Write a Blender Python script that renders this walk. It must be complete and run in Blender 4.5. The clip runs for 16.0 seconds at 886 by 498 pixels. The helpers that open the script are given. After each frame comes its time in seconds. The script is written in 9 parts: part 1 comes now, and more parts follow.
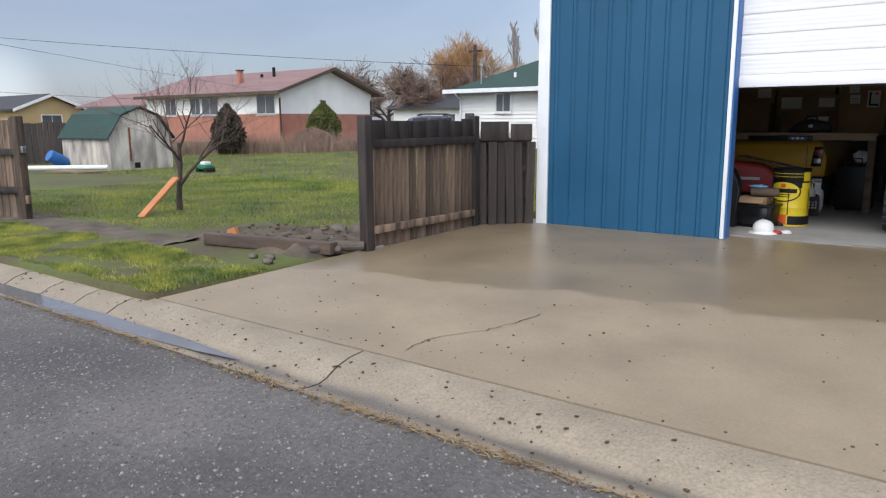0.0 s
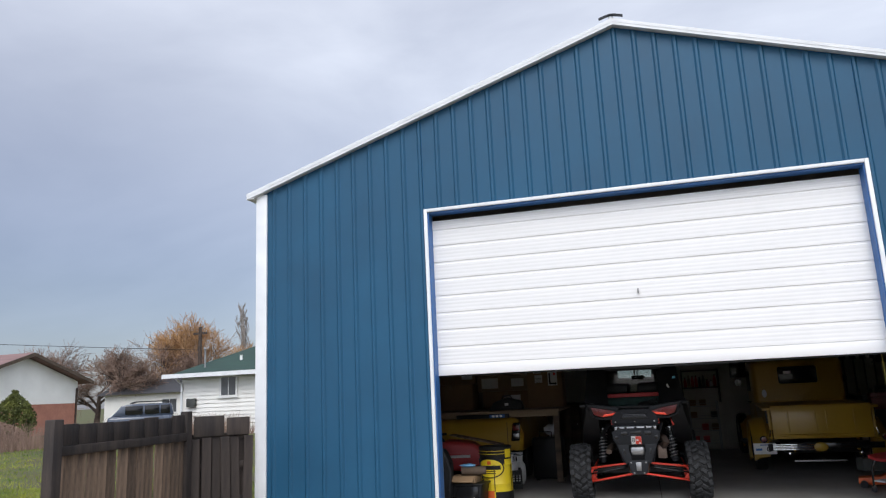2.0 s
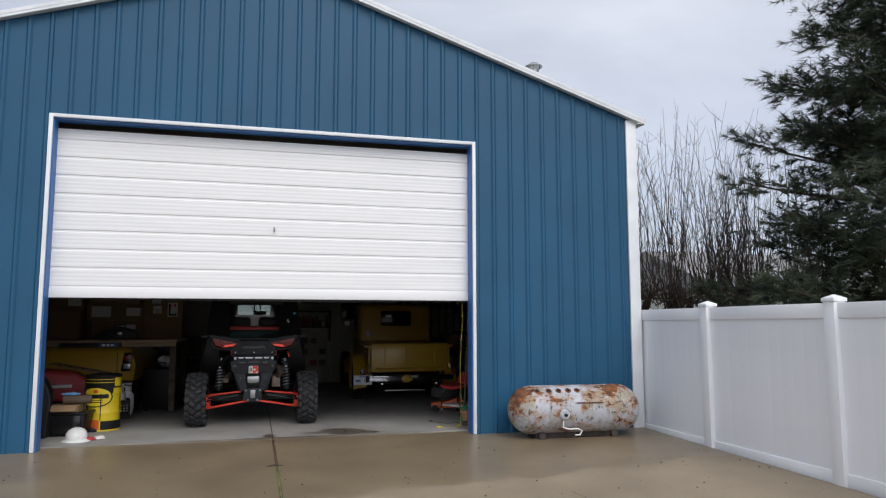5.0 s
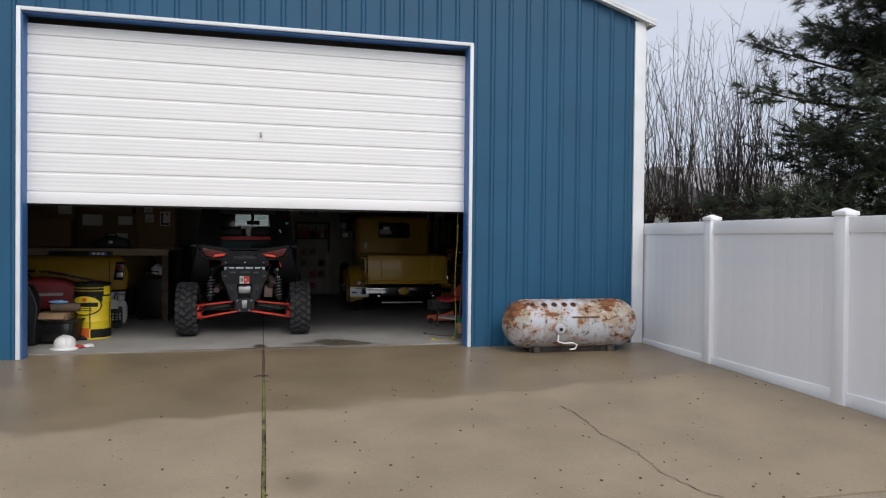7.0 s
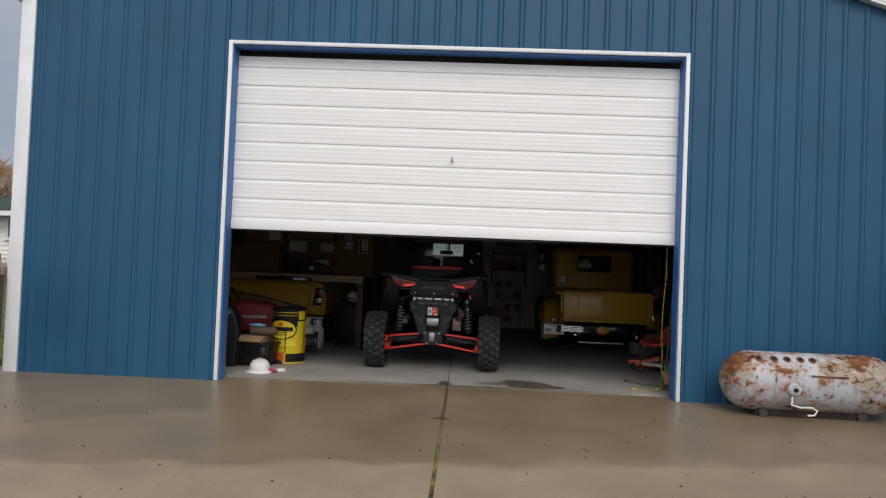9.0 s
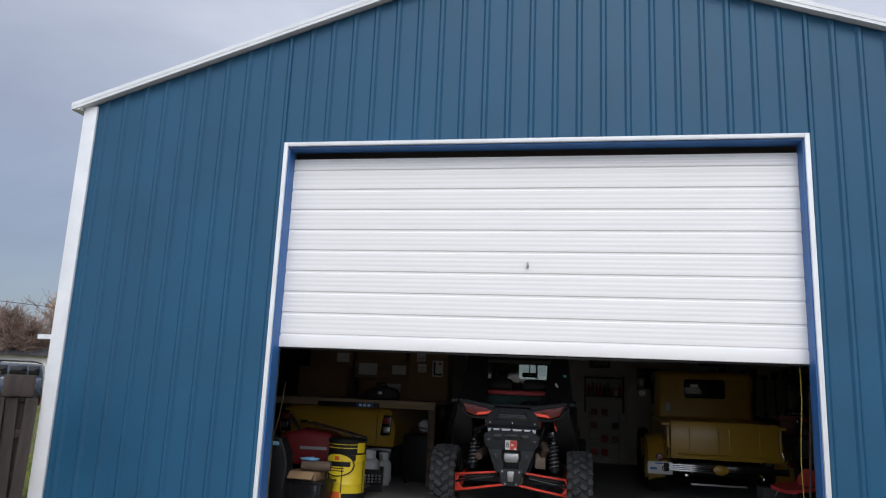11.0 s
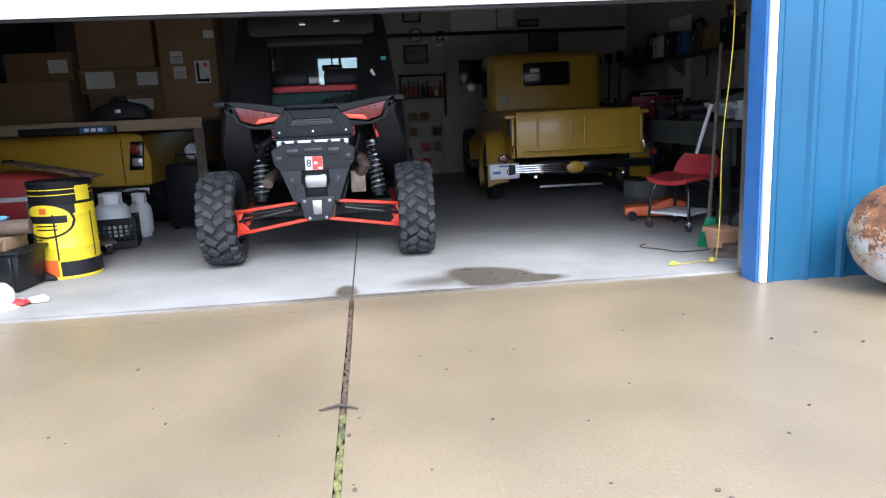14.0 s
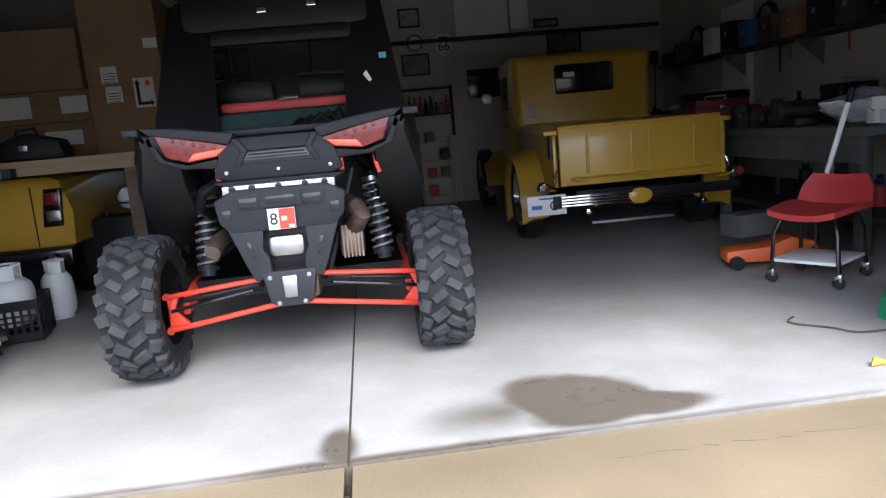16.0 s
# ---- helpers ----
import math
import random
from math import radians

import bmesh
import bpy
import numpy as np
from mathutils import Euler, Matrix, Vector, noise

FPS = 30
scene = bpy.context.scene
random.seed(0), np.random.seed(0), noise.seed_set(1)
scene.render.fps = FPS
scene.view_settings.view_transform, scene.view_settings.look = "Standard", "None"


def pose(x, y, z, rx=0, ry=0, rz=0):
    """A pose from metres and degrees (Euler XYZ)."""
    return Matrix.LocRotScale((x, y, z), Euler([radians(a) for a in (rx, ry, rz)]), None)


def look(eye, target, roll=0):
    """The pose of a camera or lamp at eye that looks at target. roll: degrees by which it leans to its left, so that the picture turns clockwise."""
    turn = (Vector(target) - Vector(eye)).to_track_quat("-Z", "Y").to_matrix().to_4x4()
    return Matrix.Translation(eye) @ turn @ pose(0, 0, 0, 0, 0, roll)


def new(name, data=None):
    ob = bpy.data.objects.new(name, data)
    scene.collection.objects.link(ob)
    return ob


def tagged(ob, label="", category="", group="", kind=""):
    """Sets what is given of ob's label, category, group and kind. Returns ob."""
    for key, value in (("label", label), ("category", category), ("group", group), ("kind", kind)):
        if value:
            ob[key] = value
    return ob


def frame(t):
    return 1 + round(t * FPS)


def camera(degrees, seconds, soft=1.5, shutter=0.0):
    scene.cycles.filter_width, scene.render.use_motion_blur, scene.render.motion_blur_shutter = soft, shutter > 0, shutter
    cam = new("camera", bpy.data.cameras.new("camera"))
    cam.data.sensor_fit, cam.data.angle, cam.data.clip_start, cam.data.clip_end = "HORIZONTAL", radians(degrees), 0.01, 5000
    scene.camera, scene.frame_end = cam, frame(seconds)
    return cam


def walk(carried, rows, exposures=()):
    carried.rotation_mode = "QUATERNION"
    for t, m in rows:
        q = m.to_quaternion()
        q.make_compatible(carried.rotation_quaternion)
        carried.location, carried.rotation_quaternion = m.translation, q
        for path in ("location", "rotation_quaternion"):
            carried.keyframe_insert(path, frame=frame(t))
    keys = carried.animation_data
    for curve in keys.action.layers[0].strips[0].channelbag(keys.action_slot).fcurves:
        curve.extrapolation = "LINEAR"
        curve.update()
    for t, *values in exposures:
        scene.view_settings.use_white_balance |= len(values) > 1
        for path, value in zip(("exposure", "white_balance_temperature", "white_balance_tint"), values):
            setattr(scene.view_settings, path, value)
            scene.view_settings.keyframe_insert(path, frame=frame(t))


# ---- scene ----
cam = camera(64.2, 16.0, soft=1.2)
PATH = [
    (0, (-0.319, -8.128, 1.288), (-1.493, -6.549, 0.934), -0.3),
    (0.5, (-0.257, -8.132, 1.318), (-1.282, -6.443, 1.007), 0.7),
    (1, (-0.145, -8.108, 1.411), (-0.916, -6.264, 1.327), 2.0),
    (1.5, (-0.065, -8.114, 1.42), (-0.64, -6.199, 1.452), 2.5),
    (1.9, (-0.072, -8.201, 1.445), (-0.592, -6.298, 1.771), 0.1),
    (2, (-0.068, -8.223, 1.45), (-0.575, -6.329, 1.846), -2.7),
    (2.5, (-0.186, -8.305, 1.506), (-0.478, -6.433, 2.148), 1.8),
    (3, (-0.292, -8.335, 1.427), (-0.386, -6.448, 2.082), 2.5),
    (3.5, (-0.383, -8.351, 1.41), (-0.262, -6.438, 1.983), 3.6),
    (4, (-0.348, -8.504, 1.346), (0.055, -6.585, 1.742), 2.2),
    (4.5, (-0.286, -8.543, 1.331), (0.155, -6.608, 1.583), 0.2),
    (4.7, (-0.262, -8.575, 1.335), (0.232, -6.651, 1.569), -0.4),
    (6.8, (0.001, -8.364, 1.305), (0.545, -6.439, 1.3), 1.3),
    (7, (0.015, -8.298, 1.301), (0.51, -6.361, 1.273), 0.6),
    (7.5, (0.073, -8.17, 1.283), (0.356, -6.191, 1.238), 1.2),
    (8, (0.187, -8.081, 1.29), (0.268, -6.083, 1.275), -1.7),
    (8.5, (0.226, -7.861, 1.293), (0.264, -5.861, 1.271), 1.9),
    (9, (0.197, -7.593, 1.317), (0.127, -5.595, 1.365), 2.3),
    (9.2, (0.177, -7.494, 1.308), (-0.038, -5.506, 1.354), 1.8),
    (11.3, (0.349, -6.247, 1.301), (0.007, -4.319, 1.707), 2.5),
    (11.5, (0.248, -6.067, 1.238), (0.123, -4.109, 1.628), 1.0),
    (12, (0.222, -5.727, 1.177), (0.423, -3.738, 1.254), -3.0),
    (12.5, (0.2, -5.305, 1.124), (0.266, -3.307, 1.073), -1.5),
    (13, (0.149, -4.77, 1.102), (0.268, -2.788, 0.862), 0.4),
    (13.5, (0.219, -4.342, 1.102), (0.506, -2.382, 0.827), -1.6),
    (14, (0.204, -3.896, 1.083), (0.388, -1.943, 0.694), -2.6),
    (14.5, (0.211, -3.427, 1.134), (0.514, -1.482, 0.781), -2.5),
    (15, (0.265, -2.962, 1.106), (0.395, -1.027, 0.614), -4.0),
    (15.5, (0.191, -2.489, 1.11), (0.312, -0.543, 0.662), -1.8),
    (16, (0.196, -2.016, 1.085), (0.387, -0.054, 0.748), -5.1),
]
EXPOSURES = [(0.0, 0.27, 6250, 10), (0.5, 0.27, 6350, 10), (1.0, 0.12, 6450, 10), (1.5, -0.08, 6600, 10), (2.0, 0.1, 6350, 10), (2.5, -0.03, 6100, 10), (3.5, -0.22, 6100, 10), (4.5, -0.12, 6350, 10), (7.0, -0.15, 6600, 10), (9.0, -0.25, 6850, 10), (11.5, -0.03, 6250, 10), (12.0, 0.08, 6450, 10), (12.5, -0.08, 6850, 10), (13.0, -0.25, 6950, 10), (13.5, 0.64, 7050, 10), (14.0, 1.78, 5700, 10), (14.5, 2.13, 5600, 10), (15.0, 2.03, 5750, 10), (15.5, 2.0, 5750, 10), (16.0, 2.0, 5950, 10)]
walk(cam, [(t, look(eye, target, roll)) for t, eye, target, roll in PATH], EXPOSURES)


# ---- world, sun ----
world = bpy.data.worlds.new("overcast")
scene.world = world
world.use_nodes = True
wt = world.node_tree
wt.nodes.clear()


def wn(kind, **values):
    n = wt.nodes.new(kind)
    for k, v in values.items():
        n.inputs[k].default_value = v
    return n


wout, wbg = wn("ShaderNodeOutputWorld"), wn("ShaderNodeBackground", Strength=1.0)
wsky = wn("ShaderNodeTexSky")
wsky.sky_type, wsky.sun_disc = "NISHITA", False
wsky.sun_elevation, wsky.sun_rotation = radians(45), radians(169)
wco, wmap = wn("ShaderNodeTexCoord"), wn("ShaderNodeMapping", Scale=(1.0, 1.0, 2.6))
wcl = wn("ShaderNodeTexNoise", Scale=1.6, Detail=7.0, Roughness=0.53, Distortion=0.5)
wrp = wn("ShaderNodeValToRGB")
wrp.color_ramp.elements[0].position, wrp.color_ramp.elements[0].color = 0.30, (0.50, 0.51, 0.57, 1)
wrp.color_ramp.elements[1].position, wrp.color_ramp.elements[1].color = 0.68, (0.82, 0.83, 0.875, 1)
wgr = wn("ShaderNodeSeparateXYZ")
whz = wn("ShaderNodeValToRGB")
whz.color_ramp.elements[0].position, whz.color_ramp.elements[0].color = 0.0, (0.70, 0.71, 0.79, 1)
whz.color_ramp.elements[1].position, whz.color_ramp.elements[1].color = 0.40, (1.0, 1.0, 1.0, 1)
wmul = wt.nodes.new("ShaderNodeMix")
wmul.data_type, wmul.blend_type = "RGBA", "MULTIPLY"
wmul.inputs[0].default_value = 1.0
wadd = wt.nodes.new("ShaderNodeMix")
wadd.data_type, wadd.blend_type = "RGBA", "ADD"
wadd.inputs[0].default_value = 0.05
wt.links.new(wco.outputs["Generated"], wmap.inputs["Vector"])
wt.links.new(wmap.outputs["Vector"], wcl.inputs["Vector"])
wt.links.new(wcl.outputs["Fac"], wrp.inputs["Fac"])
wt.links.new(wco.outputs["Generated"], wgr.inputs["Vector"])
wt.links.new(wgr.outputs["Z"], whz.inputs["Fac"])
wt.links.new(wrp.outputs["Color"], wmul.inputs[6])
wt.links.new(whz.outputs["Color"], wmul.inputs[7])
# a darker bank of cloud low in the north-west, with a bright break under it
wdot = wt.nodes.new("ShaderNodeVectorMath")
wdot.operation = "DOT_PRODUCT"
wdot.inputs[1].default_value = (-0.80, 0.52, -0.62)
wbank = wn("ShaderNodeMapRange", **{"From Min": 0.30, "From Max": 0.92})
wbank.interpolation_type = "SMOOTHSTEP"
wlay = wt.nodes.new("ShaderNodeMix")
wlay.data_type = "RGBA"
wlay.inputs[6].default_value, wlay.inputs[7].default_value = (1, 1, 1, 1), (0.34, 0.342, 0.40, 1)
wmul2 = wt.nodes.new("ShaderNodeMix")
wmul2.data_type, wmul2.blend_type = "RGBA", "MULTIPLY"
wmul2.inputs[0].default_value = 1.0
wgap = wt.nodes.new("ShaderNodeVectorMath")
wgap.operation = "DOT_PRODUCT"
wgap.inputs[1].default_value = (-0.93, 0.36, 0.03)
wgapr = wn("ShaderNodeMapRange", **{"From Min": 0.9945, "From Max": 1.0})
wgapr.interpolation_type = "SMOOTHSTEP"
wbright = wt.nodes.new("ShaderNodeMix")
wbright.data_type = "RGBA"
wbright.inputs[7].default_value = (0.68, 0.71, 0.78, 1)
wt.links.new(wco.outputs["Generated"], wdot.inputs[0])
wt.links.new(wdot.outputs["Value"], wbank.inputs["Value"])
wt.links.new(wbank.outputs[0], wlay.inputs[0])
wt.links.new(wmul.outputs[2], wmul2.inputs[6])
wt.links.new(wlay.outputs[2], wmul2.inputs[7])
wt.links.new(wco.outputs["Generated"], wgap.inputs[0])
wt.links.new(wgap.outputs["Value"], wgapr.inputs["Value"])
wt.links.new(wgapr.outputs[0], wbright.inputs[0])
wt.links.new(wmul2.outputs[2], wbright.inputs[6])
wsw = wt.nodes.new("ShaderNodeVectorMath")
wsw.operation = "DOT_PRODUCT"
wsw.inputs[1].default_value = (0.13, -0.69, 0.71)
wswr = wn("ShaderNodeMapRange", **{"From Min": -0.4, "From Max": 1.0, "To Min": 0.86, "To Max": 1.55})
wswr.interpolation_type = "SMOOTHSTEP"
wveil = wt.nodes.new("ShaderNodeVectorMath")
wveil.operation = "SCALE"
wt.links.new(wco.outputs["Generated"], wsw.inputs[0])
wt.links.new(wsw.outputs["Value"], wswr.inputs["Value"])
wt.links.new(wbright.outputs[2], wveil.inputs[0])
wt.links.new(wswr.outputs[0], wveil.inputs["Scale"])
wt.links.new(wveil.outputs[0], wadd.inputs[6])
wt.links.new(wsky.outputs["Color"], wadd.inputs[7])
wt.links.new(wadd.outputs[2], wbg.inputs["Color"])
wt.links.new(wbg.outputs["Background"], wout.inputs["Surface"])
sun = new("sun", bpy.data.lights.new("sun", "SUN"))
sun.data.energy, sun.data.angle, sun.data.color = 1.5, radians(30), (1.0, 0.96, 0.90)
sun.matrix_world = look((2.5, -13, 13.5), (0, 0, 0))


# ---- materials ----
def mat(name, c1, c2=None, scale=4.0, rough=0.6, metal=0.0, bump=0.0, bscale=80.0, rand=0.0, fine=0.25, coat=0.0, glow=None, stretch=(1, 1, 1), island=0.0, detail=6.0, lo=0.33, hi=0.67, broken=0.5):
    """Two-scale noise between two colours, a fine grain and a fine relief."""
    m = bpy.data.materials.new(name)
    m.use_nodes = True
    t = m.node_tree
    b = t.nodes["Principled BSDF"]
    b.inputs["Metallic"].default_value = metal
    b.inputs["Coat Weight"].default_value = coat
    b.inputs["Coat Roughness"].default_value = 0.08
    co, mp = t.nodes.new("ShaderNodeTexCoord"), t.nodes.new("ShaderNodeMapping")
    mp.inputs["Scale"].default_value = stretch
    t.links.new(co.outputs["Object"], mp.inputs["Vector"])
    big, small = t.nodes.new("ShaderNodeTexNoise"), t.nodes.new("ShaderNodeTexNoise")
    big.inputs["Scale"].default_value, big.inputs["Detail"].default_value, big.inputs["Roughness"].default_value = scale, detail, broken
    small.inputs["Scale"].default_value, small.inputs["Detail"].default_value = bscale, 3.0
    for n in (big, small):
        t.links.new(mp.outputs["Vector"], n.inputs["Vector"])
    ramp = t.nodes.new("ShaderNodeValToRGB")
    c2 = c2 or tuple(0.8 * v for v in c1)
    ramp.color_ramp.elements[0].position, ramp.color_ramp.elements[0].color = lo, (*c2, 1)
    ramp.color_ramp.elements[1].position, ramp.color_ramp.elements[1].color = hi, (*c1, 1)
    t.links.new(big.outputs["Fac"], ramp.inputs["Fac"])
    hsv = t.nodes.new("ShaderNodeHueSaturation")
    t.links.new(ramp.outputs["Color"], hsv.inputs["Color"])
    val = t.nodes.new("ShaderNodeMath")
    val.operation = "MULTIPLY_ADD"
    val.inputs[1].default_value, val.inputs[2].default_value = fine, 1.0 - fine / 2
    t.links.new(small.outputs["Fac"], val.inputs[0])
    last = val.outputs[0]
    for amount, kind, out in ((rand, "ShaderNodeObjectInfo", "Random"), (island, "ShaderNodeNewGeometry", "Random Per Island")):
        if amount:
            oi, ad = t.nodes.new(kind), t.nodes.new("ShaderNodeMath")
            ad.operation = "MULTIPLY_ADD"
            ad.inputs[1].default_value = amount
            t.links.new(oi.outputs[out], ad.inputs[0])
            sb = t.nodes.new("ShaderNodeMath")
            sb.operation = "SUBTRACT"
            sb.inputs[1].default_value = amount / 2
            t.links.new(last, ad.inputs[2])
            t.links.new(ad.outputs[0], sb.inputs[0])
            last = sb.outputs[0]
    t.links.new(last, hsv.inputs["Value"])
    t.links.new(hsv.outputs["Color"], b.inputs["Base Color"])
    rg = t.nodes.new("ShaderNodeMath")
    rg.operation = "MULTIPLY_ADD"
    rg.inputs[1].default_value, rg.inputs[2].default_value = 0.2, rough - 0.1
    rg.use_clamp = True
    t.links.new(big.outputs["Fac"], rg.inputs[0])
    t.links.new(rg.outputs[0], b.inputs["Roughness"])
    if bump:
        bp = t.nodes.new("ShaderNodeBump")
        bp.inputs["Strength"].default_value, bp.inputs["Distance"].default_value = bump, 0.01
        t.links.new(small.outputs["Fac"], bp.inputs["Height"])
        t.links.new(bp.outputs["Normal"], b.inputs["Normal"])
    if glow:
        b.inputs["Emission Color"].default_value, b.inputs["Emission Strength"].default_value = (*glow[0], 1), glow[1]
    return m


def glass(name, tint=(0.9, 0.95, 0.95), alpha=0.25):
    """A thin pane: mostly clear, with a mirror gloss."""
    m = bpy.data.materials.new(name)
    m.use_nodes = True
    t = m.node_tree
    out = t.nodes["Material Output"]
    t.nodes.remove(t.nodes["Principled BSDF"])
    tr, gl, fr, mx = t.nodes.new("ShaderNodeBsdfTransparent"), t.nodes.new("ShaderNodeBsdfGlossy"), t.nodes.new("ShaderNodeFresnel"), t.nodes.new("ShaderNodeMixShader")
    tr.inputs["Color"].default_value = (*tint, 1)
    gl.inputs["Roughness"].default_value = 0.02
    fr.inputs["IOR"].default_value = 1.5
    t.links.new(fr.outputs[0], mx.inputs[0])
    t.links.new(tr.outputs[0], mx.inputs[1])
    t.links.new(gl.outputs[0], mx.inputs[2])
    t.links.new(mx.outputs[0], out.inputs["Surface"])
    return m


M = {}
M["steel_blue"] = mat("blue_painted_steel", (0.011, 0.088, 0.176), (0.009, 0.072, 0.146), scale=1.1, rough=0.5, fine=0.08, bump=0.03, bscale=30, rand=0.05)
M["steel_blue"].node_tree.nodes["Principled BSDF"].inputs["Specular IOR Level"].default_value = 0.42
M["reveal_blue"] = mat("scuffed_blue_paint", (0.045, 0.16, 0.42), (0.035, 0.125, 0.34), scale=7, rough=0.5, fine=0.1, bump=0.05)
M["trim_white"] = mat("white_trim", (0.80, 0.82, 0.84), (0.70, 0.72, 0.74), scale=3, rough=0.4, fine=0.06)
M["door_white"] = mat("white_door_steel", (0.86, 0.855, 0.85), (0.79, 0.79, 0.785), scale=1.5, rough=0.42, fine=0.05, stretch=(0.3, 1, 3))
M["vinyl"] = mat("white_vinyl", (0.89, 0.895, 0.905), (0.83, 0.835, 0.85), scale=1.2, rough=0.4, fine=0.05, rand=0.03)
M["rubber"] = mat("black_rubber", (0.020, 0.020, 0.021), (0.012, 0.012, 0.012), rough=0.7, bump=0.15, bscale=90)
M["asphalt"] = mat("wet_asphalt", (0.125, 0.113, 0.103), (0.064, 0.058, 0.054), scale=0.9, rough=0.66, fine=1.3, bump=1.0, bscale=38)
M["soil"] = mat("dark_soil", (0.125, 0.098, 0.068), (0.055, 0.043, 0.031), scale=3, rough=0.9, fine=0.6, bump=0.9, bscale=25)
M["soil_warm"] = mat("brown_dirt", (0.11, 0.068, 0.042), (0.05, 0.03, 0.02), scale=6, rough=0.9, fine=0.6, bump=0.8, bscale=60)
M["grass_ground"] = mat("lawn_ground", (0.085, 0.105, 0.022), (0.075, 0.058, 0.028), scale=0.7, rough=0.9, fine=0.6, bump=0.8, bscale=18)
M["blade"] = mat("grass_blades", (0.31, 0.33, 0.042), (0.055, 0.125, 0.012), scale=0.8, rough=0.7, fine=0.1, island=0.45)
M["blade_yellow"] = mat("young_grass", (0.37, 0.37, 0.06), (0.07, 0.12, 0.02), scale=2.6, rough=0.7, fine=0.1, island=0.7)
M["moss"] = mat("joint_moss", (0.20, 0.20, 0.055), (0.04, 0.042, 0.018), scale=5, rough=0.9, fine=0.6, bump=0.8, bscale=60)
M["wood_grey"] = mat("weathered_board", (0.27, 0.185, 0.125), (0.026, 0.019, 0.015), scale=3.4, rough=0.8, fine=0.8, bump=0.5, bscale=45, rand=0.9, stretch=(3, 3, 0.35))
M["wood_dark"] = mat("dark_wet_board", (0.060, 0.045, 0.037), (0.017, 0.013, 0.012), scale=3.6, rough=0.75, fine=0.5, bump=0.4, bscale=45, rand=0.4, stretch=(3, 3, 0.35))
M["timber"] = mat("old_timber", (0.12, 0.085, 0.06), (0.055, 0.04, 0.03), scale=3, rough=0.85, fine=0.5, bump=0.5, bscale=40, stretch=(0.4, 3, 3))
M["ply"] = mat("plywood", (0.26, 0.19, 0.115), (0.19, 0.135, 0.08), scale=3, rough=0.7, fine=0.2, stretch=(0.5, 3, 3))
M["card"] = mat("cardboard", (0.27, 0.175, 0.095), (0.21, 0.135, 0.072), scale=3, rough=0.8, fine=0.1, rand=0.2)
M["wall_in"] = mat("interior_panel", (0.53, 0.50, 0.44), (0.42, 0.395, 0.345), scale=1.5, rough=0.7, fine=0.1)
# toned-down interior colour: the room's dimness is put into it
M["dark_in"] = mat("dimmed_interior", (0.17, 0.16, 0.145), (0.12, 0.11, 0.10), scale=2, rough=0.85, fine=0.2)
M["black"] = mat("black_plastic", (0.012, 0.012, 0.013), (0.008, 0.008, 0.009), scale=6, rough=0.45, fine=0.2, bump=0.08, bscale=200)
M["black_gloss"] = mat("black_gloss", (0.012, 0.012, 0.013), (0.010, 0.010, 0.011), scale=4, rough=0.15, fine=0.1)
M["charcoal"] = mat("grey_plastic", (0.026, 0.028, 0.032), (0.018, 0.019, 0.022), scale=5, rough=0.5, fine=0.2, bump=0.08, bscale=200)
M["tyre"] = mat("dusty_tyre", (0.052, 0.053, 0.056), (0.024, 0.025, 0.026), scale=9, rough=0.85, fine=0.3, bump=0.25, bscale=90)
M["red_arm"] = mat("red_powder_coat", (0.72, 0.06, 0.03), (0.58, 0.045, 0.025), scale=7, rough=0.4, fine=0.1)
M["spring"] = mat("silver_spring", (0.50, 0.50, 0.51), (0.40, 0.40, 0.41), scale=6, rough=0.3, metal=0.7, fine=0.1)
M["old_red"] = mat("old_red_enamel", (0.20, 0.022, 0.022), (0.11, 0.014, 0.014), scale=6, rough=0.45, fine=0.2)
M["red"] = mat("red_plastic", (0.46, 0.04, 0.04), (0.36, 0.03, 0.033), scale=5, rough=0.5, fine=0.1)
M["red_lens"] = mat("red_lens", (0.22, 0.012, 0.010), (0.12, 0.008, 0.007), scale=40, rough=0.3, fine=0.3, coat=0.1)
M["lamp_red"] = mat("lit_red_lens", (0.75, 0.06, 0.03), (0.6, 0.03, 0.02), scale=40, rough=0.2, glow=((1.0, 0.10, 0.05), 0.35))
M["steel"] = mat("bare_steel", (0.42, 0.42, 0.42), (0.30, 0.30, 0.30), scale=7, rough=0.35, metal=0.9, fine=0.1)
M["chrome"] = mat("chrome", (0.75, 0.75, 0.76), (0.65, 0.65, 0.66), scale=3, rough=0.12, metal=1.0, fine=0.04)
M["exhaust"] = mat("burnt_steel", (0.26, 0.20, 0.16), (0.16, 0.12, 0.10), scale=12, rough=0.45, metal=0.8, fine=0.2)
M["yellow_paint"] = mat("mustard_car_paint", (0.47, 0.285, 0.028), (0.43, 0.26, 0.025), scale=2, rough=0.36, fine=0.04, coat=0.3)
M["yellow"] = mat("yellow_drum_paint", (0.78, 0.60, 0.02), (0.68, 0.50, 0.02), scale=6, rough=0.4, fine=0.12)
M["orange"] = mat("orange_paint", (0.70, 0.13, 0.02), (0.55, 0.09, 0.02), scale=6, rough=0.5, fine=0.15)
M["white"] = mat("white_plastic", (0.78, 0.78, 0.76), (0.70, 0.70, 0.68), scale=5, rough=0.35, fine=0.05)
M["paper"] = mat("white_paper", (0.72, 0.72, 0.70), (0.64, 0.64, 0.62), scale=5, rough=0.7, fine=0.05)
M["grey_paint"] = mat("grey_green_paint", (0.085, 0.09, 0.085), (0.05, 0.053, 0.05), scale=3, rough=0.55, fine=0.15)
M["glass"] = glass("window_glass")
M["glass_dark"] = glass("tinted_glass", (0.30, 0.33, 0.33))
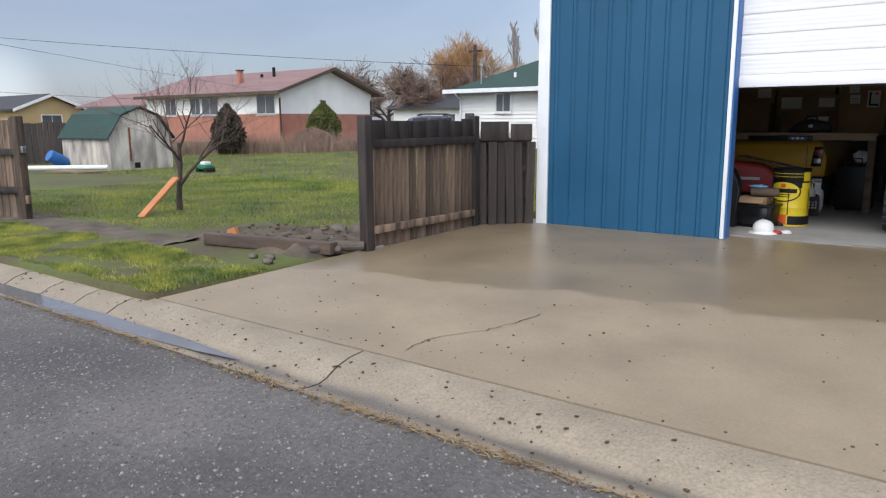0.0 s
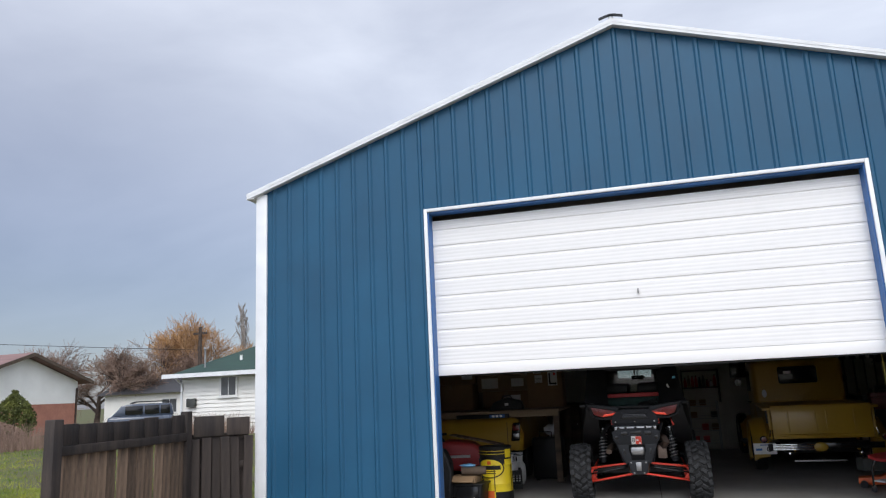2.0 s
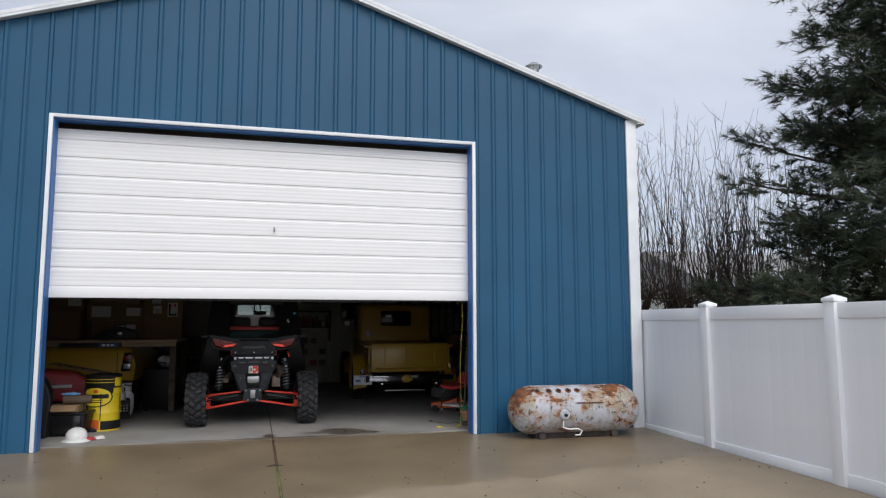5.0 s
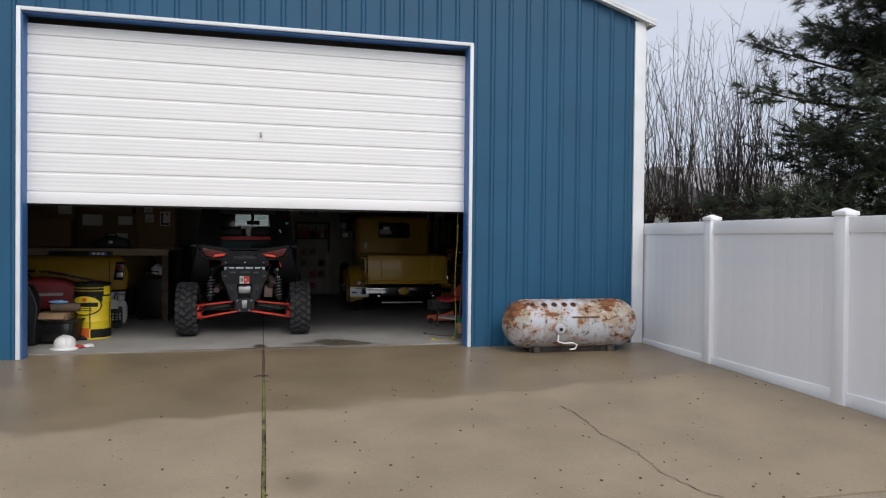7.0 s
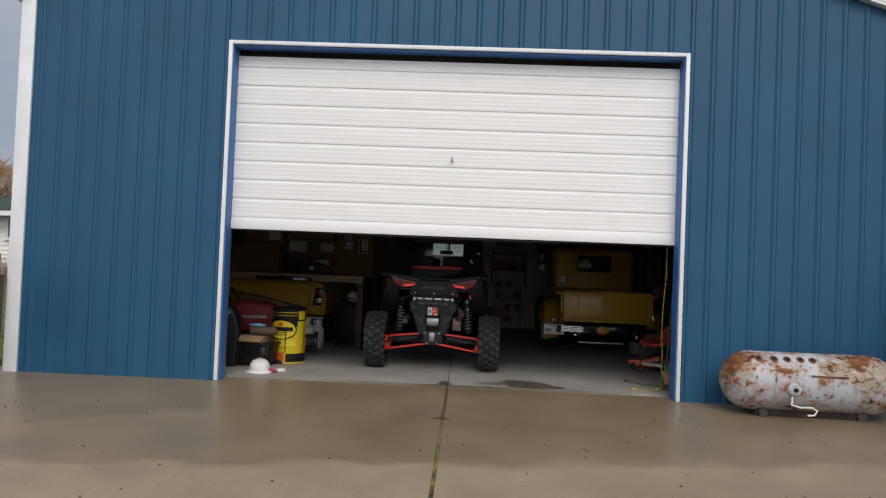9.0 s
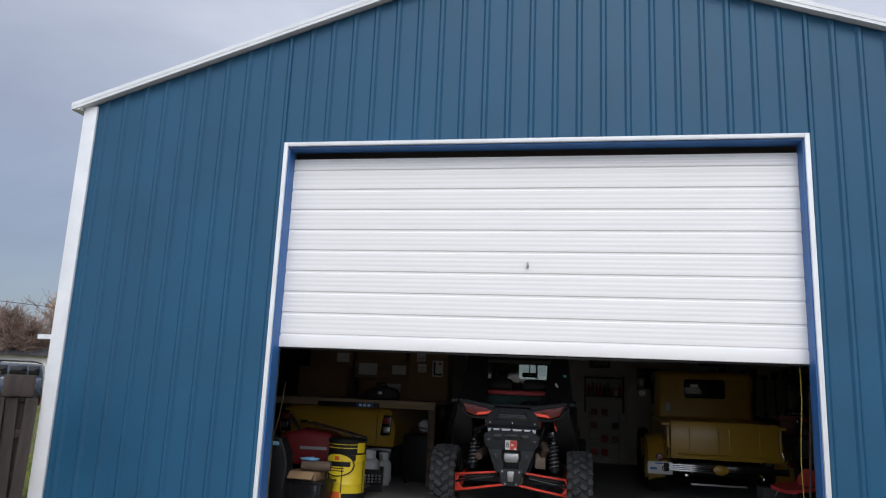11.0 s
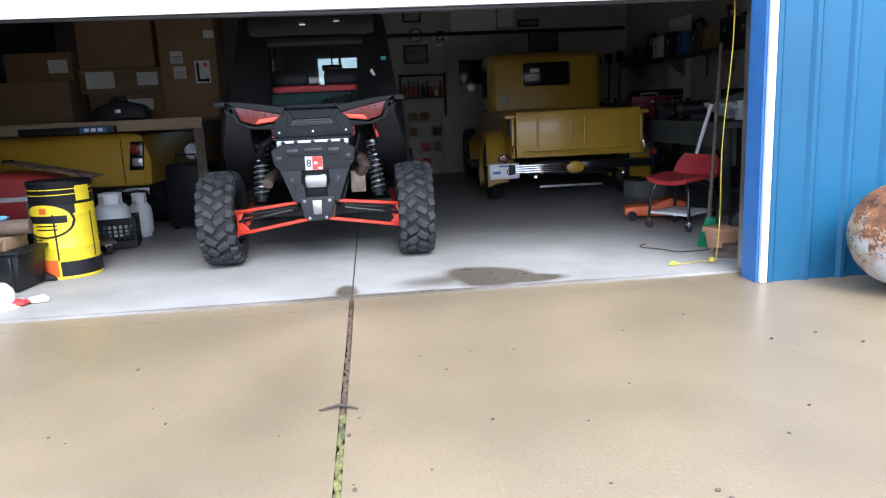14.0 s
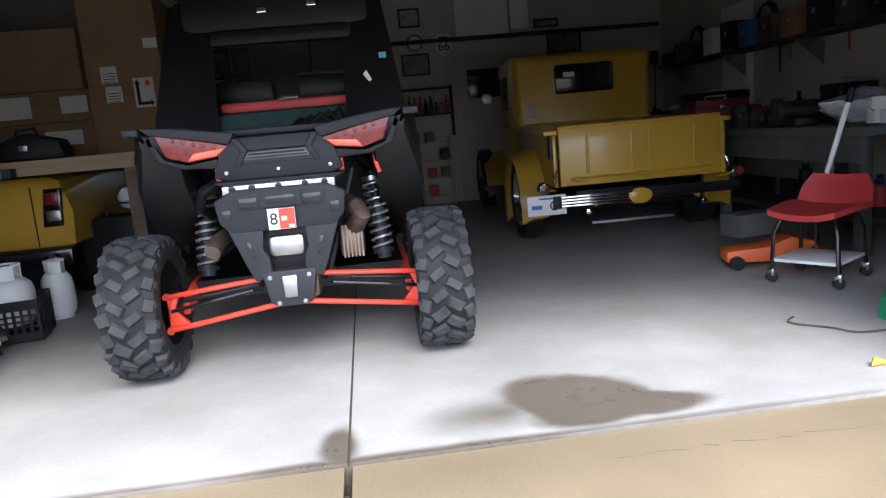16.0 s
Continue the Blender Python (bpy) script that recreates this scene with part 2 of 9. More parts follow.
M["glass_smoke"] = glass("smoked_window", (0.55, 0.58, 0.57))
M["bark"] = mat("bark", (0.085, 0.060, 0.048), (0.04, 0.03, 0.025), scale=6, rough=0.9, fine=0.4, bump=0.5, bscale=50)
M["twig_brown"] = mat("brown_twigs", (0.30, 0.205, 0.155), (0.17, 0.115, 0.09), scale=1, rough=0.9, fine=0.2, island=0.4)
M["twig_rose"] = mat("rosy_twigs", (0.20, 0.125, 0.10), (0.10, 0.062, 0.05), scale=1.5, rough=0.85, fine=0.2, island=0.3)
M["twig_orange"] = mat("orange_twigs", (0.50, 0.30, 0.14), (0.34, 0.20, 0.10), scale=0.5, rough=0.9, fine=0.2, island=0.4)
M["twig_pale"] = mat("pale_twigs", (0.42, 0.38, 0.35), (0.28, 0.25, 0.235), scale=1, rough=0.9, fine=0.2, island=0.3)
M["needles"] = mat("pine_needles", (0.046, 0.060, 0.026), (0.016, 0.026, 0.013), scale=1.2, rough=0.7, fine=0.2, island=0.8)
M["bush_dark"] = mat("dark_juniper", (0.055, 0.045, 0.028), (0.025, 0.026, 0.016), scale=3, rough=0.85, fine=0.2, island=0.8)
M["bush_green"] = mat("green_arborvitae", (0.13, 0.14, 0.025), (0.05, 0.065, 0.018), scale=2, rough=0.8, fine=0.2, island=0.8)
M["straw"] = mat("dry_straw", (0.30, 0.20, 0.09), (0.10, 0.062, 0.032), scale=8, rough=0.85, fine=0.2, island=0.6)
M["stone"] = mat("grey_stone", (0.15, 0.125, 0.10), (0.07, 0.058, 0.048), scale=6, rough=0.85, fine=0.3, bump=0.4, bscale=40, rand=0.3)
M["brick"] = mat("red_brick_wall", (0.42, 0.19, 0.13), (0.33, 0.14, 0.10), scale=2, rough=0.85, fine=0.3, bscale=12)
M["roof_red"] = mat("red_shingles", (0.245, 0.15, 0.14), (0.19, 0.115, 0.11), scale=1.2, rough=0.85, fine=0.3, bscale=9, stretch=(0.4, 2, 2))
M["roof_green"] = mat("green_shingles", (0.022, 0.058, 0.046), (0.014, 0.040, 0.033), scale=1.2, rough=0.8, fine=0.35, bscale=10, stretch=(0.5, 2, 2))
M["pale_roof"] = mat("pale_shingles", (0.30, 0.30, 0.30), (0.24, 0.24, 0.24), scale=1.2, rough=0.85, fine=0.3, bscale=10)
M["roof_dark"] = mat("dark_shingles", (0.05, 0.05, 0.055), (0.035, 0.035, 0.04), scale=1.2, rough=0.85, fine=0.3, bscale=10)
M["siding"] = mat("pale_siding", (0.86, 0.85, 0.81), (0.78, 0.77, 0.73), scale=1, rough=0.6, fine=0.06)
M["tan"] = mat("tan_stucco", (0.55, 0.40, 0.20), (0.48, 0.34, 0.17), scale=1, rough=0.8, fine=0.1)
M["shed_wall"] = mat("peeling_white_board", (0.62, 0.58, 0.50), (0.24, 0.21, 0.19), scale=1.9, rough=0.8, fine=0.25, bscale=30, stretch=(1.6, 1.6, 0.5))
M["plank_new"] = mat("new_pine", (0.55, 0.23, 0.08), (0.42, 0.16, 0.055), scale=4, rough=0.6, fine=0.2)
M["blue_plastic"] = mat("blue_plastic", (0.03, 0.16, 0.45), (0.025, 0.12, 0.36), scale=5, rough=0.4)
M["green_plastic"] = mat("green_plastic", (0.02, 0.22, 0.10), (0.015, 0.17, 0.08), scale=5, rough=0.45)
M["teal_cloth"] = mat("dark_green_cloth", (0.015, 0.045, 0.038), (0.01, 0.03, 0.027), scale=9, rough=0.8, fine=0.3)
M["suv"] = mat("slate_car_paint", (0.05, 0.065, 0.10), (0.04, 0.055, 0.085), scale=2, rough=0.25, coat=0.6)
M["clay"] = mat("terracotta", (0.50, 0.28, 0.16), (0.42, 0.22, 0.12), scale=6, rough=0.8, fine=0.15)
M["rope"] = mat("yellow_rope", (0.50, 0.40, 0.06), (0.34, 0.27, 0.04), scale=40, rough=0.8, fine=0.3)
M["plastic_bag"] = mat("clear_bag", (0.55, 0.57, 0.60), (0.40, 0.42, 0.45), scale=7, rough=0.25, fine=0.2, bump=0.4, bscale=25)
M["cable"] = mat("cable", (0.03, 0.03, 0.03), rough=0.7)
M["curtain"] = mat("window_dark", (0.10, 0.11, 0.12), (0.05, 0.055, 0.06), scale=0.8, rough=0.12, fine=0.05)
for dull in ("black", "charcoal", "tyre", "rubber", "grey_paint", "cable"):
    M[dull].node_tree.nodes["Principled BSDF"].inputs["Specular IOR Level"].default_value = 0.25


def flaking_paint(name):
    """Dirty white paint over rust: fine specks, runs down the sides, and one bare rusty end."""
    m = bpy.data.materials.new(name)
    m.use_nodes = True
    t = m.node_tree
    b = t.nodes["Principled BSDF"]
    co = t.nodes.new("ShaderNodeTexCoord")

    def noise_at(scale, stretch, detail=8.0, rough=0.65):
        mp, n = t.nodes.new("ShaderNodeMapping"), t.nodes.new("ShaderNodeTexNoise")
        mp.inputs["Scale"].default_value = stretch
        t.links.new(co.outputs["Object"], mp.inputs["Vector"])
        t.links.new(mp.outputs["Vector"], n.inputs["Vector"])
        n.inputs["Scale"].default_value, n.inputs["Detail"].default_value, n.inputs["Roughness"].default_value = scale, detail, rough
        return n.outputs["Fac"]

    def calc(op, x, y):
        n = t.nodes.new("ShaderNodeMath")
        n.operation = op
        for k, v in enumerate((x, y)):
            if isinstance(v, (int, float)):
                n.inputs[k].default_value = v
            else:
                t.links.new(v, n.inputs[k])
        return n.outputs[0]

    def span(v, a, z):
        n = t.nodes.new("ShaderNodeMapRange")
        n.interpolation_type = "SMOOTHSTEP"
        t.links.new(v, n.inputs[0])
        n.inputs[1].default_value, n.inputs[2].default_value = a, z
        return n.outputs[0]

    def mix(f, c1, c2):
        n = t.nodes.new("ShaderNodeMix")
        n.data_type = "RGBA"
        t.links.new(f, n.inputs[0])
        for k, c in ((6, c1), (7, c2)):
            if isinstance(c, tuple):
                n.inputs[k].default_value = (*c, 1)
            else:
                t.links.new(c, n.inputs[k])
        return n.outputs[2]

    sep = t.nodes.new("ShaderNodeSeparateXYZ")
    t.links.new(co.outputs["Object"], sep.inputs[0])
    patch = noise_at(6.0, (0.7, 1, 1), 13, 0.72)
    grime = mix(span(noise_at(2.6, (1.2, 1.2, 1.0), 7), 0.44, 0.64), (0.47, 0.485, 0.53), (0.30, 0.275, 0.195))
    bare_end = calc("MULTIPLY", span(sep.outputs[0], -0.46, -0.74), span(sep.outputs[2], -0.08, 0.22))
    bare_top = calc("MULTIPLY", span(sep.outputs[0], 0.02, 0.30), span(sep.outputs[2], 0.14, 0.26))
    push = calc("ADD", calc("MULTIPLY", bare_end, 0.17), calc("MULTIPLY", bare_top, 0.14))
    flakes = span(calc("ADD", patch, push), 0.560, 0.59)
    bleed = span(calc("ADD", patch, push), 0.475, 0.585)
    lines = span(calc("ABSOLUTE", calc("SUBTRACT", noise_at(5.0, (0.8, 1, 1.5), 6, 0.6), 0.5), 0.0), 0.016, 0.006)
    torn = calc("MULTIPLY", lines, span(noise_at(3.0, (1, 1, 1), 4), 0.42, 0.58))
    runs = span(noise_at(7.0, (1.5, 1.5, 0.20), 7, 0.65), 0.53, 0.64)
    specks = span(noise_at(22.0, (1, 1, 0.6), 5, 0.65), 0.61, 0.65)
    rust = mix(span(noise_at(9.0, (1, 1, 1), 8, 0.65), 0.35, 0.65), (0.040, 0.020, 0.013), (0.27, 0.105, 0.04))
    col = mix(calc("MULTIPLY", bleed, 0.75), grime, (0.38, 0.19, 0.085))
    col = mix(calc("MULTIPLY", runs, 0.45), col, (0.22, 0.13, 0.065))
    col = mix(calc("MULTIPLY", specks, 0.85), col, (0.05, 0.03, 0.022))
    col = mix(calc("MULTIPLY", torn, 0.9), col, (0.045, 0.028, 0.02))
    col = mix(flakes, col, rust)
    t.links.new(col, b.inputs["Base Color"])
    t.links.new(span(flakes, -1.2, 1.3), b.inputs["Roughness"])
    bp = t.nodes.new("ShaderNodeBump")
    bp.inputs["Strength"].default_value, bp.inputs["Distance"].default_value = 0.5, 0.006
    t.links.new(calc("SUBTRACT", calc("MULTIPLY", noise_at(40.0, (1, 1, 1), 3), 0.5), flakes), bp.inputs["Height"])
    t.links.new(bp.outputs[0], b.inputs["Normal"])
    return m


M["rusty"] = flaking_paint("flaking_white_paint")
M["rust"] = mat("rust", (0.24, 0.09, 0.035), (0.12, 0.045, 0.02), scale=9, rough=0.85, fine=0.4, bump=0.4)


def wet_concrete(name, dry, dry2, wet, spots, line=None, grain=0.22, relief=0.10):
    """Concrete with damp patches: spots are (x, y, rx, ry) ellipses, line is a y beyond which all is damp."""
    m = mat(name, dry, dry2, scale=1.5, rough=0.6, fine=grain, bump=relief, bscale=60, detail=10.0, broken=0.62)
    t = m.node_tree
    b = t.nodes["Principled BSDF"]
    co = t.nodes.new("ShaderNodeTexCoord")
    sep = t.nodes.new("ShaderNodeSeparateXYZ")
    nz = t.nodes.new("ShaderNodeTexNoise")
    nz.inputs["Scale"].default_value, nz.inputs["Detail"].default_value = 1.6, 6.0
    t.links.new(co.outputs["Object"], sep.inputs[0])
    t.links.new(co.outputs["Object"], nz.inputs["Vector"])

    def op(kind, a, c, third=None):
        n = t.nodes.new("ShaderNodeMath")
        n.operation = kind
        for k, v in enumerate((a, c, third)):
            if v is None:
                continue
            if isinstance(v, (int, float)):
                n.inputs[k].default_value = v
            else:
                t.links.new(v, n.inputs[k])
        return n.outputs[0]

    shift = op("SUBTRACT", nz.outputs["Fac"], 0.5)
    total = None
    for x, y, rx, ry, edge in spots:
        dx = op("DIVIDE", op("SUBTRACT", sep.outputs["X"], x), rx)
        dy = op("DIVIDE", op("SUBTRACT", sep.outputs["Y"], y), ry)
        d = op("SQRT", op("ADD", op("MULTIPLY", dx, dx), op("MULTIPLY", dy, dy)), None)
        d = op("MULTIPLY_ADD", shift, 1.5, d)
        n = t.nodes.new("ShaderNodeMapRange")
        n.interpolation_type = "SMOOTHSTEP"
        n.inputs["From Min"].default_value, n.inputs["From Max"].default_value = 1.0, 1.0 - edge
        t.links.new(d, n.inputs["Value"])
        total = n.outputs[0] if total is None else op("MAXIMUM", total, n.outputs[0])
    if line is not None:
        n = t.nodes.new("ShaderNodeMapRange")
        n.interpolation_type = "SMOOTHSTEP"
        n.inputs["From Min"].default_value, n.inputs["From Max"].default_value = line, line + 0.22
        t.links.new(op("MULTIPLY_ADD", shift, 0.9, op("MULTIPLY_ADD", sep.outputs["X"], -0.17, sep.outputs["Y"])), n.inputs["Value"])
        cut = op("MULTIPLY", n.outputs[0], 0.85)
        total = cut if total is None else op("MAXIMUM", total, cut)
    mix = t.nodes.new("ShaderNodeMix")
    mix.data_type = "RGBA"
    was = b.inputs["Base Color"].links[0].from_socket
    t.links.new(was, mix.inputs[6])
    # the damp colour is cloudy too
    blot, damp = t.nodes.new("ShaderNodeTexNoise"), t.nodes.new("ShaderNodeMix")
    blot.inputs["Scale"].default_value, blot.inputs["Detail"].default_value = 1.1, 5.0
    t.links.new(co.outputs["Object"], blot.inputs["Vector"])
    damp.data_type = "RGBA"
    damp.inputs[6].default_value, damp.inputs[7].default_value = (*(0.74 * v for v in wet), 1), (*(1.28 * v for v in wet), 1)
    t.links.new(op("MULTIPLY_ADD", op("SUBTRACT", blot.outputs["Fac"], 0.5), 2.3, 0.5), damp.inputs[0])
    t.links.new(damp.outputs[2], mix.inputs[7])
    t.links.new(total, mix.inputs[0])
    t.links.new(mix.outputs[2], b.inputs["Base Color"])
    wasr = b.inputs["Roughness"].links[0].from_socket
    t.links.new(op("MULTIPLY_ADD", total, -0.31, wasr), b.inputs["Roughness"])
    return m


M["drive"] = wet_concrete("damp_driveway", (0.298, 0.236, 0.160), (0.226, 0.177, 0.118), (0.195, 0.149, 0.092),
                          [(0.20, -4.2, 0.22, 0.26, 0.9)], -2.75, 0.42, 0.18)
M["kerb"] = wet_concrete("kerb_concrete", (0.31, 0.258, 0.185), (0.205, 0.165, 0.118), (0.115, 0.098, 0.078), [(0.0, -5.46, 100000.0, 0.12, 1.0)], None, 0.9, 0.6)
M["floor"] = wet_concrete("garage_concrete", (0.37, 0.357, 0.335), (0.265, 0.254, 0.233), (0.115, 0.096, 0.075),
                          [(0.90, 0.53, 0.34, 0.31, 0.3), (1.14, 0.42, 0.27, 0.13, 0.4), (0.60, 0.50, 0.40, 0.22, 1.0), (0.0, 0.40, 0.09, 0.22, 0.6), (0.0, 0.255, 3.0, 0.05, 0.9)])


# ---- mesh helpers ----
def mesh_of(name, bm, material, smooth=None):
    me = bpy.data.meshes.new(name)
    bmesh.ops.recalc_face_normals(bm, faces=bm.faces)
    bm.to_mesh(me)
    bm.free()
    if material:
        me.materials.append(material)
    if smooth is not None:
        me.shade_smooth()
        me.set_sharp_from_angle(angle=radians(smooth))
    return me


def part(name, bm, material, parent, label="", smooth=35):
    ob = new(name, mesh_of(name, bm, material, smooth))
    ob.parent = parent
    if label:
        tagged(ob, label)
    return ob


def piece(name, me, parent, m=None):
    ob = new(name, me)
    ob.parent = parent
    if m is not None:
        ob.matrix_basis = m
    return ob


def thing(name, label, category, m=None, group=""):
    ob = new(name)
    ob.empty_display_size = 0.1
    ob.matrix_basis = m or Matrix()
    return tagged(ob, label, category, group)


def single(name, bm, material, label, category, m=None, kind="", group="", smooth=35):
    ob = new(name, mesh_of(name, bm, material, smooth))
    ob.matrix_basis = m or Matrix()
    return tagged(ob, label, category, group, kind)


def box(bm, x0, x1, y0, y1, z0, z1, bevel=0.0, m=None):
    g = bmesh.ops.create_cube(bm, size=1.0)
    vs = g["verts"]
    for v in vs:
        v.co = Vector((x0 + (v.co.x + 0.5) * (x1 - x0), y0 + (v.co.y + 0.5) * (y1 - y0), z0 + (v.co.z + 0.5) * (z1 - z0)))
    if bevel:
        es = {e for v in vs for e in v.link_edges}
        r = bmesh.ops.bevel(bm, geom=list(es), offset=bevel, segments=2, affect="EDGES", profile=0.5)
        vs = list({v for f in r["faces"] for v in f.verts} | {v for v in vs if v.is_valid})
    if m is not None:
        bmesh.ops.transform(bm, matrix=m, verts=[v for v in vs if v.is_valid])
    return bm


def B(*a, bevel=0.0, m=None):
    return box(bmesh.new(), *a, bevel=bevel, m=m)


def tube(bm, pts, radii, n=10, cap=True):
    """A round tube along points."""
    pts = [Vector(p) for p in pts]
    if isinstance(radii, (int, float)):
        radii = [radii] * len(pts)
    rings, side = [], None
    for i, p in enumerate(pts):
        d = (pts[min(i + 1, len(pts) - 1)] - pts[max(i - 1, 0)]).normalized()
        if side is None:
            side = d.orthogonal().normalized()
        side = (side - d * side.dot(d)).normalized()
        up = d.cross(side)
        rings.append([bm.verts.new(p + radii[i] * (math.cos(a) * side + math.sin(a) * up)) for a in (2 * math.pi * k / n for k in range(n))])
    for a, b in zip(rings, rings[1:]):
        for k in range(n):
            bm.faces.new((a[k], a[(k + 1) % n], b[(k + 1) % n], b[k]))
    if cap:
        bm.faces.new(rings[0][::-1])
        bm.faces.new(rings[-1])
    return bm


def T(pts, radii, n=10):
    return tube(bmesh.new(), pts, radii, n)


def lathe(bm, prof, n=24, m=None):
    """A body of revolution round z from (r, z) points."""
    rings = []
    made = []
    for r, z in prof:
        if r < 1e-5:
            v = bm.verts.new((0, 0, z))
            rings.append([v])
            made.append(v)
        else:
            ring = [bm.verts.new((r * math.cos(2 * math.pi * k / n), r * math.sin(2 * math.pi * k / n), z)) for k in range(n)]
            rings.append(ring)
            made += ring
    for a, b in zip(rings, rings[1:]):
        for k in range(n):
            q = [a[k % len(a)], a[(k + 1) % len(a)], b[(k + 1) % len(b)], b[k % len(b)]]
            q = list(dict.fromkeys(q))
            if len(q) > 2:
                bm.faces.new(q)
    if m is not None:
        bmesh.ops.transform(bm, matrix=m, verts=made)
    return bm


def L(prof, n=24, m=None):
    return lathe(bmesh.new(), prof, n, m)


def prism(bm, outline, axis, a, b):
    """A flat outline pushed along an axis from a to b. Outline points are the two other coordinates in order."""
    def put(p, s):
        return {"x": (s, p[0], p[1]), "y": (p[0], s, p[1]), "z": (p[0], p[1], s)}[axis]
    lo = [bm.verts.new(put(p, a)) for p in outline]
    hi = [bm.verts.new(put(p, b)) for p in outline]
    n = len(outline)
    bm.faces.new(lo[::-1])
    bm.faces.new(hi)
    for k in range(n):
        bm.faces.new((lo[k], lo[(k + 1) % n], hi[(k + 1) % n], hi[k]))
    return bm


def P(outline, axis, a, b):
    return prism(bmesh.new(), outline, axis, a, b)


def bevelled(bm, offset, segments=2, angle=30):
    bmesh.ops.recalc_face_normals(bm, faces=bm.faces)
    es = [e for e in bm.edges if len(e.link_faces) == 2 and e.calc_face_angle(0) > radians(angle)]
    bmesh.ops.bevel(bm, geom=es, offset=offset, segments=segments, affect="EDGES", profile=0.5)
    return bm


def loft(bm, rings, cap=True):
    vs = [[bm.verts.new(p) for p in r] for r in rings]
    n = len(vs[0])
    for a, b in zip(vs, vs[1:]):
        for k in range(n):
            bm.faces.new((a[k], a[(k + 1) % n], b[(k + 1) % n], b[k]))
    if cap:
        bm.faces.new(vs[0][::-1])
        bm.faces.new(vs[-1])
    return bm


def grid_sheet(name, xs, ys, height, material):
    verts = [(x, y, height(x, y)) for y in ys for x in xs]
    w = len(xs)
    faces = [(j * w + i, j * w + i + 1, (j + 1) * w + i + 1, (j + 1) * w + i) for j in range(len(ys) - 1) for i in range(w - 1)]
    me = bpy.data.meshes.new(name)
    me.from_pydata(verts, [], faces)
    me.materials.append(material)
    me.shade_smooth()
    return new(name, me)


def raw(name, verts, faces, material, parent=None):
    me = bpy.data.meshes.new(name)
    me.from_pydata([tuple(v) for v in verts], [], faces)
    me.materials.append(material)
    ob = new(name, me)
    if parent is not None:
        ob.parent = parent
    return ob


def smooth01(a, b, v):
    s = min(1.0, max(0.0, (v - a) / (b - a)))
    return s * s * (3 - 2 * s)


# ---- ground ----
def lawn_z(x, y):
    z = -0.07 + 0.28 * smooth01(4, 18, y) - 0.03 * smooth01(-8, -14, x) + 0.02 * noise.noise((x * 0.7, y * 0.7, 0)) * smooth01(-5.6, -6.5, x)
    if x > 4.9:
        z = -0.10
    under = smooth01(-5.56, -5.50, x) * smooth01(5.0, 4.9, x) * smooth01(8.6, 8.5, y)
    z = z * (1 - under) - 0.3 * under
    road = smooth01(-5.1, -5.25, y)
    return z * (1 - road) - 0.45 * road


xs = sorted({-900, -400, -200, -120, -80, -60, -50, -45, *np.arange(-40, -14, 2.0).tolist(), *np.arange(-14, -4.5, 0.25).tolist(), -5.55, -5.51, 4.9, 5.0, -2, 0, 2, *np.arange(5.5, 20, 2).tolist(), 30, 60, 120, 400, 900})
ys = sorted({-900, -300, -100, -40, -14, -8, -5.3, -5.24, -5.1, *np.arange(-5, 3, 0.25).tolist(), *np.arange(3, 20, 1.0).tolist(), 8.5, 8.6, 25, 30, 40, 60, 100, 200, 400, 900})
tagged(grid_sheet("ground", xs, ys, lawn_z, M["grass_ground"]), "mown winter lawn with green and straw patches", "lawn", kind="structure")
road = single("road", B(-60, 60, -13.5, -5.59, -0.4, -0.2), M["asphalt"], "rough wet grey asphalt road with pale stone chips", "road", kind="structure", smooth=None)


# kerb with a rolled lip and gutter pan, in cast lengths
def kerb_mesh(length):
    prof = [(-5.04, -0.5), (-5.04, -0.115), (-5.16, -0.122), (-5.27, -0.15), (-5.36, -0.195), (-5.42, -0.212), (-5.50, -0.208), (-5.59, -0.195), (-5.59, -0.5)]
    bm = bmesh.new()
    steps = max(2, int(length / 0.25))
    rings = []
    for i in range(steps + 1):
        x = length * i / steps
        w = 0.006 * noise.noise((x * 1.7, length, 0))
        rings.append([(x, y, z + w * (z > -0.4)) for y, z in prof])
    return loft(bm, rings)


kerb = thing("kerb", "weathered rolled concrete kerb and gutter with open joints", "kerb")
tagged(kerb, kind="structure")
for x0, x1 in ((-40, -7.55), (-7.53, -6.85), (-6.83, -6.25), (-6.23, -5.72), (-5.70, -3.247), (-3.23, 1.9), (1.93, 7.0), (7.03, 40)):
    ob = part("kerb_stone", kerb_mesh(x1 - x0), M["kerb"], kerb, smooth=50)
    ob.location = (x0, 0, 0)
single("kerb_bed", B(-40, 40, -5.58, -5.05, -0.5, -0.25), M["soil"], "dark grit in the kerb joints", "grit", kind="structure", smooth=None)

# gutter water
# pale base colour stands in for sky mirrored in the water
M["water"] = mat("puddle", (0.17, 0.17, 0.175), (0.13, 0.13, 0.135), scale=3, rough=0.1, fine=0.02)
bm = bmesh.new()
edge = [(-30, -5.37), (-9, -5.345), (-7.2, -5.362), (-6, -5.34), (-5.3, -5.355), (-4.6, -5.372), (-3.9, -5.44), (-4.3, -5.50), (-5.0, -5.545), (-5.6, -5.552), (-6.4, -5.562), (-7.0, -5.55), (-9, -5.56), (-30, -5.55)]
bm.faces.new([bm.verts.new((x, y, -0.1985)) for x, y in edge])
single("puddle", bm, M["water"], "shallow rain water standing in the gutter", "water", kind="structure", smooth=None)


# driveway in two slabs
def drive_z(x, y):
    return -0.018 + 0.018 * y + 0.004 * noise.noise((x * 0.6, y * 0.6, 3))


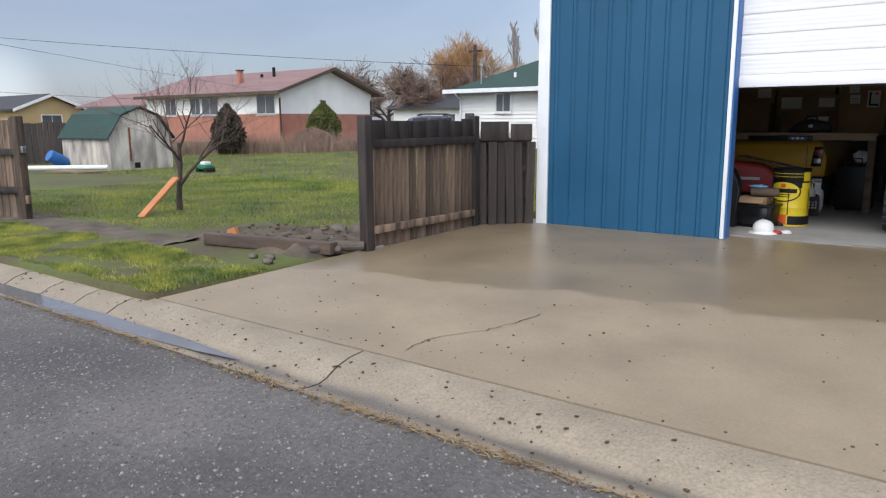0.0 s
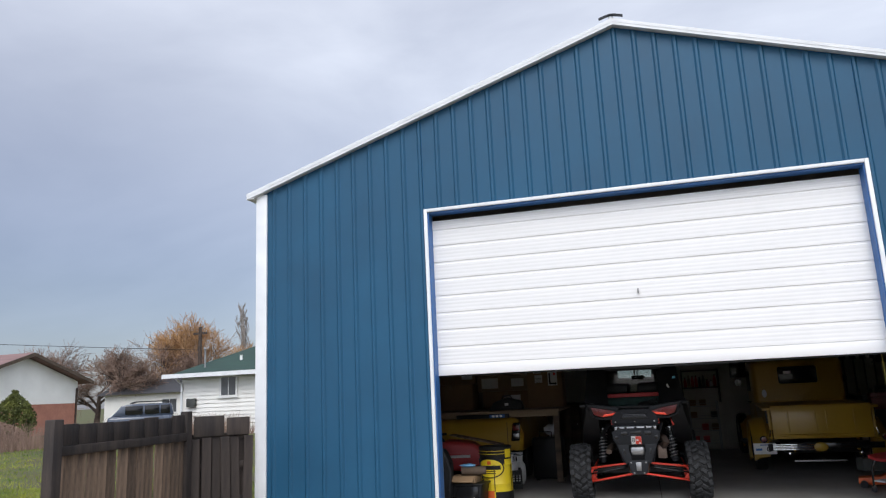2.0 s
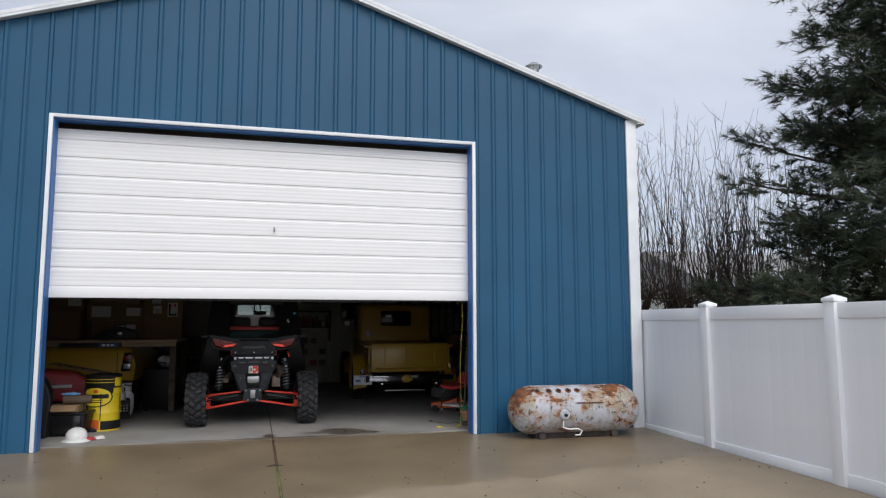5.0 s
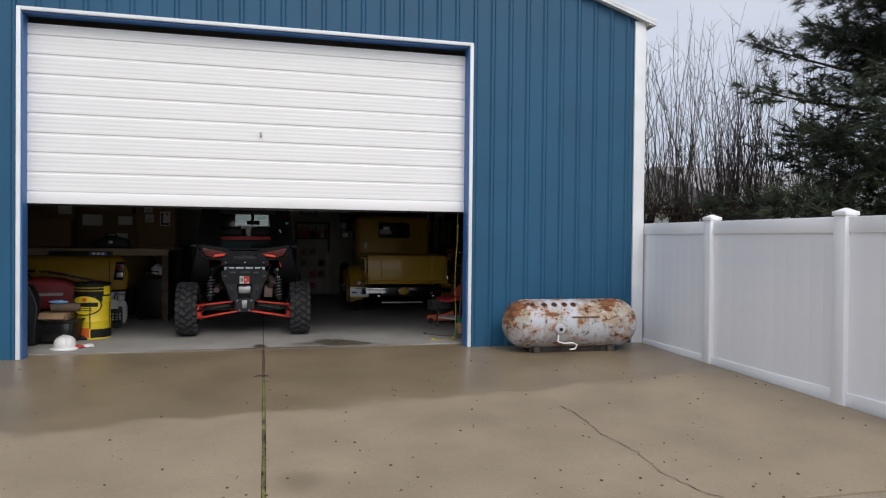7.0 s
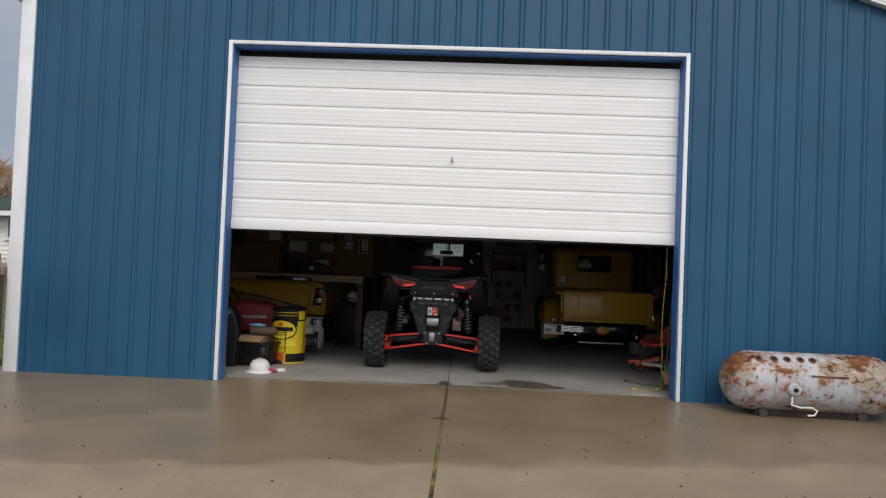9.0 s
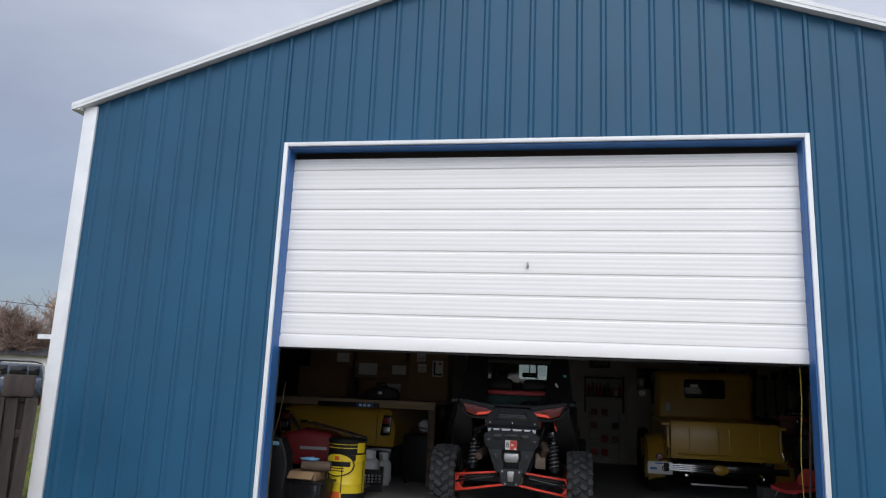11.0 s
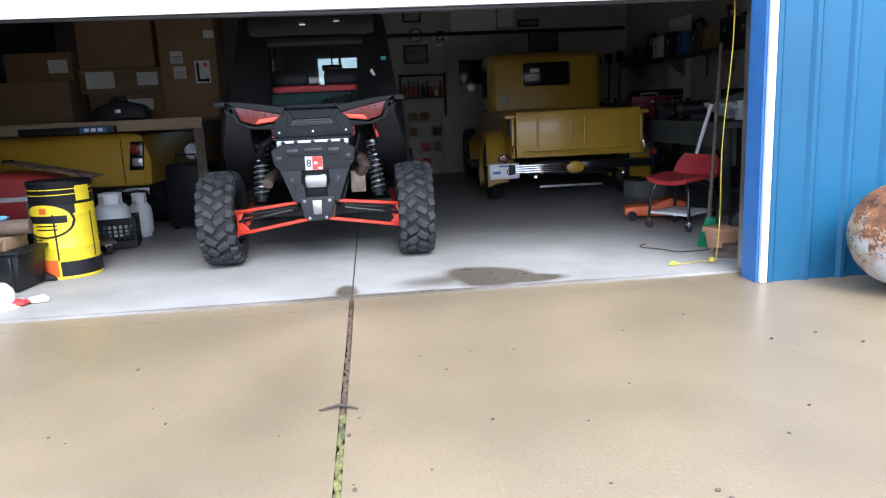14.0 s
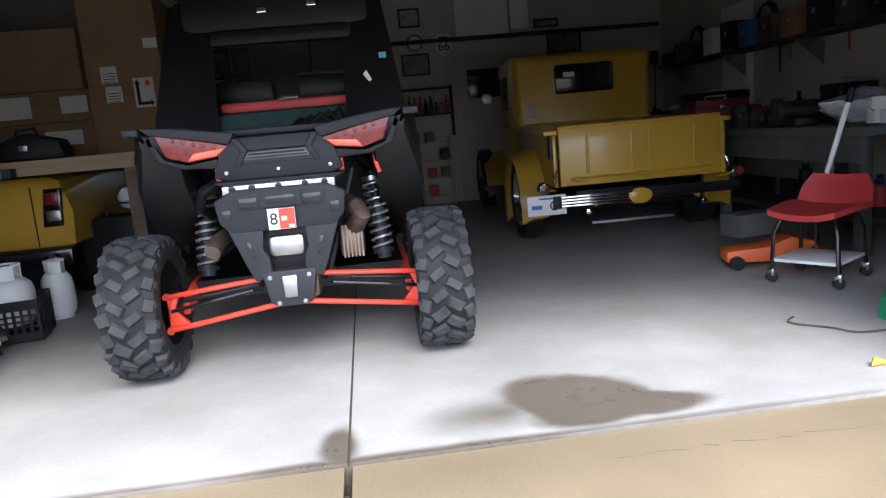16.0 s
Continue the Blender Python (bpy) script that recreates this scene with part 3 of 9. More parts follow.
def skew(x, y):
    """The middle joint wanders a little."""
    return 0.006 * noise.noise((y * 0.8, 0, 2)) * max(0.0, 1 - abs(x) / 1.2)


def slab(name, x0, x1, y0, y1, label):
    nx, ny = int((x1 - x0) / 0.2), int((y1 - y0) / 0.2)
    xs = [x0 + (x1 - x0) * i / nx for i in range(nx + 1)]
    ys = [y0 + (y1 - y0) * i / ny for i in range(ny + 1)]
    bm = bmesh.new()
    top = [[bm.verts.new((x + skew(x, y), y, drive_z(x, y))) for x in xs] for y in ys]
    for j in range(ny):
        for i in range(nx):
            bm.faces.new((top[j][i], top[j][i + 1], top[j + 1][i + 1], top[j + 1][i]))
    r = bmesh.ops.extrude_face_region(bm, geom=list(bm.faces))
    for v in r["geom"]:
        if isinstance(v, bmesh.types.BMVert):
            v.co.z -= 0.14
    return single(name, bm, M["drive"], label, "driveway", kind="structure", smooth=40)


slab_l = slab("driveway_slab", -5.5, 0.018, -5.03, 0.245, "damp tan concrete driveway with a hairline crack")
slab_r = slab("driveway_slab", 0.046, 4.80, -5.03, 0.245, "damp tan concrete driveway with a hairline crack")
# grit and moss in the joint
rng = random.Random(3)
for name, y0, y1, count, material, label in (("joint_dirt", -1.35, 0.05, 90, "soil_warm", "brown dirt packed into the driveway joint"), ("joint_moss", -5.0, -1.30, 240, "moss", "yellow-green moss filling the driveway joint")):
    bm = bmesh.new()
    for i in range(count):
        y = y0 + (y1 - y0) * (i + rng.random()) / count
        r = rng.uniform(0.008, 0.017)
        bmesh.ops.create_icosphere(bm, subdivisions=1, radius=r, matrix=Matrix.Translation((0.032 + skew(0.03, y) + rng.uniform(-0.008, 0.008), y, drive_z(0, y) - 0.010)) @ Matrix.Diagonal((1, 2.2, 0.8, 1)))
    single(name, bm, M[material], label, "moss" if material == "moss" else "dirt", kind="stuff", smooth=60)
bm = bmesh.new()
tube(bm, [(-0.06, -1.30, drive_z(0, -1.3) + 0.006), (0.02, -1.285, drive_z(0, -1.3) + 0.014), (0.09, -1.315, drive_z(0, -1.3) + 0.006)], [0.004, 0.007, 0.003], 6)
tube(bm, [(0.01, -1.29, drive_z(0, -1.3) + 0.012), (0.03, -1.24, drive_z(0, -1.3) + 0.006)], [0.005, 0.002], 6)
single("dead_twig", bm, M["bark"], "short dead twig lying across the driveway joint", "twig")


def crack(name, pts, width, parent, seed):
    """A dark, dirt-filled hairline crack."""
    r = random.Random(seed)
    path = []
    for (xa, ya), (xb, yb) in zip(pts, pts[1:]):
        n = max(2, int(math.hypot(xb - xa, yb - ya) / 0.05))
        path += [(xa + (xb - xa) * k / n + r.uniform(-0.012, 0.012), ya + (yb - ya) * k / n + r.uniform(-0.012, 0.012)) for k in range(n)]
    bm = bmesh.new()
    rows = []
    for i, (x, y) in enumerate(path):
        w = width * r.uniform(0.35, 1.0)
        rows.append((bm.verts.new((x - w, y - w * 0.4, drive_z(x, y) + 0.004)), bm.verts.new((x + w, y + w * 0.4, drive_z(x, y) + 0.004))))
    for a, b in zip(rows, rows[1:]):
        bm.faces.new((a[0], a[1], b[1], b[0]))
    return part(name, bm, M["soil"], parent, smooth=None)


crack("crack", [(-2.70, -3.75), (-2.73, -3.95), (-2.82, -4.29), (-2.95, -4.5), (-3.03, -4.64), (-3.02, -4.95)], 0.006, slab_l, 1)
crack("crack", [(-2.46, -3.65), (-2.34, -3.57)], 0.006, slab_l, 2)
crack("crack", [(2.42, -2.9), (2.43, -3.24), (2.37, -3.7), (2.42, -4.12), (2.36, -4.5), (2.42, -4.83), (2.5, -5.0)], 0.005, slab_r, 4)
crack("crack", [(-2.4, 0.05), (-1.6, 0.035), (-0.9, 0.03), (0.0, 0.045)], 0.005, slab_l, 6)
crack("crack", [(0.9, 0.06), (1.5, 0.05), (1.9, 0.045), (2.4, 0.03)], 0.003, slab_r, 7)
# grit scattered on the slabs
bm = bmesh.new()
for i in range(480):
    x, y = rng.uniform(-5.4, 4.7), -5.0 + 4.6 * rng.random() ** 1.6
    r = 0.003 + 0.008 * rng.random() ** 2
    bmesh.ops.create_icosphere(bm, subdivisions=1, radius=r, matrix=Matrix.Translation((x, y, drive_z(x, y) + r * 0.35)) @ Matrix.Diagonal((1, rng.uniform(0.6, 1.4), 0.6, 1)))
single("driveway_grit", bm, M["soil"], "small dark stones scattered on the driveway", "grit", kind="stuff", smooth=60)

bm = bmesh.new()
for i in range(520):
    x, u = rng.uniform(-7.5, 4.0), rng.random()
    y = -5.08 - 0.48 * u ** 0.7
    z = float(np.interp(-y, [5.04, 5.16, 5.27, 5.36, 5.42, 5.50, 5.59], [-0.115, -0.122, -0.15, -0.195, -0.212, -0.208, -0.195]))
    r = 0.003 + 0.009 * rng.random() ** 2.5
    bmesh.ops.create_icosphere(bm, subdivisions=1, radius=r, matrix=Matrix.Translation((x, y, z + r * 0.4)) @ Matrix.Rotation(rng.uniform(0, 3), 4, "Z") @ Matrix.Diagonal((1.5, 0.9, 0.6, 1)))
single("kerb_grit", bm, M["soil_warm"], "dark grit and leaf crumbs scattered over the kerb", "grit", kind="stuff", smooth=60)

# garage floor
floor = thing("floor", "pale concrete garage floor with a saw joint and an oil-dark damp stain", "floor")
tagged(floor, kind="structure")
part("floor_slab", B(-4.78, 0.027, 0.25, 8.25, -0.2, 0.0), M["floor"], floor, smooth=None)
part("floor_slab", B(0.037, 4.78, 0.25, 8.25, -0.2, 0.0), M["floor"], floor, smooth=None)
part("joint_bed", B(0.027, 0.037, 0.25, 8.25, -0.2, -0.015), M["soil"], floor, smooth=None)


# ---- the blue steel building ----
HALF, DOOR, HEAD = 4.80, 2.44, 3.64


def roof_z(x):
    return 5.703 - 0.3272 * abs(x)


def wall_piece(bm, x0, x1, z0, y0, y1):
    outline = [(x0, z0), (x1, z0), (x1, roof_z(x1))] + ([(0.0, roof_z(0))] if x0 < 0 < x1 else []) + [(x0, roof_z(x0))]
    return prism(bm, outline, "y", y0, y1)


wall_front = single("wall_front", wall_piece(wall_piece(wall_piece(bmesh.new(), -HALF, -DOOR, -0.12, 0.002, 0.14), -DOOR, DOOR, HEAD, 0.002, 0.14), DOOR, HALF, -0.12, 0.002, 0.14),
                    M["reveal_blue"], "blue ribbed steel gable front of a workshop", "wall", kind="structure", smooth=None)


def siding_panel(x0, x1):
    """One sheet of ribbed steel, cut to the gable and the door."""
    pitch, out = 0.2286, 0.020
    us = [x0]
    k = math.floor(x0 / pitch)
    while k * pitch < x1:
        for u, d in ((-0.034, 0), (-0.013, out), (0.013, out), (0.034, 0)):
            us.append((k * pitch + u, d))
        k += 1
    pts = [(x0, 0.0)] + sorted(p for p in us[1:] if x0 < p[0] < x1) + [(x1, 0.0)]
    for cut in (-DOOR - 0.05, DOOR + 0.05):
        if x0 < cut < x1:
            pts = sorted(pts + [(cut - 0.001, 0.0), (cut + 0.001, 0.0)])
    bm = bmesh.new()
    cols = []
    for x, d in pts:
        z0 = HEAD + 0.05 if abs(x) < DOOR + 0.05 else -0.02
        cols.append([bm.verts.new((x, -d, z)) for z in (z0, roof_z(x) - 0.01)])
    for a, b in zip(cols, cols[1:]):
        if abs(a[0].co.z - b[0].co.z) < 0.5:
            bm.faces.new((a[0], b[0], b[1], a[1]))
    return bm


edges = [-HALF + 0.02] + [round(-4.572 + 0.9144 * k + 0.045, 4) for k in range(1, 10)] + [HALF - 0.02]
for x0, x1 in zip(edges, edges[1:]):
    part("panel", siding_panel(x0 + 0.0005, x1 - 0.0005), M["steel_blue"], wall_front, smooth=20)
# screw heads in rows
screw = mesh_of("screw", L([(0.0, 0.003), (0.0045, 0.0025), (0.005, 0.0)], 6), M["steel_blue"])
for z in (0.06, 1.1, 2.25, 3.4):
    for k in range(-20, 21):
        x = k * 0.2286 + 0.05
        if DOOR + 0.06 < abs(x) < HALF - 0.15:
            piece("screw", screw, wall_front, pose(x, -0.001, z, 90))

trims = thing("trim", "white metal corner, rake and door trim", "trim")
tagged(trims, kind="structure")
for s in (-1, 1):
    part("corner_trim", bevelled(P([(s * 4.665, -0.034), (s * 4.82, -0.034), (s * 4.82, 0.10), (s * 4.80, 0.10), (s * 4.80, -0.001), (s * 4.665, -0.001)], "z", -0.03, roof_z(4.8) + 0.01), 0.004), M["trim_white"], trims)
    part("door_trim", bevelled(P([(s * 2.450, -0.030), (s * 2.492, -0.030), (s * 2.492, 0.0), (s * 2.450, 0.0)], "z", -0.015, 3.692), 0.004), M["trim_white"], trims)
    # reveal of the opening
    part("reveal", B(*sorted((s * 2.436, s * 2.44)), 0.0, 0.165, -0.02, HEAD), M["reveal_blue"], trims, smooth=None)
    part("rake_trim", P([(s * 4.93, roof_z(4.93) + 0.03), (s * 4.93, roof_z(4.93) + 0.072), (0.0, roof_z(0) + 0.072), (0.0, roof_z(0) + 0.03)], "y", -0.10, -0.085), M["trim_white"], trims, smooth=None)
    part("rake_lip", P([(s * 4.93, roof_z(4.93) - 0.005), (s * 4.93, roof_z(4.93) + 0.03), (0.0, roof_z(0) + 0.03), (0.0, roof_z(0) - 0.005)], "y", -0.096, -0.022), M["trim_white"], trims, smooth=None)
    part("eave_gutter", B(*sorted((s * 4.83, s * 4.93)), -0.084, 8.4, roof_z(4.93) - 0.0, roof_z(4.93) + 0.07), M["trim_white"], trims, smooth=None)
part("head_trim", bevelled(P([(-0.030, 3.652), (-0.030, 3.692), (0.0, 3.692), (0.0, 3.652)], "x", -2.4495, 2.4495), 0.004), M["trim_white"], trims)
part("head_reveal", B(-2.435, 2.435, 0.0, 0.165, 3.636, 3.642), M["reveal_blue"], trims, smooth=None)

roof = thing("roof", "white ribbed steel gable roof", "roof")
tagged(roof, kind="structure")
for s in (-1, 1):
    part("roof_slope", P([(0.0, roof_z(0) + 0.02), (s * 4.83, roof_z(4.83) + 0.02), (s * 4.83, roof_z(4.83) + 0.068), (0.0, roof_z(0) + 0.068)], "y", -0.08, 8.4), M["trim_white"], roof, smooth=None)
part("ridge_cap", P([(-0.2, roof_z(0.2) + 0.072), (0.0, roof_z(0) + 0.075), (0.2, roof_z(0.2) + 0.072), (0.2, roof_z(0.2) + 0.08), (0.0, roof_z(0) + 0.085), (-0.2, roof_z(0.2) + 0.08)], "y", -0.09, 8.4), M["trim_white"], roof, smooth=None)


def shell(name, bm, label, material, cat="wall"):
    return single(name, bm, material, label, cat, kind="structure", smooth=None)


# left wall gets the darkened colour as painted shade, right wall stays pale
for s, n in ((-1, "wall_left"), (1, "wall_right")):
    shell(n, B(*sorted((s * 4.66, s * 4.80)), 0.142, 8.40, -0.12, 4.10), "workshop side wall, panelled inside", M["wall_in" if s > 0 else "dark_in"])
    shell(n + "_steel", B(*sorted((s * 4.802, s * 4.815)), 0.102, 8.42, -0.12, 4.12), "blue steel side of the workshop", M["steel_blue"])
bm = bmesh.new()
WIN = (-0.62, 0.18, 1.52, 2.02)
for x0, x1, z0, z1 in ((-4.66, WIN[0], -0.1, 4.1), (WIN[1], 4.66, -0.1, 4.1), (WIN[0], WIN[1], -0.1, WIN[2]), (WIN[0], WIN[1], WIN[3], 4.1)):
    box(bm, x0, x1, 8.25, 8.38, z0, z1)
shell("wall_back", bm, "pale panelled back wall hung with pictures and shelves", M["wall_in"])
# ceiling out of view, in the same darkened colour
shell("ceiling", B(-4.66, 4.66, 0.145, 8.25, 3.95, 4.0), "plain workshop ceiling, darkened to dim the room", M["dark_in"], "ceiling")
w = thing("window_1", "small bright two-pane window in the back wall", "window")
tagged(w, kind="structure")
bm = bmesh.new()
for a in ((WIN[0], WIN[1], WIN[2], WIN[2] + 0.04), (WIN[0], WIN[1], WIN[3] - 0.04, WIN[3]), (WIN[0], WIN[0] + 0.04, WIN[2] + 0.04, WIN[3] - 0.04), (WIN[1] - 0.04, WIN[1], WIN[2] + 0.04, WIN[3] - 0.04), (-0.24, -0.20, WIN[2] + 0.04, WIN[3] - 0.04)):
    box(bm, a[0], a[1], 8.23, 8.33, a[2], a[3])
part("window_frame", bm, M["white"], w, smooth=None)
for x0, x1 in ((WIN[0] + 0.04, -0.24), (-0.20, WIN[1] - 0.04)):
    ob = part("pane", B(x0, x1, 8.28, 8.284, WIN[2] + 0.04, WIN[3] - 0.04), M["glass"], w, smooth=None)
    ob.visible_shadow = False

# overhead door, half raised
door = thing("door_1", "white ribbed steel overhead garage door, raised half way", "garage door")
tagged(door, kind="structure")


def slat_mesh(h):
    prof = [(0.0, 0.0), (0.0, 0.014), (-0.010, 0.022)]
    for k in range(4):
        a = 0.022 + (h - 0.034) * k / 4
        b = 0.022 + (h - 0.034) * (k + 1) / 4
        prof += [(-0.010, a + 0.004), (-0.0112, a + 0.012), (-0.0112, b - 0.012), (-0.010, b - 0.004)]
    prof += [(-0.010, h - 0.012), (0.0, h - 0.004), (0.0, h), (0.03, h), (0.03, 0.0)]
    return P([(y, z) for y, z in prof], "x", -2.455, 2.455)


slat = mesh_of("slat", slat_mesh(0.2105), M["door_white"], 25)
z = 1.757
while z < 3.4:
    piece("slat", slat, door, Matrix.Translation((0, 0.165, z)))
    z += 0.2105
part("bottom_rail", bevelled(B(-2.455, 2.455, 0.145, 0.20, 1.640, 1.7565), 0.004), M["door_white"], door)
piece("slat", slat, door, Matrix.Translation((0, 0.165, z)) @ Matrix.Diagonal((1, 1, 0.62, 1)))
bm = bmesh.new()
pts = [(-2.44 + 4.88 * k / 40, 0.17, 1.634 - 0.012 * math.exp(-((k - 22) / 9) ** 2)) for k in range(41)]
tube(bm, pts, 0.012, 8)
part("rubber_seal", bm, M["rubber"], door, "sagging black rubber seal")
part("pull_handle", bevelled(B(-0.022, -0.002, 0.118, 0.152, 2.458, 2.513), 0.004), M["steel"], door, "small steel lock handle")
for s in (-1, 1):
    part("track", B(*sorted((s * 2.46, s * 2.50)), 0.20, 0.26, 0.02, 3.9), M["steel"], door, smooth=None)


def lettering(name, body, size, material, parent, m, label=""):
    """Words in the built-in font, as a thin mesh in the xy plane."""
    cu = bpy.data.curves.new(name, "FONT")
    cu.body, cu.size, cu.align_x, cu.align_y, cu.extrude = body, size, "CENTER", "CENTER", 0.0015
    tmp = new("tmp_text", cu)
    me = bpy.data.meshes.new_from_object(tmp)
    bpy.data.objects.remove(tmp)
    me.materials.clear()
    me.materials.append(material)
    ob = new(name, me)
    ob.parent = parent
    ob.matrix_basis = m
    return tagged(ob, label) if label else ob


FACING = Euler((radians(90), 0, 0)).to_matrix().to_4x4()  # xy plane turned to face -y


def at(x, y, z):
    return Matrix.Translation((x, y, z))


# ---- side-by-side buggy ----
def knobbly_tyre(radius, width):
    """Carcass and raised lugs of an off-road tyre, round z."""
    h = width / 2
    prof = [(radius * 0.56, -h * 0.80), (radius * 0.62, -h * 0.95), (radius * 0.80, -h), (radius * 0.87, -h * 0.93), (radius * 0.91, -h * 0.7), (radius * 0.925, 0),
            (radius * 0.91, h * 0.7), (radius * 0.87, h * 0.93), (radius * 0.80, h), (radius * 0.62, h * 0.95), (radius * 0.56, h * 0.80), (radius * 0.56, -h * 0.80)]
    carcass = mesh_of("tyre", L(prof, 40), M["rubber"], 40)
    bm = bmesh.new()
    n = 21

    def lug(a, r, z, lx, ly, lz, turn, tip):
        g = bmesh.ops.create_cube(bm, size=1.0)
        for v in g["verts"]:
            s = 0.82 if v.co.x > 0 else 1.0
            v.co = Vector((v.co.x * lx, v.co.y * ly * s, v.co.z * lz * s))
        bmesh.ops.transform(bm, matrix=Matrix.Rotation(a, 4, "Z") @ at(r, 0, z) @ Matrix.Rotation(radians(turn), 4, "X") @ Matrix.Rotation(radians(tip), 4, "Y"), verts=g["verts"])

    for k in range(n):
        a, b = 2 * math.pi * k / n, 2 * math.pi * (k + 0.5) / n
        step = 2 * math.pi * radius / n
        lug(a, radius * 0.938, -h * 0.27, radius * 0.075, step * 0.44, h * 0.64, 34, 0)
        lug(b, radius * 0.938, h * 0.27, radius * 0.075, step * 0.44, h * 0.64, -34, 0)
        for s in (-1, 1):
            c = b if s < 0 else a
            lug(c, radius * 0.905, s * h * 0.76, radius * 0.085, step * 0.60, h * 0.40, 16 * s, -22 * s)
            lug(c, radius * 0.83, s * h * 0.975, radius * 0.10, step * 0.32, h * 0.07, 0, 0)
    return carcass, mesh_of("tread", bm, M["tyre"], 30)


def wheel_parts(parent, tyre, rim, m, tread=None):
    w = piece("wheel", rim, parent, m)
    piece("tyre", tyre, w)
    if tread:
        piece("tread", tread, w)
    return w


utv = thing("side_by_side_buggy", "black two-seat off-road buggy with red suspension arms, parked nose in", "buggy", at(-0.21, 1.47, 0))
tyre_me, tread_me = knobbly_tyre(0.358, 0.265)
rim_me = mesh_of("rim", L([(0.0, 0.02), (0.06, 0.05), (0.07, 0.02), (0.17, -0.02), (0.20, 0.09), (0.215, 0.10), (0.215, -0.12), (0.20, -0.12), (0.19, -0.03), (0.0, -0.03)], 28), M["black_gloss"], 35)
for x in (-0.715, 0.715):
    for y in (0.0, 2.28):
        wheel_parts(utv, tyre_me, rim_me, at(x, y, 0.355) @ Euler((0, radians(90 if x > 0 else -90), 0)).to_matrix().to_4x4(), tread_me)
# suspension links
for s in (-1, 1):
    part("upper_arm", tube(tube(bmesh.new(), [(s * 0.15, -0.12, 0.455), (s * 0.62, -0.02, 0.395)], 0.0125, 10), [(s * 0.62, -0.02, 0.395), (s * 0.63, 0.03, 0.39)], 0.018, 10), M["red_arm"], utv, "red tubular suspension arm")
    part("lower_arm", tube(tube(bmesh.new(), [(s * 0.065, -0.16, 0.335), (s * 0.62, -0.02, 0.228)], 0.013, 10), [(s * 0.62, -0.02, 0.225), (s * 0.63, 0.03, 0.22)], 0.019, 10), M["red_arm"], utv, "red tubular suspension arm")
    part("trailing_arm", bevelled(P([(0.10, 0.27), (0.10, 0.35), (0.35, 0.40), (1.15, 0.40), (1.15, 0.33), (0.35, 0.31)], "x", s * 0.545, s * 0.585), 0.012), M["red_arm"], utv, "red trailing arm")
    part("upright", bevelled(B(*sorted((s * 0.575, s * 0.63)), 0.0, 0.09, 0.22, 0.41), 0.012), M["black"], utv)
    part("drive_shaft", tube(tube(bmesh.new(), [(s * 0.12, 0.06, 0.40), (s * 0.6, 0.03, 0.355)], 0.013, 8), [(s * 0.17, 0.06, 0.397), (s * 0.27, 0.05, 0.386)], 0.034, 12), M["black"], utv)
    # coil-over shock
    top, low = Vector((s * 0.425, 0.27, 0.90)), Vector((s * 0.455, 0.20, 0.44))
    shock = part("shock_absorber", tube(tube(bmesh.new(), [low, low.lerp(top, 0.62)], 0.037, 12), [low.lerp(top, 0.5), top], 0.018, 10), M["charcoal"], utv)
    turns, pts = 9, []
    d = (top - low).normalized()
    u = d.orthogonal().normalized()
    v = d.cross(u)
    for k in range(turns * 14 + 1):
        a = 2 * math.pi * k / 14
        pts.append(low.lerp(top, 0.10 + 0.78 * k / (turns * 14)) + 0.052 * (math.cos(a) * u + math.sin(a) * v))
    part("coil_spring", tube(bmesh.new(), pts, 0.0072, 7), M["spring"], shock, "silver coil spring")
    part("spring_seat", tube(bmesh.new(), [low.lerp(top, 0.06), low.lerp(top, 0.11)], 0.055, 16), M["charcoal"], shock)
    part("spring_seat", tube(bmesh.new(), [low.lerp(top, 0.88), low.lerp(top, 0.93)], 0.055, 16), M["steel"], shock)
    part("frame_tube", tube(tube(bmesh.new(), [(s * 0.33, 0.10, 0.93), (s * 0.16, 0.0, 0.40)], 0.018, 8), [(s * 0.36, 0.2, 1.0), (s * 0.47, 0.35, 0.88)], 0.02, 8), M["black"], utv)
    part("tail_brace", B(*sorted((s * 0.275, s * 0.30)), -0.05, 0.0, 0.93, 1.02), M["red_arm"], utv, smooth=None)
    # rear fender flare: deep black plastic
    ring = []
    for y, zt, zb, xo in ((-0.10, 1.17, 1.10, 0.60), (0.02, 1.19, 0.86, 0.67), (0.30, 1.17, 0.62, 0.70), (0.62, 1.17, 0.58, 0.71), (0.9, 1.12, 0.45, 0.70)):
        ring.append([(s * 0.46, y, zb + 0.05), (s * xo, y, zb), (s * (xo + 0.01), y, zb + 0.05), (s * (xo - 0.01), y, zt - 0.04), (s * (xo - 0.05), y, zt), (s * 0.42, y, zt - 0.02)])
    part("rear_fender", loft(bmesh.new(), ring), M["black"], utv)
    part("fender_tip", bevelled(B(*sorted((s * 0.60, s * 0.675)), -0.13, 0.02, 1.165, 1.20), 0.01), M["charcoal"], utv)
    # tail lamp: faceted wedge with a bright lower bar
    lamp = part("tail_lamp", bevelled(P([(s * 0.54, 1.165), (s * 0.50, 1.06), (s * 0.40, 1.028), (s * 0.265, 1.045), (s * 0.215, 1.09), (s * 0.30, 1.115)], "y", -0.105, -0.02), 0.006), M["red_lens"], utv, "red faceted tail lamp")
    part("lamp_bar", bevelled(P([(s * 0.40, 1.036), (s * 0.275, 1.050), (s * 0.235, 1.080), (s * 0.375, 1.068)], "y", -0.112, -0.10), 0.003), M["lamp_red"], lamp, "lit lower bar of the tail lamp")
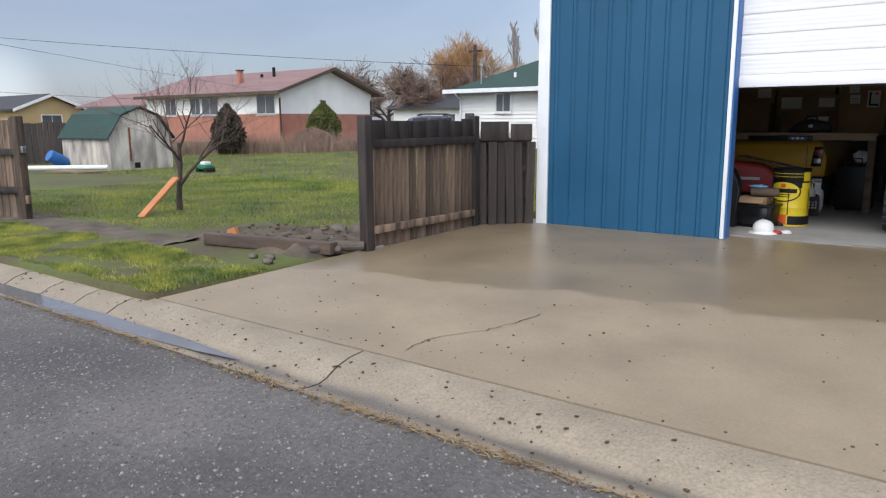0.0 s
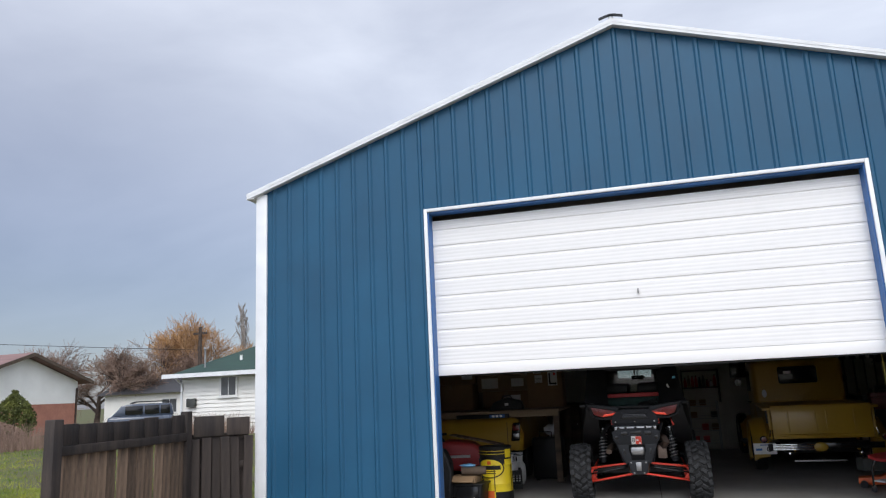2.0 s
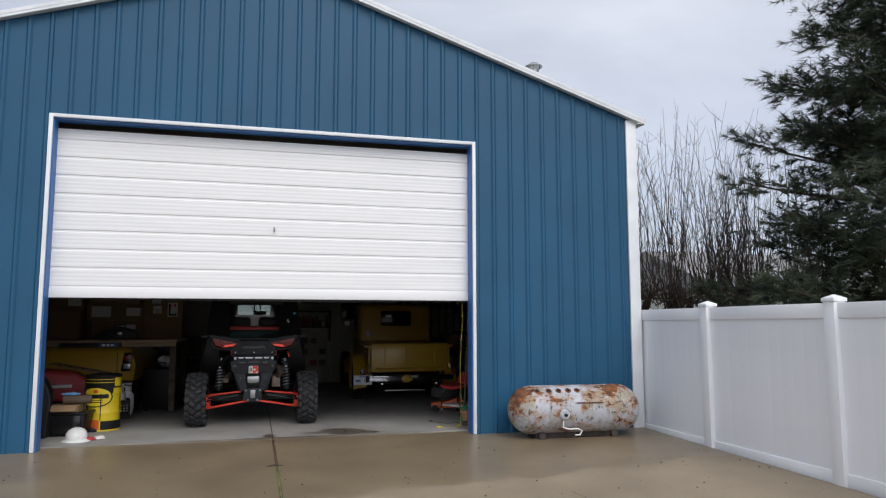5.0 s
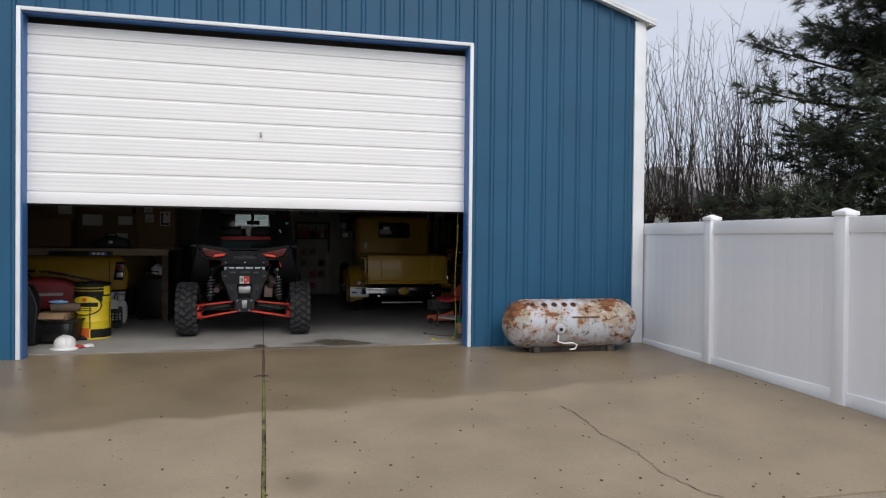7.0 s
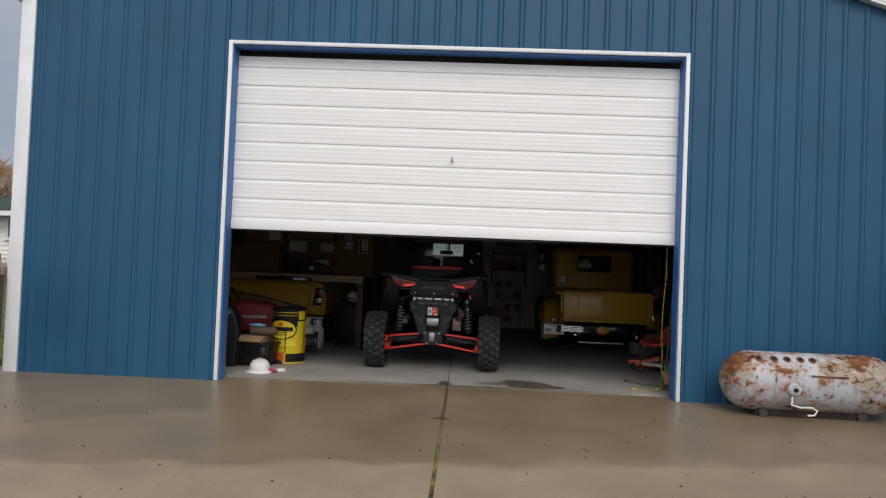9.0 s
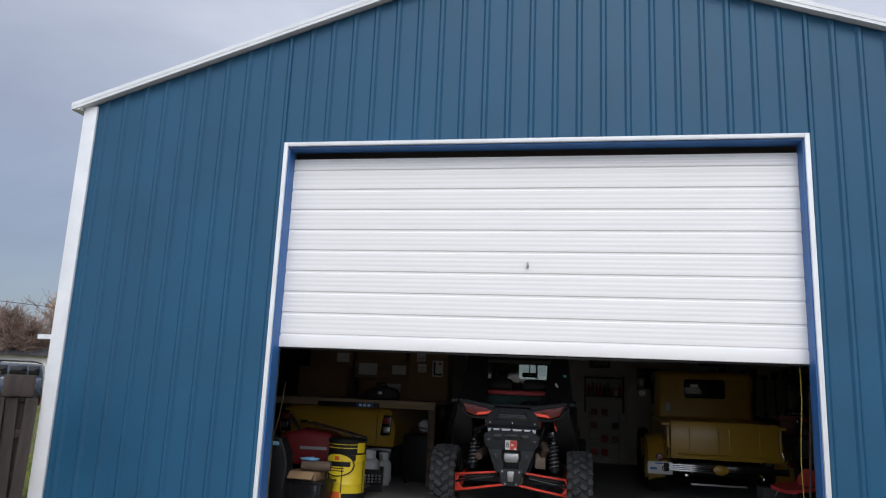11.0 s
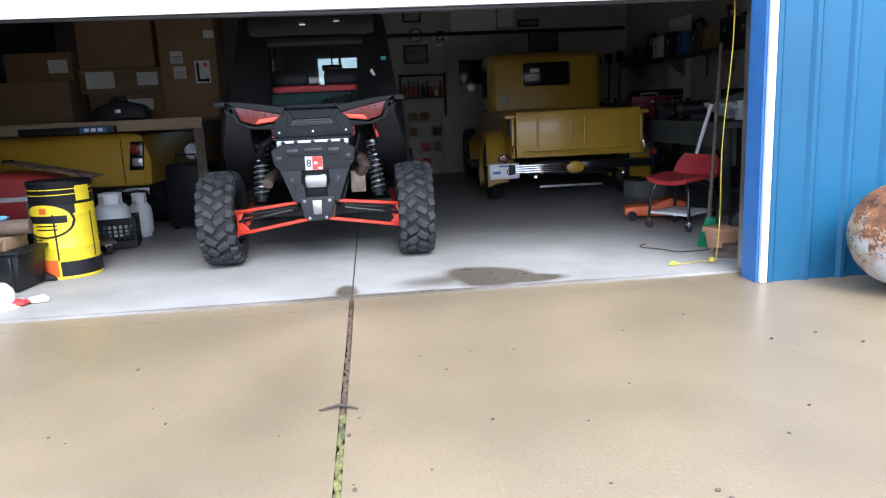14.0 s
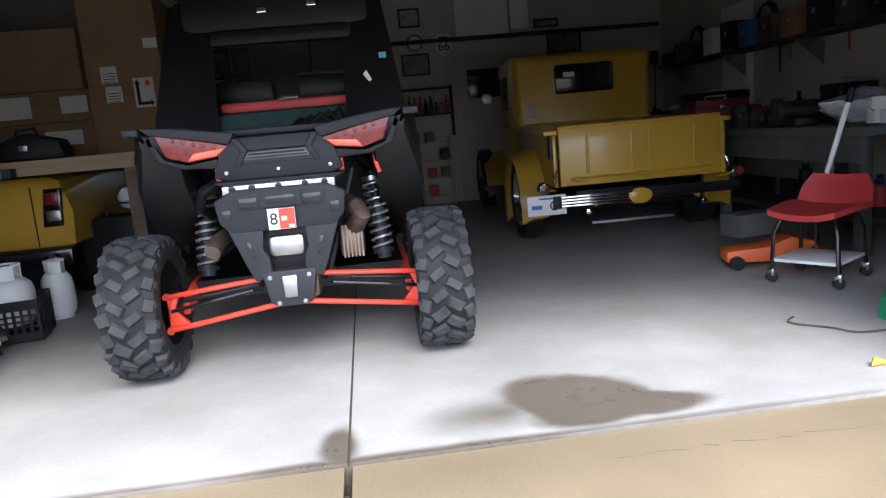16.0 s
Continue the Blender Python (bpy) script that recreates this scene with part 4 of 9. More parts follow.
    for k in range(5):
        part("lamp_facet", L([(0, 0.006), (0.009, 0.004), (0.011, 0)], 8, at(s * (0.28 + 0.045 * k), -0.106, 1.088 + 0.011 * k) @ Matrix.Rotation(radians(90), 4, "X")), M["red_lens"], lamp)
    part("lamp_shroud", bevelled(P([(s * 0.60, 1.20), (s * 0.56, 1.165), (s * 0.31, 1.118), (s * 0.21, 1.095), (s * 0.18, 1.145), (s * 0.30, 1.165), (s * 0.45, 1.19)], "y", -0.12, 0.05), 0.008), M["charcoal"], utv)
    part("lamp_underside", bevelled(P([(s * 0.56, 1.16), (s * 0.51, 1.05), (s * 0.41, 1.018), (s * 0.27, 1.035), (s * 0.28, 0.99), (s * 0.44, 1.0), (s * 0.54, 1.04), (s * 0.60, 1.17)], "y", -0.10, 0.06), 0.006), M["black"], utv)

# tail body with a louvred centre
body = part("tail_body", bevelled(P([(-0.22, 1.125), (0.22, 1.125), (0.27, 1.04), (0.30, 0.945), (0.24, 0.925), (-0.24, 0.925), (-0.30, 0.945), (-0.27, 1.04)], "y", -0.10, 0.06), 0.012), M["charcoal"], utv)
part("vent_recess", bevelled(P([(-0.15, 1.062), (0.15, 1.062), (0.195, 0.998), (-0.195, 0.998)], "y", -0.108, -0.095), 0.004), M["black_gloss"], body)
for k in range(3):
    part("vent_slat", B(-0.13 - 0.01 * k, 0.13 + 0.01 * k, -0.118, -0.106, 1.040 - 0.016 * k, 1.046 - 0.016 * k), M["charcoal"], body, smooth=None)
for s in (-1, 1):
    part("tail_rib", bevelled(P([(s * 0.17, 1.12), (s * 0.13, 1.06), (s * 0.17, 0.99), (s * 0.20, 0.99), (s * 0.165, 1.06), (s * 0.20, 1.12)], "y", -0.116, -0.095), 0.004), M["charcoal"], body)
    part("tail_bolt", L([(0, 0.006), (0.009, 0.004), (0.01, 0)], 8, at(s * 0.24, -0.1, 0.965) @ Matrix.Rotation(radians(90), 4, "X")), M["steel"], body)
part("tail_lip", bevelled(P([(-0.30, 0.925), (0.30, 0.925), (0.26, 0.905), (-0.26, 0.905)], "y", -0.13, 0.02), 0.003), M["charcoal"], utv)
part("skid_light", L([(0, 0.004), (0.008, 0.003), (0.01, 0)], 8, at(0, -0.102, 0.965) @ Matrix.Rotation(radians(90), 4, "X")), M["chrome"], utv)
# pale metal cross plate with bolts
plate = part("cross_plate", bevelled(B(-0.255, 0.255, -0.185, -0.10, 0.868, 0.908), 0.004), M["spring"], utv, "bare pale metal cross plate")
for x in (-0.21, -0.12, 0.0, 0.12, 0.21):
    part("plate_hole", L([(0, 0.006), (0.015, 0.005), (0.014, 0)], 12, at(x, -0.187, 0.893) @ Matrix.Rotation(radians(90), 4, "X")), M["black_gloss"], plate)

# bumper guard
guard = part("bumper_guard", bevelled(P([(-0.30, 0.845), (-0.21, 0.888), (0.21, 0.888), (0.30, 0.845), (0.285, 0.74), (0.235, 0.69), (-0.235, 0.69), (-0.285, 0.74)], "y", -0.20, -0.12), 0.014), M["charcoal"], utv, "grey plastic rear bumper guard")
for x0, x1, z0, z1 in ((-0.185, -0.105, 0.80, 0.848), (-0.065, 0.065, 0.815, 0.850), (0.105, 0.185, 0.80, 0.848), (-0.265, -0.225, 0.755, 0.80), (0.225, 0.265, 0.755, 0.80)):
    part("guard_slot", bevelled(B(x0, x1, -0.206, -0.198, z0, z1), 0.003), M["black_gloss"], guard)
for x0, x1 in ((-0.19, -0.06), (0.06, 0.19), (-0.075, 0.075)):
    part("guard_rib", bevelled(B(x0, x1, -0.214, -0.199, 0.796, 0.803), 0.003), M["charcoal"], guard)
for s in (-1, 1):
    part("guard_leg", bevelled(P([(s * 0.262, 0.73), (s * 0.092, 0.70), (s * 0.105, 0.605), (s * 0.080, 0.56), (s * 0.075, 0.475), (s * 0.155, 0.455), (s * 0.185, 0.52)], "y", -0.192, -0.14), 0.01), M["charcoal"], guard)
    part("leg_slot", bevelled(P([(s * 0.178, 0.645), (s * 0.158, 0.645), (s * 0.142, 0.56), (s * 0.165, 0.575)], "y", -0.197, -0.19), 0.003), M["black_gloss"], guard)
    part("slot_rim", bevelled(P([(s * 0.20, 0.868), (s * 0.095, 0.868), (s * 0.085, 0.842), (s * 0.10, 0.80), (s * 0.19, 0.80), (s * 0.21, 0.835)], "y", -0.204, -0.198), 0.002), M["charcoal"], guard)
    part("gusset", bevelled(P([(s * 0.62, 0.40), (s * 0.555, 0.408), (s * 0.590, 0.33), (s * 0.525, 0.252), (s * 0.62, 0.23), (s * 0.615, 0.32)], "y", -0.02, 0.012), 0.004), M["red_arm"], utv, "red arm gusset")
    part("toe_link", T([(s * 0.19, -0.10, 0.40), (s * 0.60, -0.03, 0.325)], 0.009, 8), M["black_gloss"], utv)
part("guard_back", bevelled(P([(-0.24, 0.72), (0.24, 0.72), (0.16, 0.47), (-0.16, 0.47)], "y", -0.13, -0.10), 0.01), M["black"], guard)
part("muffler", bevelled(B(-0.085, 0.085, -0.16, -0.05, 0.555, 0.66), 0.025), M["steel"], utv, "dull steel muffler end")
low = part("tow_block", bevelled(P([(-0.13, 0.50), (0.13, 0.50), (0.10, 0.345), (0.06, 0.325), (-0.06, 0.325), (-0.10, 0.345)], "y", -0.20, -0.08), 0.014), M["charcoal"], utv)
part("tow_hitch", bevelled(P([(-0.035, 0.475), (0.035, 0.475), (0.03, 0.37), (-0.03, 0.37)], "y", -0.215, -0.19), 0.006), M["steel"], low, "bright steel hitch receiver")
for x, z in ((-0.06, 0.345), (0.06, 0.345), (-0.09, 0.47), (0.09, 0.47)):
    part("bolt", L([(0, 0.008), (0.011, 0.006), (0.012, 0)], 6, at(x, -0.2, z) @ Matrix.Rotation(radians(90), 4, "X")), M["steel"], low)
part("gearbox", bevelled(B(-0.13, 0.13, -0.07, 0.45, 0.32, 0.62), 0.04), M["exhaust"], utv)
part("exhaust_pipe", T([(-0.30, 0.1, 0.66), (-0.34, -0.02, 0.64), (-0.355, -0.10, 0.60)], 0.038, 14), M["exhaust"], utv, "heat-stained exhaust outlet")
part("intake_elbow", T([(0.29, 0.08, 0.76), (0.34, -0.05, 0.745), (0.36, -0.10, 0.71), (0.33, -0.02, 0.66), (0.29, 0.08, 0.62)], 0.045, 14), M["exhaust"], utv, "heat-stained exhaust elbow")
eng = part("engine_side", bevelled(B(0.24, 0.36, -0.02, 0.3, 0.50, 0.66), 0.02), M["exhaust"], utv)
for k in range(6):
    part("cooling_fin", B(0.255 + k * 0.018, 0.263 + k * 0.018, -0.035, -0.02, 0.50, 0.66), M["exhaust"], eng, smooth=None)
part("fuel_hose", T([(-0.30, 0.05, 0.93), (-0.38, 0.0, 0.88), (-0.42, 0.06, 0.80), (-0.40, 0.2, 0.75)], 0.026, 10), M["black"], utv)
# reservoir with red cap at one side
part("reservoir", T([(0.47, 0.12, 1.0), (0.48, 0.10, 0.86)], 0.03, 12), M["black"], utv)
part("red_clip", T([(0.45, 0.02, 0.99), (0.46, 0.0, 0.93), (0.47, 0.0, 0.90)], 0.011, 8), M["red_arm"], utv)

# cargo box, seat backs and load
part("cargo_bed", bevelled(B(-0.58, 0.58, -0.06, 0.62, 1.06, 1.13), 0.02), M["black"], utv)
part("cargo_wall", bevelled(P([(-0.05, 1.13), (-0.05, 1.16), (0.0, 1.16), (0.05, 1.13)], "x", -0.58, 0.58), 0.004), M["black"], utv)
for s in (-1, 1):
    part("cargo_side", bevelled(P([(-0.05, 1.13), (-0.05, 1.17), (0.6, 1.22), (0.6, 1.13)], "x", s * 0.52, s * 0.58), 0.01), M["black"], utv)
part("engine_cover", bevelled(B(-0.50, 0.50, 0.62, 0.68, 0.55, 1.30), 0.02), M["black"], utv)
for s in (-1, 1):
    seat = part("seat", bevelled(P([(0.72, 0.55), (1.25, 0.50), (1.25, 0.62), (0.95, 0.64), (0.82, 1.30), (0.70, 1.32)], "x", s * 0.08, s * 0.50), 0.03), M["black"], utv)
    part("headrest", bevelled(B(*sorted((s * 0.06, s * 0.42)), 0.68, 0.78, 1.29, 1.45), 0.045), M["black"], seat)
part("cargo_strap_bar", bevelled(B(-0.34, 0.34, 0.50, 0.60, 1.255, 1.315), 0.02), M["red"], utv, "red padded bar across the cargo bed")
bm = bmesh.new()
box(bm, -0.36, 0.36, 0.42, 0.62, 1.13, 1.262, bevel=0.04)
part("green_tarp", bm, M["teal_cloth"], utv, "folded dark green tarpaulin")
bm = bmesh.new()
for k in range(5):
    tube(bm, [(0.05 + 0.04 * k, 0.1 + 0.06 * k, 1.14), (0.10 + 0.05 * k, 0.2, 1.19 + 0.01 * k), (0.22 + 0.03 * k, 0.25, 1.14)], 0.014, 7)
part("strap_bundle", bm, M["black"], utv)

# roll cage with soft panels
for s in (-1, 1):
    part("cage_rear_post", T([(s * 0.60, 0.35, 1.15), (s * 0.57, 0.55, 1.55), (s * 0.52, 0.68, 1.86), (s * 0.50, 0.80, 1.90)], 0.026, 12), M["black"], utv)
    part("cage_top_rail", T([(s * 0.50, 0.78, 1.90), (s * 0.52, 1.4, 1.92), (s * 0.52, 1.95, 1.86)], 0.026, 12), M["black"], utv)
    part("cage_front_post", T([(s * 0.52, 1.93, 1.86), (s * 0.60, 2.35, 1.20)], 0.026, 12), M["black"], utv)
    part("cage_middle_post", T([(s * 0.58, 0.66, 0.6), (s * 0.60, 0.70, 1.2), (s * 0.52, 0.82, 1.90)], 0.026, 12), M["black"], utv)
    part("side_panel", loft(bmesh.new(), [[(s * 0.655, 0.30, 1.14), (s * 0.64, 0.30, 1.14), (s * 0.33, 0.34, 1.14), (s * 0.345, 0.34, 1.14)][:4], [(s * 0.575, 0.66, 1.86), (s * 0.56, 0.66, 1.86), (s * 0.36, 0.69, 1.86), (s * 0.375, 0.69, 1.86)]]), M["black"], utv, "black fabric rear corner panel")
    part("door", bevelled(P([(0.70, 0.50), (1.75, 0.45), (1.85, 0.95), (1.6, 1.10), (0.75, 1.22)], "x", s * 0.655, s * 0.69), 0.012), M["black"], utv)
    part("front_fender", bevelled(P([(1.9, 0.75), (2.2, 0.85), (2.7, 0.75), (2.75, 0.65), (2.2, 0.73)], "x", s * 0.50, s * 0.76), 0.02), M["black"], utv)
roofp = part("roof_panel", bevelled(B(-0.56, 0.56, 0.62, 2.0, 1.915, 1.95), 0.012), M["black"], utv)
part("rear_header", bevelled(B(-0.50, 0.50, 0.60, 0.70, 1.70, 1.90), 0.02), M["black"], utv)
part("header_bag", bevelled(B(-0.36, 0.40, 0.56, 0.66, 1.62, 1.70), 0.02), M["black"], utv)
for x, z in ((-0.07, 1.80), (0.20, 1.82)):
    part("chrome_clamp", bevelled(B(x - 0.025, x + 0.025, 0.585, 0.61, z - 0.015, z + 0.015), 0.004), M["chrome"], utv)
ob = part("windscreen", B(-0.50, 0.50, 2.06, 2.066, 1.15, 1.85), M["glass_smoke"], utv, smooth=None)
part("dashboard", bevelled(B(-0.56, 0.56, 1.95, 2.2, 0.85, 1.16), 0.04), M["black"], utv)
part("steering_wheel", T([(-0.28 + 0.17 * math.cos(a), 1.75 + 0.04 * math.sin(a), 1.13 + 0.15 * math.sin(a)) for a in (2 * math.pi * k / 20 for k in range(21))], 0.014, 8), M["black"], utv)
mirror = part("rear_view_mirror", bevelled(B(-0.02, 0.18, 1.90, 1.93, 1.50, 1.56), 0.015), M["black_gloss"], utv)
part("mirror_stem", T([(0.08, 1.93, 1.56), (0.08, 1.98, 1.86)], 0.008, 6), M["black"], mirror)
part("bonnet", bevelled(P([(2.15, 0.70), (2.15, 1.02), (2.6, 0.92), (2.85, 0.72), (2.85, 0.55)], "x", -0.45, 0.45), 0.03), M["black"], utv)
# two coloured chips stand in for small reflections on the right post
part("cyan_reflection", bevelled(B(0.535, 0.575, 0.44, 0.45, 1.485, 1.515), 0.003), mat("cyan_reflection", (0.10, 0.45, 0.60), rough=0.3), utv, smooth=None)
part("white_reflection", bevelled(P([(0.44, 1.40), (0.47, 1.36), (0.485, 1.37), (0.46, 1.42)], "y", 0.36, 0.37), 0.002), M["paper"], utv, smooth=None)
part("floor_pan", B(-0.55, 0.55, 0.30, 2.6, 0.30, 0.40), M["black"], utv, smooth=None)
# registration sticker plate
tag = part("registration_plate", bevelled(B(-0.062, 0.062, -0.226, -0.214, 0.695, 0.792), 0.002), M["paper"], guard, "small white and red registration plate")
part("red_field", B(-0.010, 0.060, -0.229, -0.2265, 0.697, 0.790), M["red_arm"], tag, smooth=None)
part("plate_mark", B(0.0, 0.025, -0.231, -0.2295, 0.735, 0.755), M["paper"], tag, smooth=None)
part("plate_mark", B(0.03, 0.055, -0.231, -0.2295, 0.70, 0.715), M["paper"], tag, smooth=None)
lettering("plate_number", "8", 0.075, M["black"], tag, at(-0.035, -0.2285, 0.742) @ FACING)

# ---- yellow vintage pickup ----
truck = thing("vintage_pickup", "mustard yellow vintage pickup truck parked nose in", "pickup truck", pose(2.405, 3.55, 0, 0, 0, -2.3) @ Matrix.Scale(1.05, 4))
Y = M["yellow_paint"]
gate = part("tailgate", bevelled(B(-0.635, 0.635, -0.03, 0.02, 0.505, 0.945), 0.008), Y, truck)
for x in (-0.42, -0.07, 0.07, 0.42):
    part("tailgate_rib", bevelled(B(x - 0.012, x + 0.012, -0.042, -0.028, 0.60, 0.89), 0.005), Y, gate)
part("tailgate_rail", T([(-0.56, -0.04, 0.555), (0.56, -0.04, 0.555)], 0.013, 8), Y, gate)
part("tailgate_rim", T([(-0.635, -0.005, 0.95), (0.635, -0.005, 0.95)], 0.017, 10), Y, gate)
for x in (-0.5, 0.0, 0.5):
    part("hinge_knuckle", T([(x - 0.03, -0.045, 0.555), (x + 0.03, -0.045, 0.555)], 0.02, 10), Y, gate)
for s in (-1, 1):
    side = part("bed_side", bevelled(P([(0.0, 0.50), (0.0, 0.90), (1.42, 0.94), (1.42, 0.50)], "x", s * 0.645, s * 0.68), 0.01), Y, truck)
    part("bed_rail", bevelled(P([(0.02, 0.90), (0.02, 0.935), (1.42, 0.975), (1.42, 0.94)], "x", s * 0.62, s * 0.74), 0.008), Y, side)
    part("stake_pocket", bevelled(B(*sorted((s * 0.66, s * 0.70)), 0.02, 0.10, 0.72, 0.90), 0.008), M["black"], side)
    # rear fender arched over the wheel
    rings = []
    for k in range(15):
        a = math.pi * (1.08 - 1.22 * k / 14)
        y, z = 0.80 + 0.46 * math.cos(a), 0.34 + 0.44 * math.sin(a)
        y2, z2 = 0.80 + 0.40 * math.cos(a), 0.34 + 0.385 * math.sin(a)
        rings.append([(s * 0.665, y, z), (s * 0.80, y, z - 0.008), (s * 0.885, y * 0.97 + 0.024, z - 0.05), (s * 0.875, y2, z2 - 0.03), (s * 0.79, y2, z2), (s * 0.665, y2, z2)])
    part("rear_fender", loft(bmesh.new(), rings), Y, truck)
    rings = []
    for k in range(15):
        a = math.pi * (1.10 - 1.25 * k / 14)
        y, z = 3.45 + 0.50 * math.cos(a), 0.32 + 0.36 * math.sin(a)
        y2, z2 = 3.45 + 0.44 * math.cos(a), 0.32 + 0.31 * math.sin(a)
        rings.append([(s * 0.50, y, z + 0.02), (s * 0.72, y, z), (s * 0.82, y, z - 0.05), (s * 0.80, y2, z2 - 0.03), (s * 0.70, y2, z2), (s * 0.50, y2, z2)])
    part("front_fender", loft(bmesh.new(), rings), Y, truck)
    part("running_board", bevelled(B(*sorted((s * 0.66, s * 0.86)), 1.22, 2.95, 0.27, 0.31), 0.01), M["black"], truck)
    lampt = part("tail_lamp", L([(0, 0.03), (0.035, 0.024), (0.042, 0.012), (0.048, 0.008), (0.05, -0.03), (0.02, -0.06), (0, -0.06)], 18, at(s * 0.77, -0.02, 0.505) @ Matrix.Rotation(radians(90), 4, "X")), M["chrome"], truck)
    part("lens", L([(0, 0.035), (0.03, 0.03), (0.038, 0.014)], 18, at(s * 0.77, -0.022, 0.505) @ Matrix.Rotation(radians(90), 4, "X")), M["red_lens"], lampt, "red glass lens")
    part("lamp_bracket", T([(s * 0.77, 0.02, 0.50), (s * 0.72, 0.05, 0.48), (s * 0.66, 0.08, 0.47)], 0.01, 6), Y, truck)
    part("latch_rod", T([(s * 0.665, -0.03, 0.63), (s * 0.68, -0.04, 0.58), (s * 0.685, -0.03, 0.54)], 0.010, 8), M["chrome"], truck, "chrome tailgate latch")
    part("bumper_bracket", T([(s * 0.40, 0.15, 0.40), (s * 0.40, -0.13, 0.36)], 0.018, 8), Y, truck)
thin_tyre = mesh_of("tyre", L([(0.25, -0.075), (0.30, -0.085), (0.345, -0.075), (0.36, -0.05), (0.362, 0), (0.36, 0.05), (0.345, 0.075), (0.30, 0.085), (0.25, 0.075), (0.25, -0.075)], 36), M["rubber"], 40)
bright_rim = mesh_of("rim", L([(0, 0.05), (0.05, 0.05), (0.06, 0.03), (0.16, 0.01), (0.23, 0.03), (0.245, 0.07), (0.255, 0.07), (0.255, -0.07), (0, -0.04)], 30), M["chrome"], 35)
for x in (-0.76, 0.76):
    for y in (0.80, 3.45):
        wheel_parts(truck, thin_tyre, bright_rim, at(x, y, 0.362) @ Euler((0, radians(90 if x > 0 else -90), 0)).to_matrix().to_4x4())
part("bed_floor", B(-0.645, 0.645, 0.02, 1.42, 0.50, 0.54), M["wood_dark"], truck, smooth=None)
part("bed_front", bevelled(B(-0.645, 0.645, 1.40, 1.44, 0.54, 0.95), 0.008), Y, truck)
part("bed_cover", bevelled(P([(0.5, 0.90), (1.40, 0.95), (1.40, 0.975), (0.5, 0.925)], "x", -0.60, 0.60), 0.006), Y, truck)


def cab_ring(y, w, z0, z1, r):
    pts = [(-w, y, z0), (-w, y, z1 - r)]
    for k in range(1, 6):
        a = math.pi - math.pi / 2 * k / 6
        pts.append((-w + r + r * math.cos(a), y, z1 - r + r * math.sin(a)))
    pts += [(-w + r, y, z1), (w - r, y, z1)]
    for k in range(1, 6):
        a = math.pi / 2 - math.pi / 2 * k / 6
        pts.append((w - r + r * math.cos(a), y, z1 - r + r * math.sin(a)))
    pts += [(w, y, z1 - r), (w, y, z0)]
    return pts


cab = part("cab", loft(bmesh.new(), [cab_ring(1.50, 0.60, 0.45, 1.56, 0.06), cab_ring(1.52, 0.64, 0.43, 1.60, 0.07), cab_ring(1.58, 0.675, 0.42, 1.635, 0.08), cab_ring(1.75, 0.685, 0.42, 1.66, 0.08), cab_ring(2.4, 0.68, 0.42, 1.66, 0.08), cab_ring(2.55, 0.64, 0.42, 1.62, 0.08)]), Y, truck, smooth=40)
ob = part("rear_window", bevelled(B(-0.285, 0.285, 1.488, 1.502, 1.255, 1.525), 0.03), M["black_gloss"], cab, "dark rear window glass")
part("window_sticker", B(-0.20, -0.09, 1.482, 1.4865, 1.41, 1.455), M["paper"], cab, smooth=None)
part("window_bead", T([(-0.29, 1.494, 1.27), (-0.29, 1.494, 1.51), (-0.275, 1.494, 1.53), (0.275, 1.494, 1.53), (0.29, 1.494, 1.51), (0.29, 1.494, 1.27), (0.275, 1.494, 1.25), (-0.275, 1.494, 1.25), (-0.29, 1.494, 1.27)], 0.008, 6), Y, cab)
part("body_bead", T([(-0.60, 1.494, 0.98), (0.60, 1.494, 0.98)], 0.012, 8), Y, cab)
part("decal", L([(0, 0.002), (0.045, 0.002), (0.046, 0)], 14, at(-0.52, 1.499, 1.11) @ Matrix.Rotation(radians(90), 4, "X") @ Matrix.Diagonal((0.8, 1.4, 1, 1))), M["paper"], cab)
for s in (-1, 1):
    part("side_window", bevelled(B(*sorted((s * 0.676, s * 0.689)), 1.85, 2.35, 1.15, 1.48), 0.004), M["black_gloss"], cab)
    part("door_handle", T([(s * 0.70, 1.78, 0.98), (s * 0.74, 1.80, 0.98), (s * 0.74, 1.90, 0.98)], 0.012, 8), M["chrome"], cab, "chrome door handle")
    part("side_mirror", L([(0, 0.012), (0.055, 0.01), (0.06, 0), (0.04, -0.02), (0, -0.025)], 16, at(s * 0.83, 2.35, 1.30) @ Matrix.Rotation(radians(90), 4, "X")), M["black_gloss"], cab)
part("bonnet", loft(bmesh.new(), [cab_ring(2.52, 0.55, 0.45, 1.15, 0.2), cab_ring(3.2, 0.42, 0.45, 1.10, 0.2), cab_ring(3.75, 0.34, 0.45, 1.06, 0.16)]), Y, truck, smooth=40)
part("chassis", B(-0.36, 0.36, 0.1, 3.7, 0.34, 0.44), M["black"], truck, smooth=None)
part("rear_axle", T([(-0.72, 0.80, 0.36), (0.72, 0.80, 0.36)], 0.04, 10), M["black"], truck)
part("fuel_tank", bevelled(B(-0.5, 0.5, 0.10, 0.5, 0.30, 0.46), 0.04), M["black"], truck)
part("tow_bar", B(-0.40, 0.25, -0.02, 0.02, 0.195, 0.215), M["steel"], truck, smooth=None)
bump = part("rear_bumper", bevelled(B(-0.14, 0.70, -0.20, -0.175, 0.345, 0.425), 0.01), M["black_gloss"], truck, "dark polished spring bumper")
for z in (0.340, 0.362, 0.384, 0.406):
    part("bumper_leaf", bevelled(B(-0.72, -0.10, -0.205, -0.185, z - 0.008, z + 0.008), 0.004), M["chrome"], bump, "chrome bumper leaf")
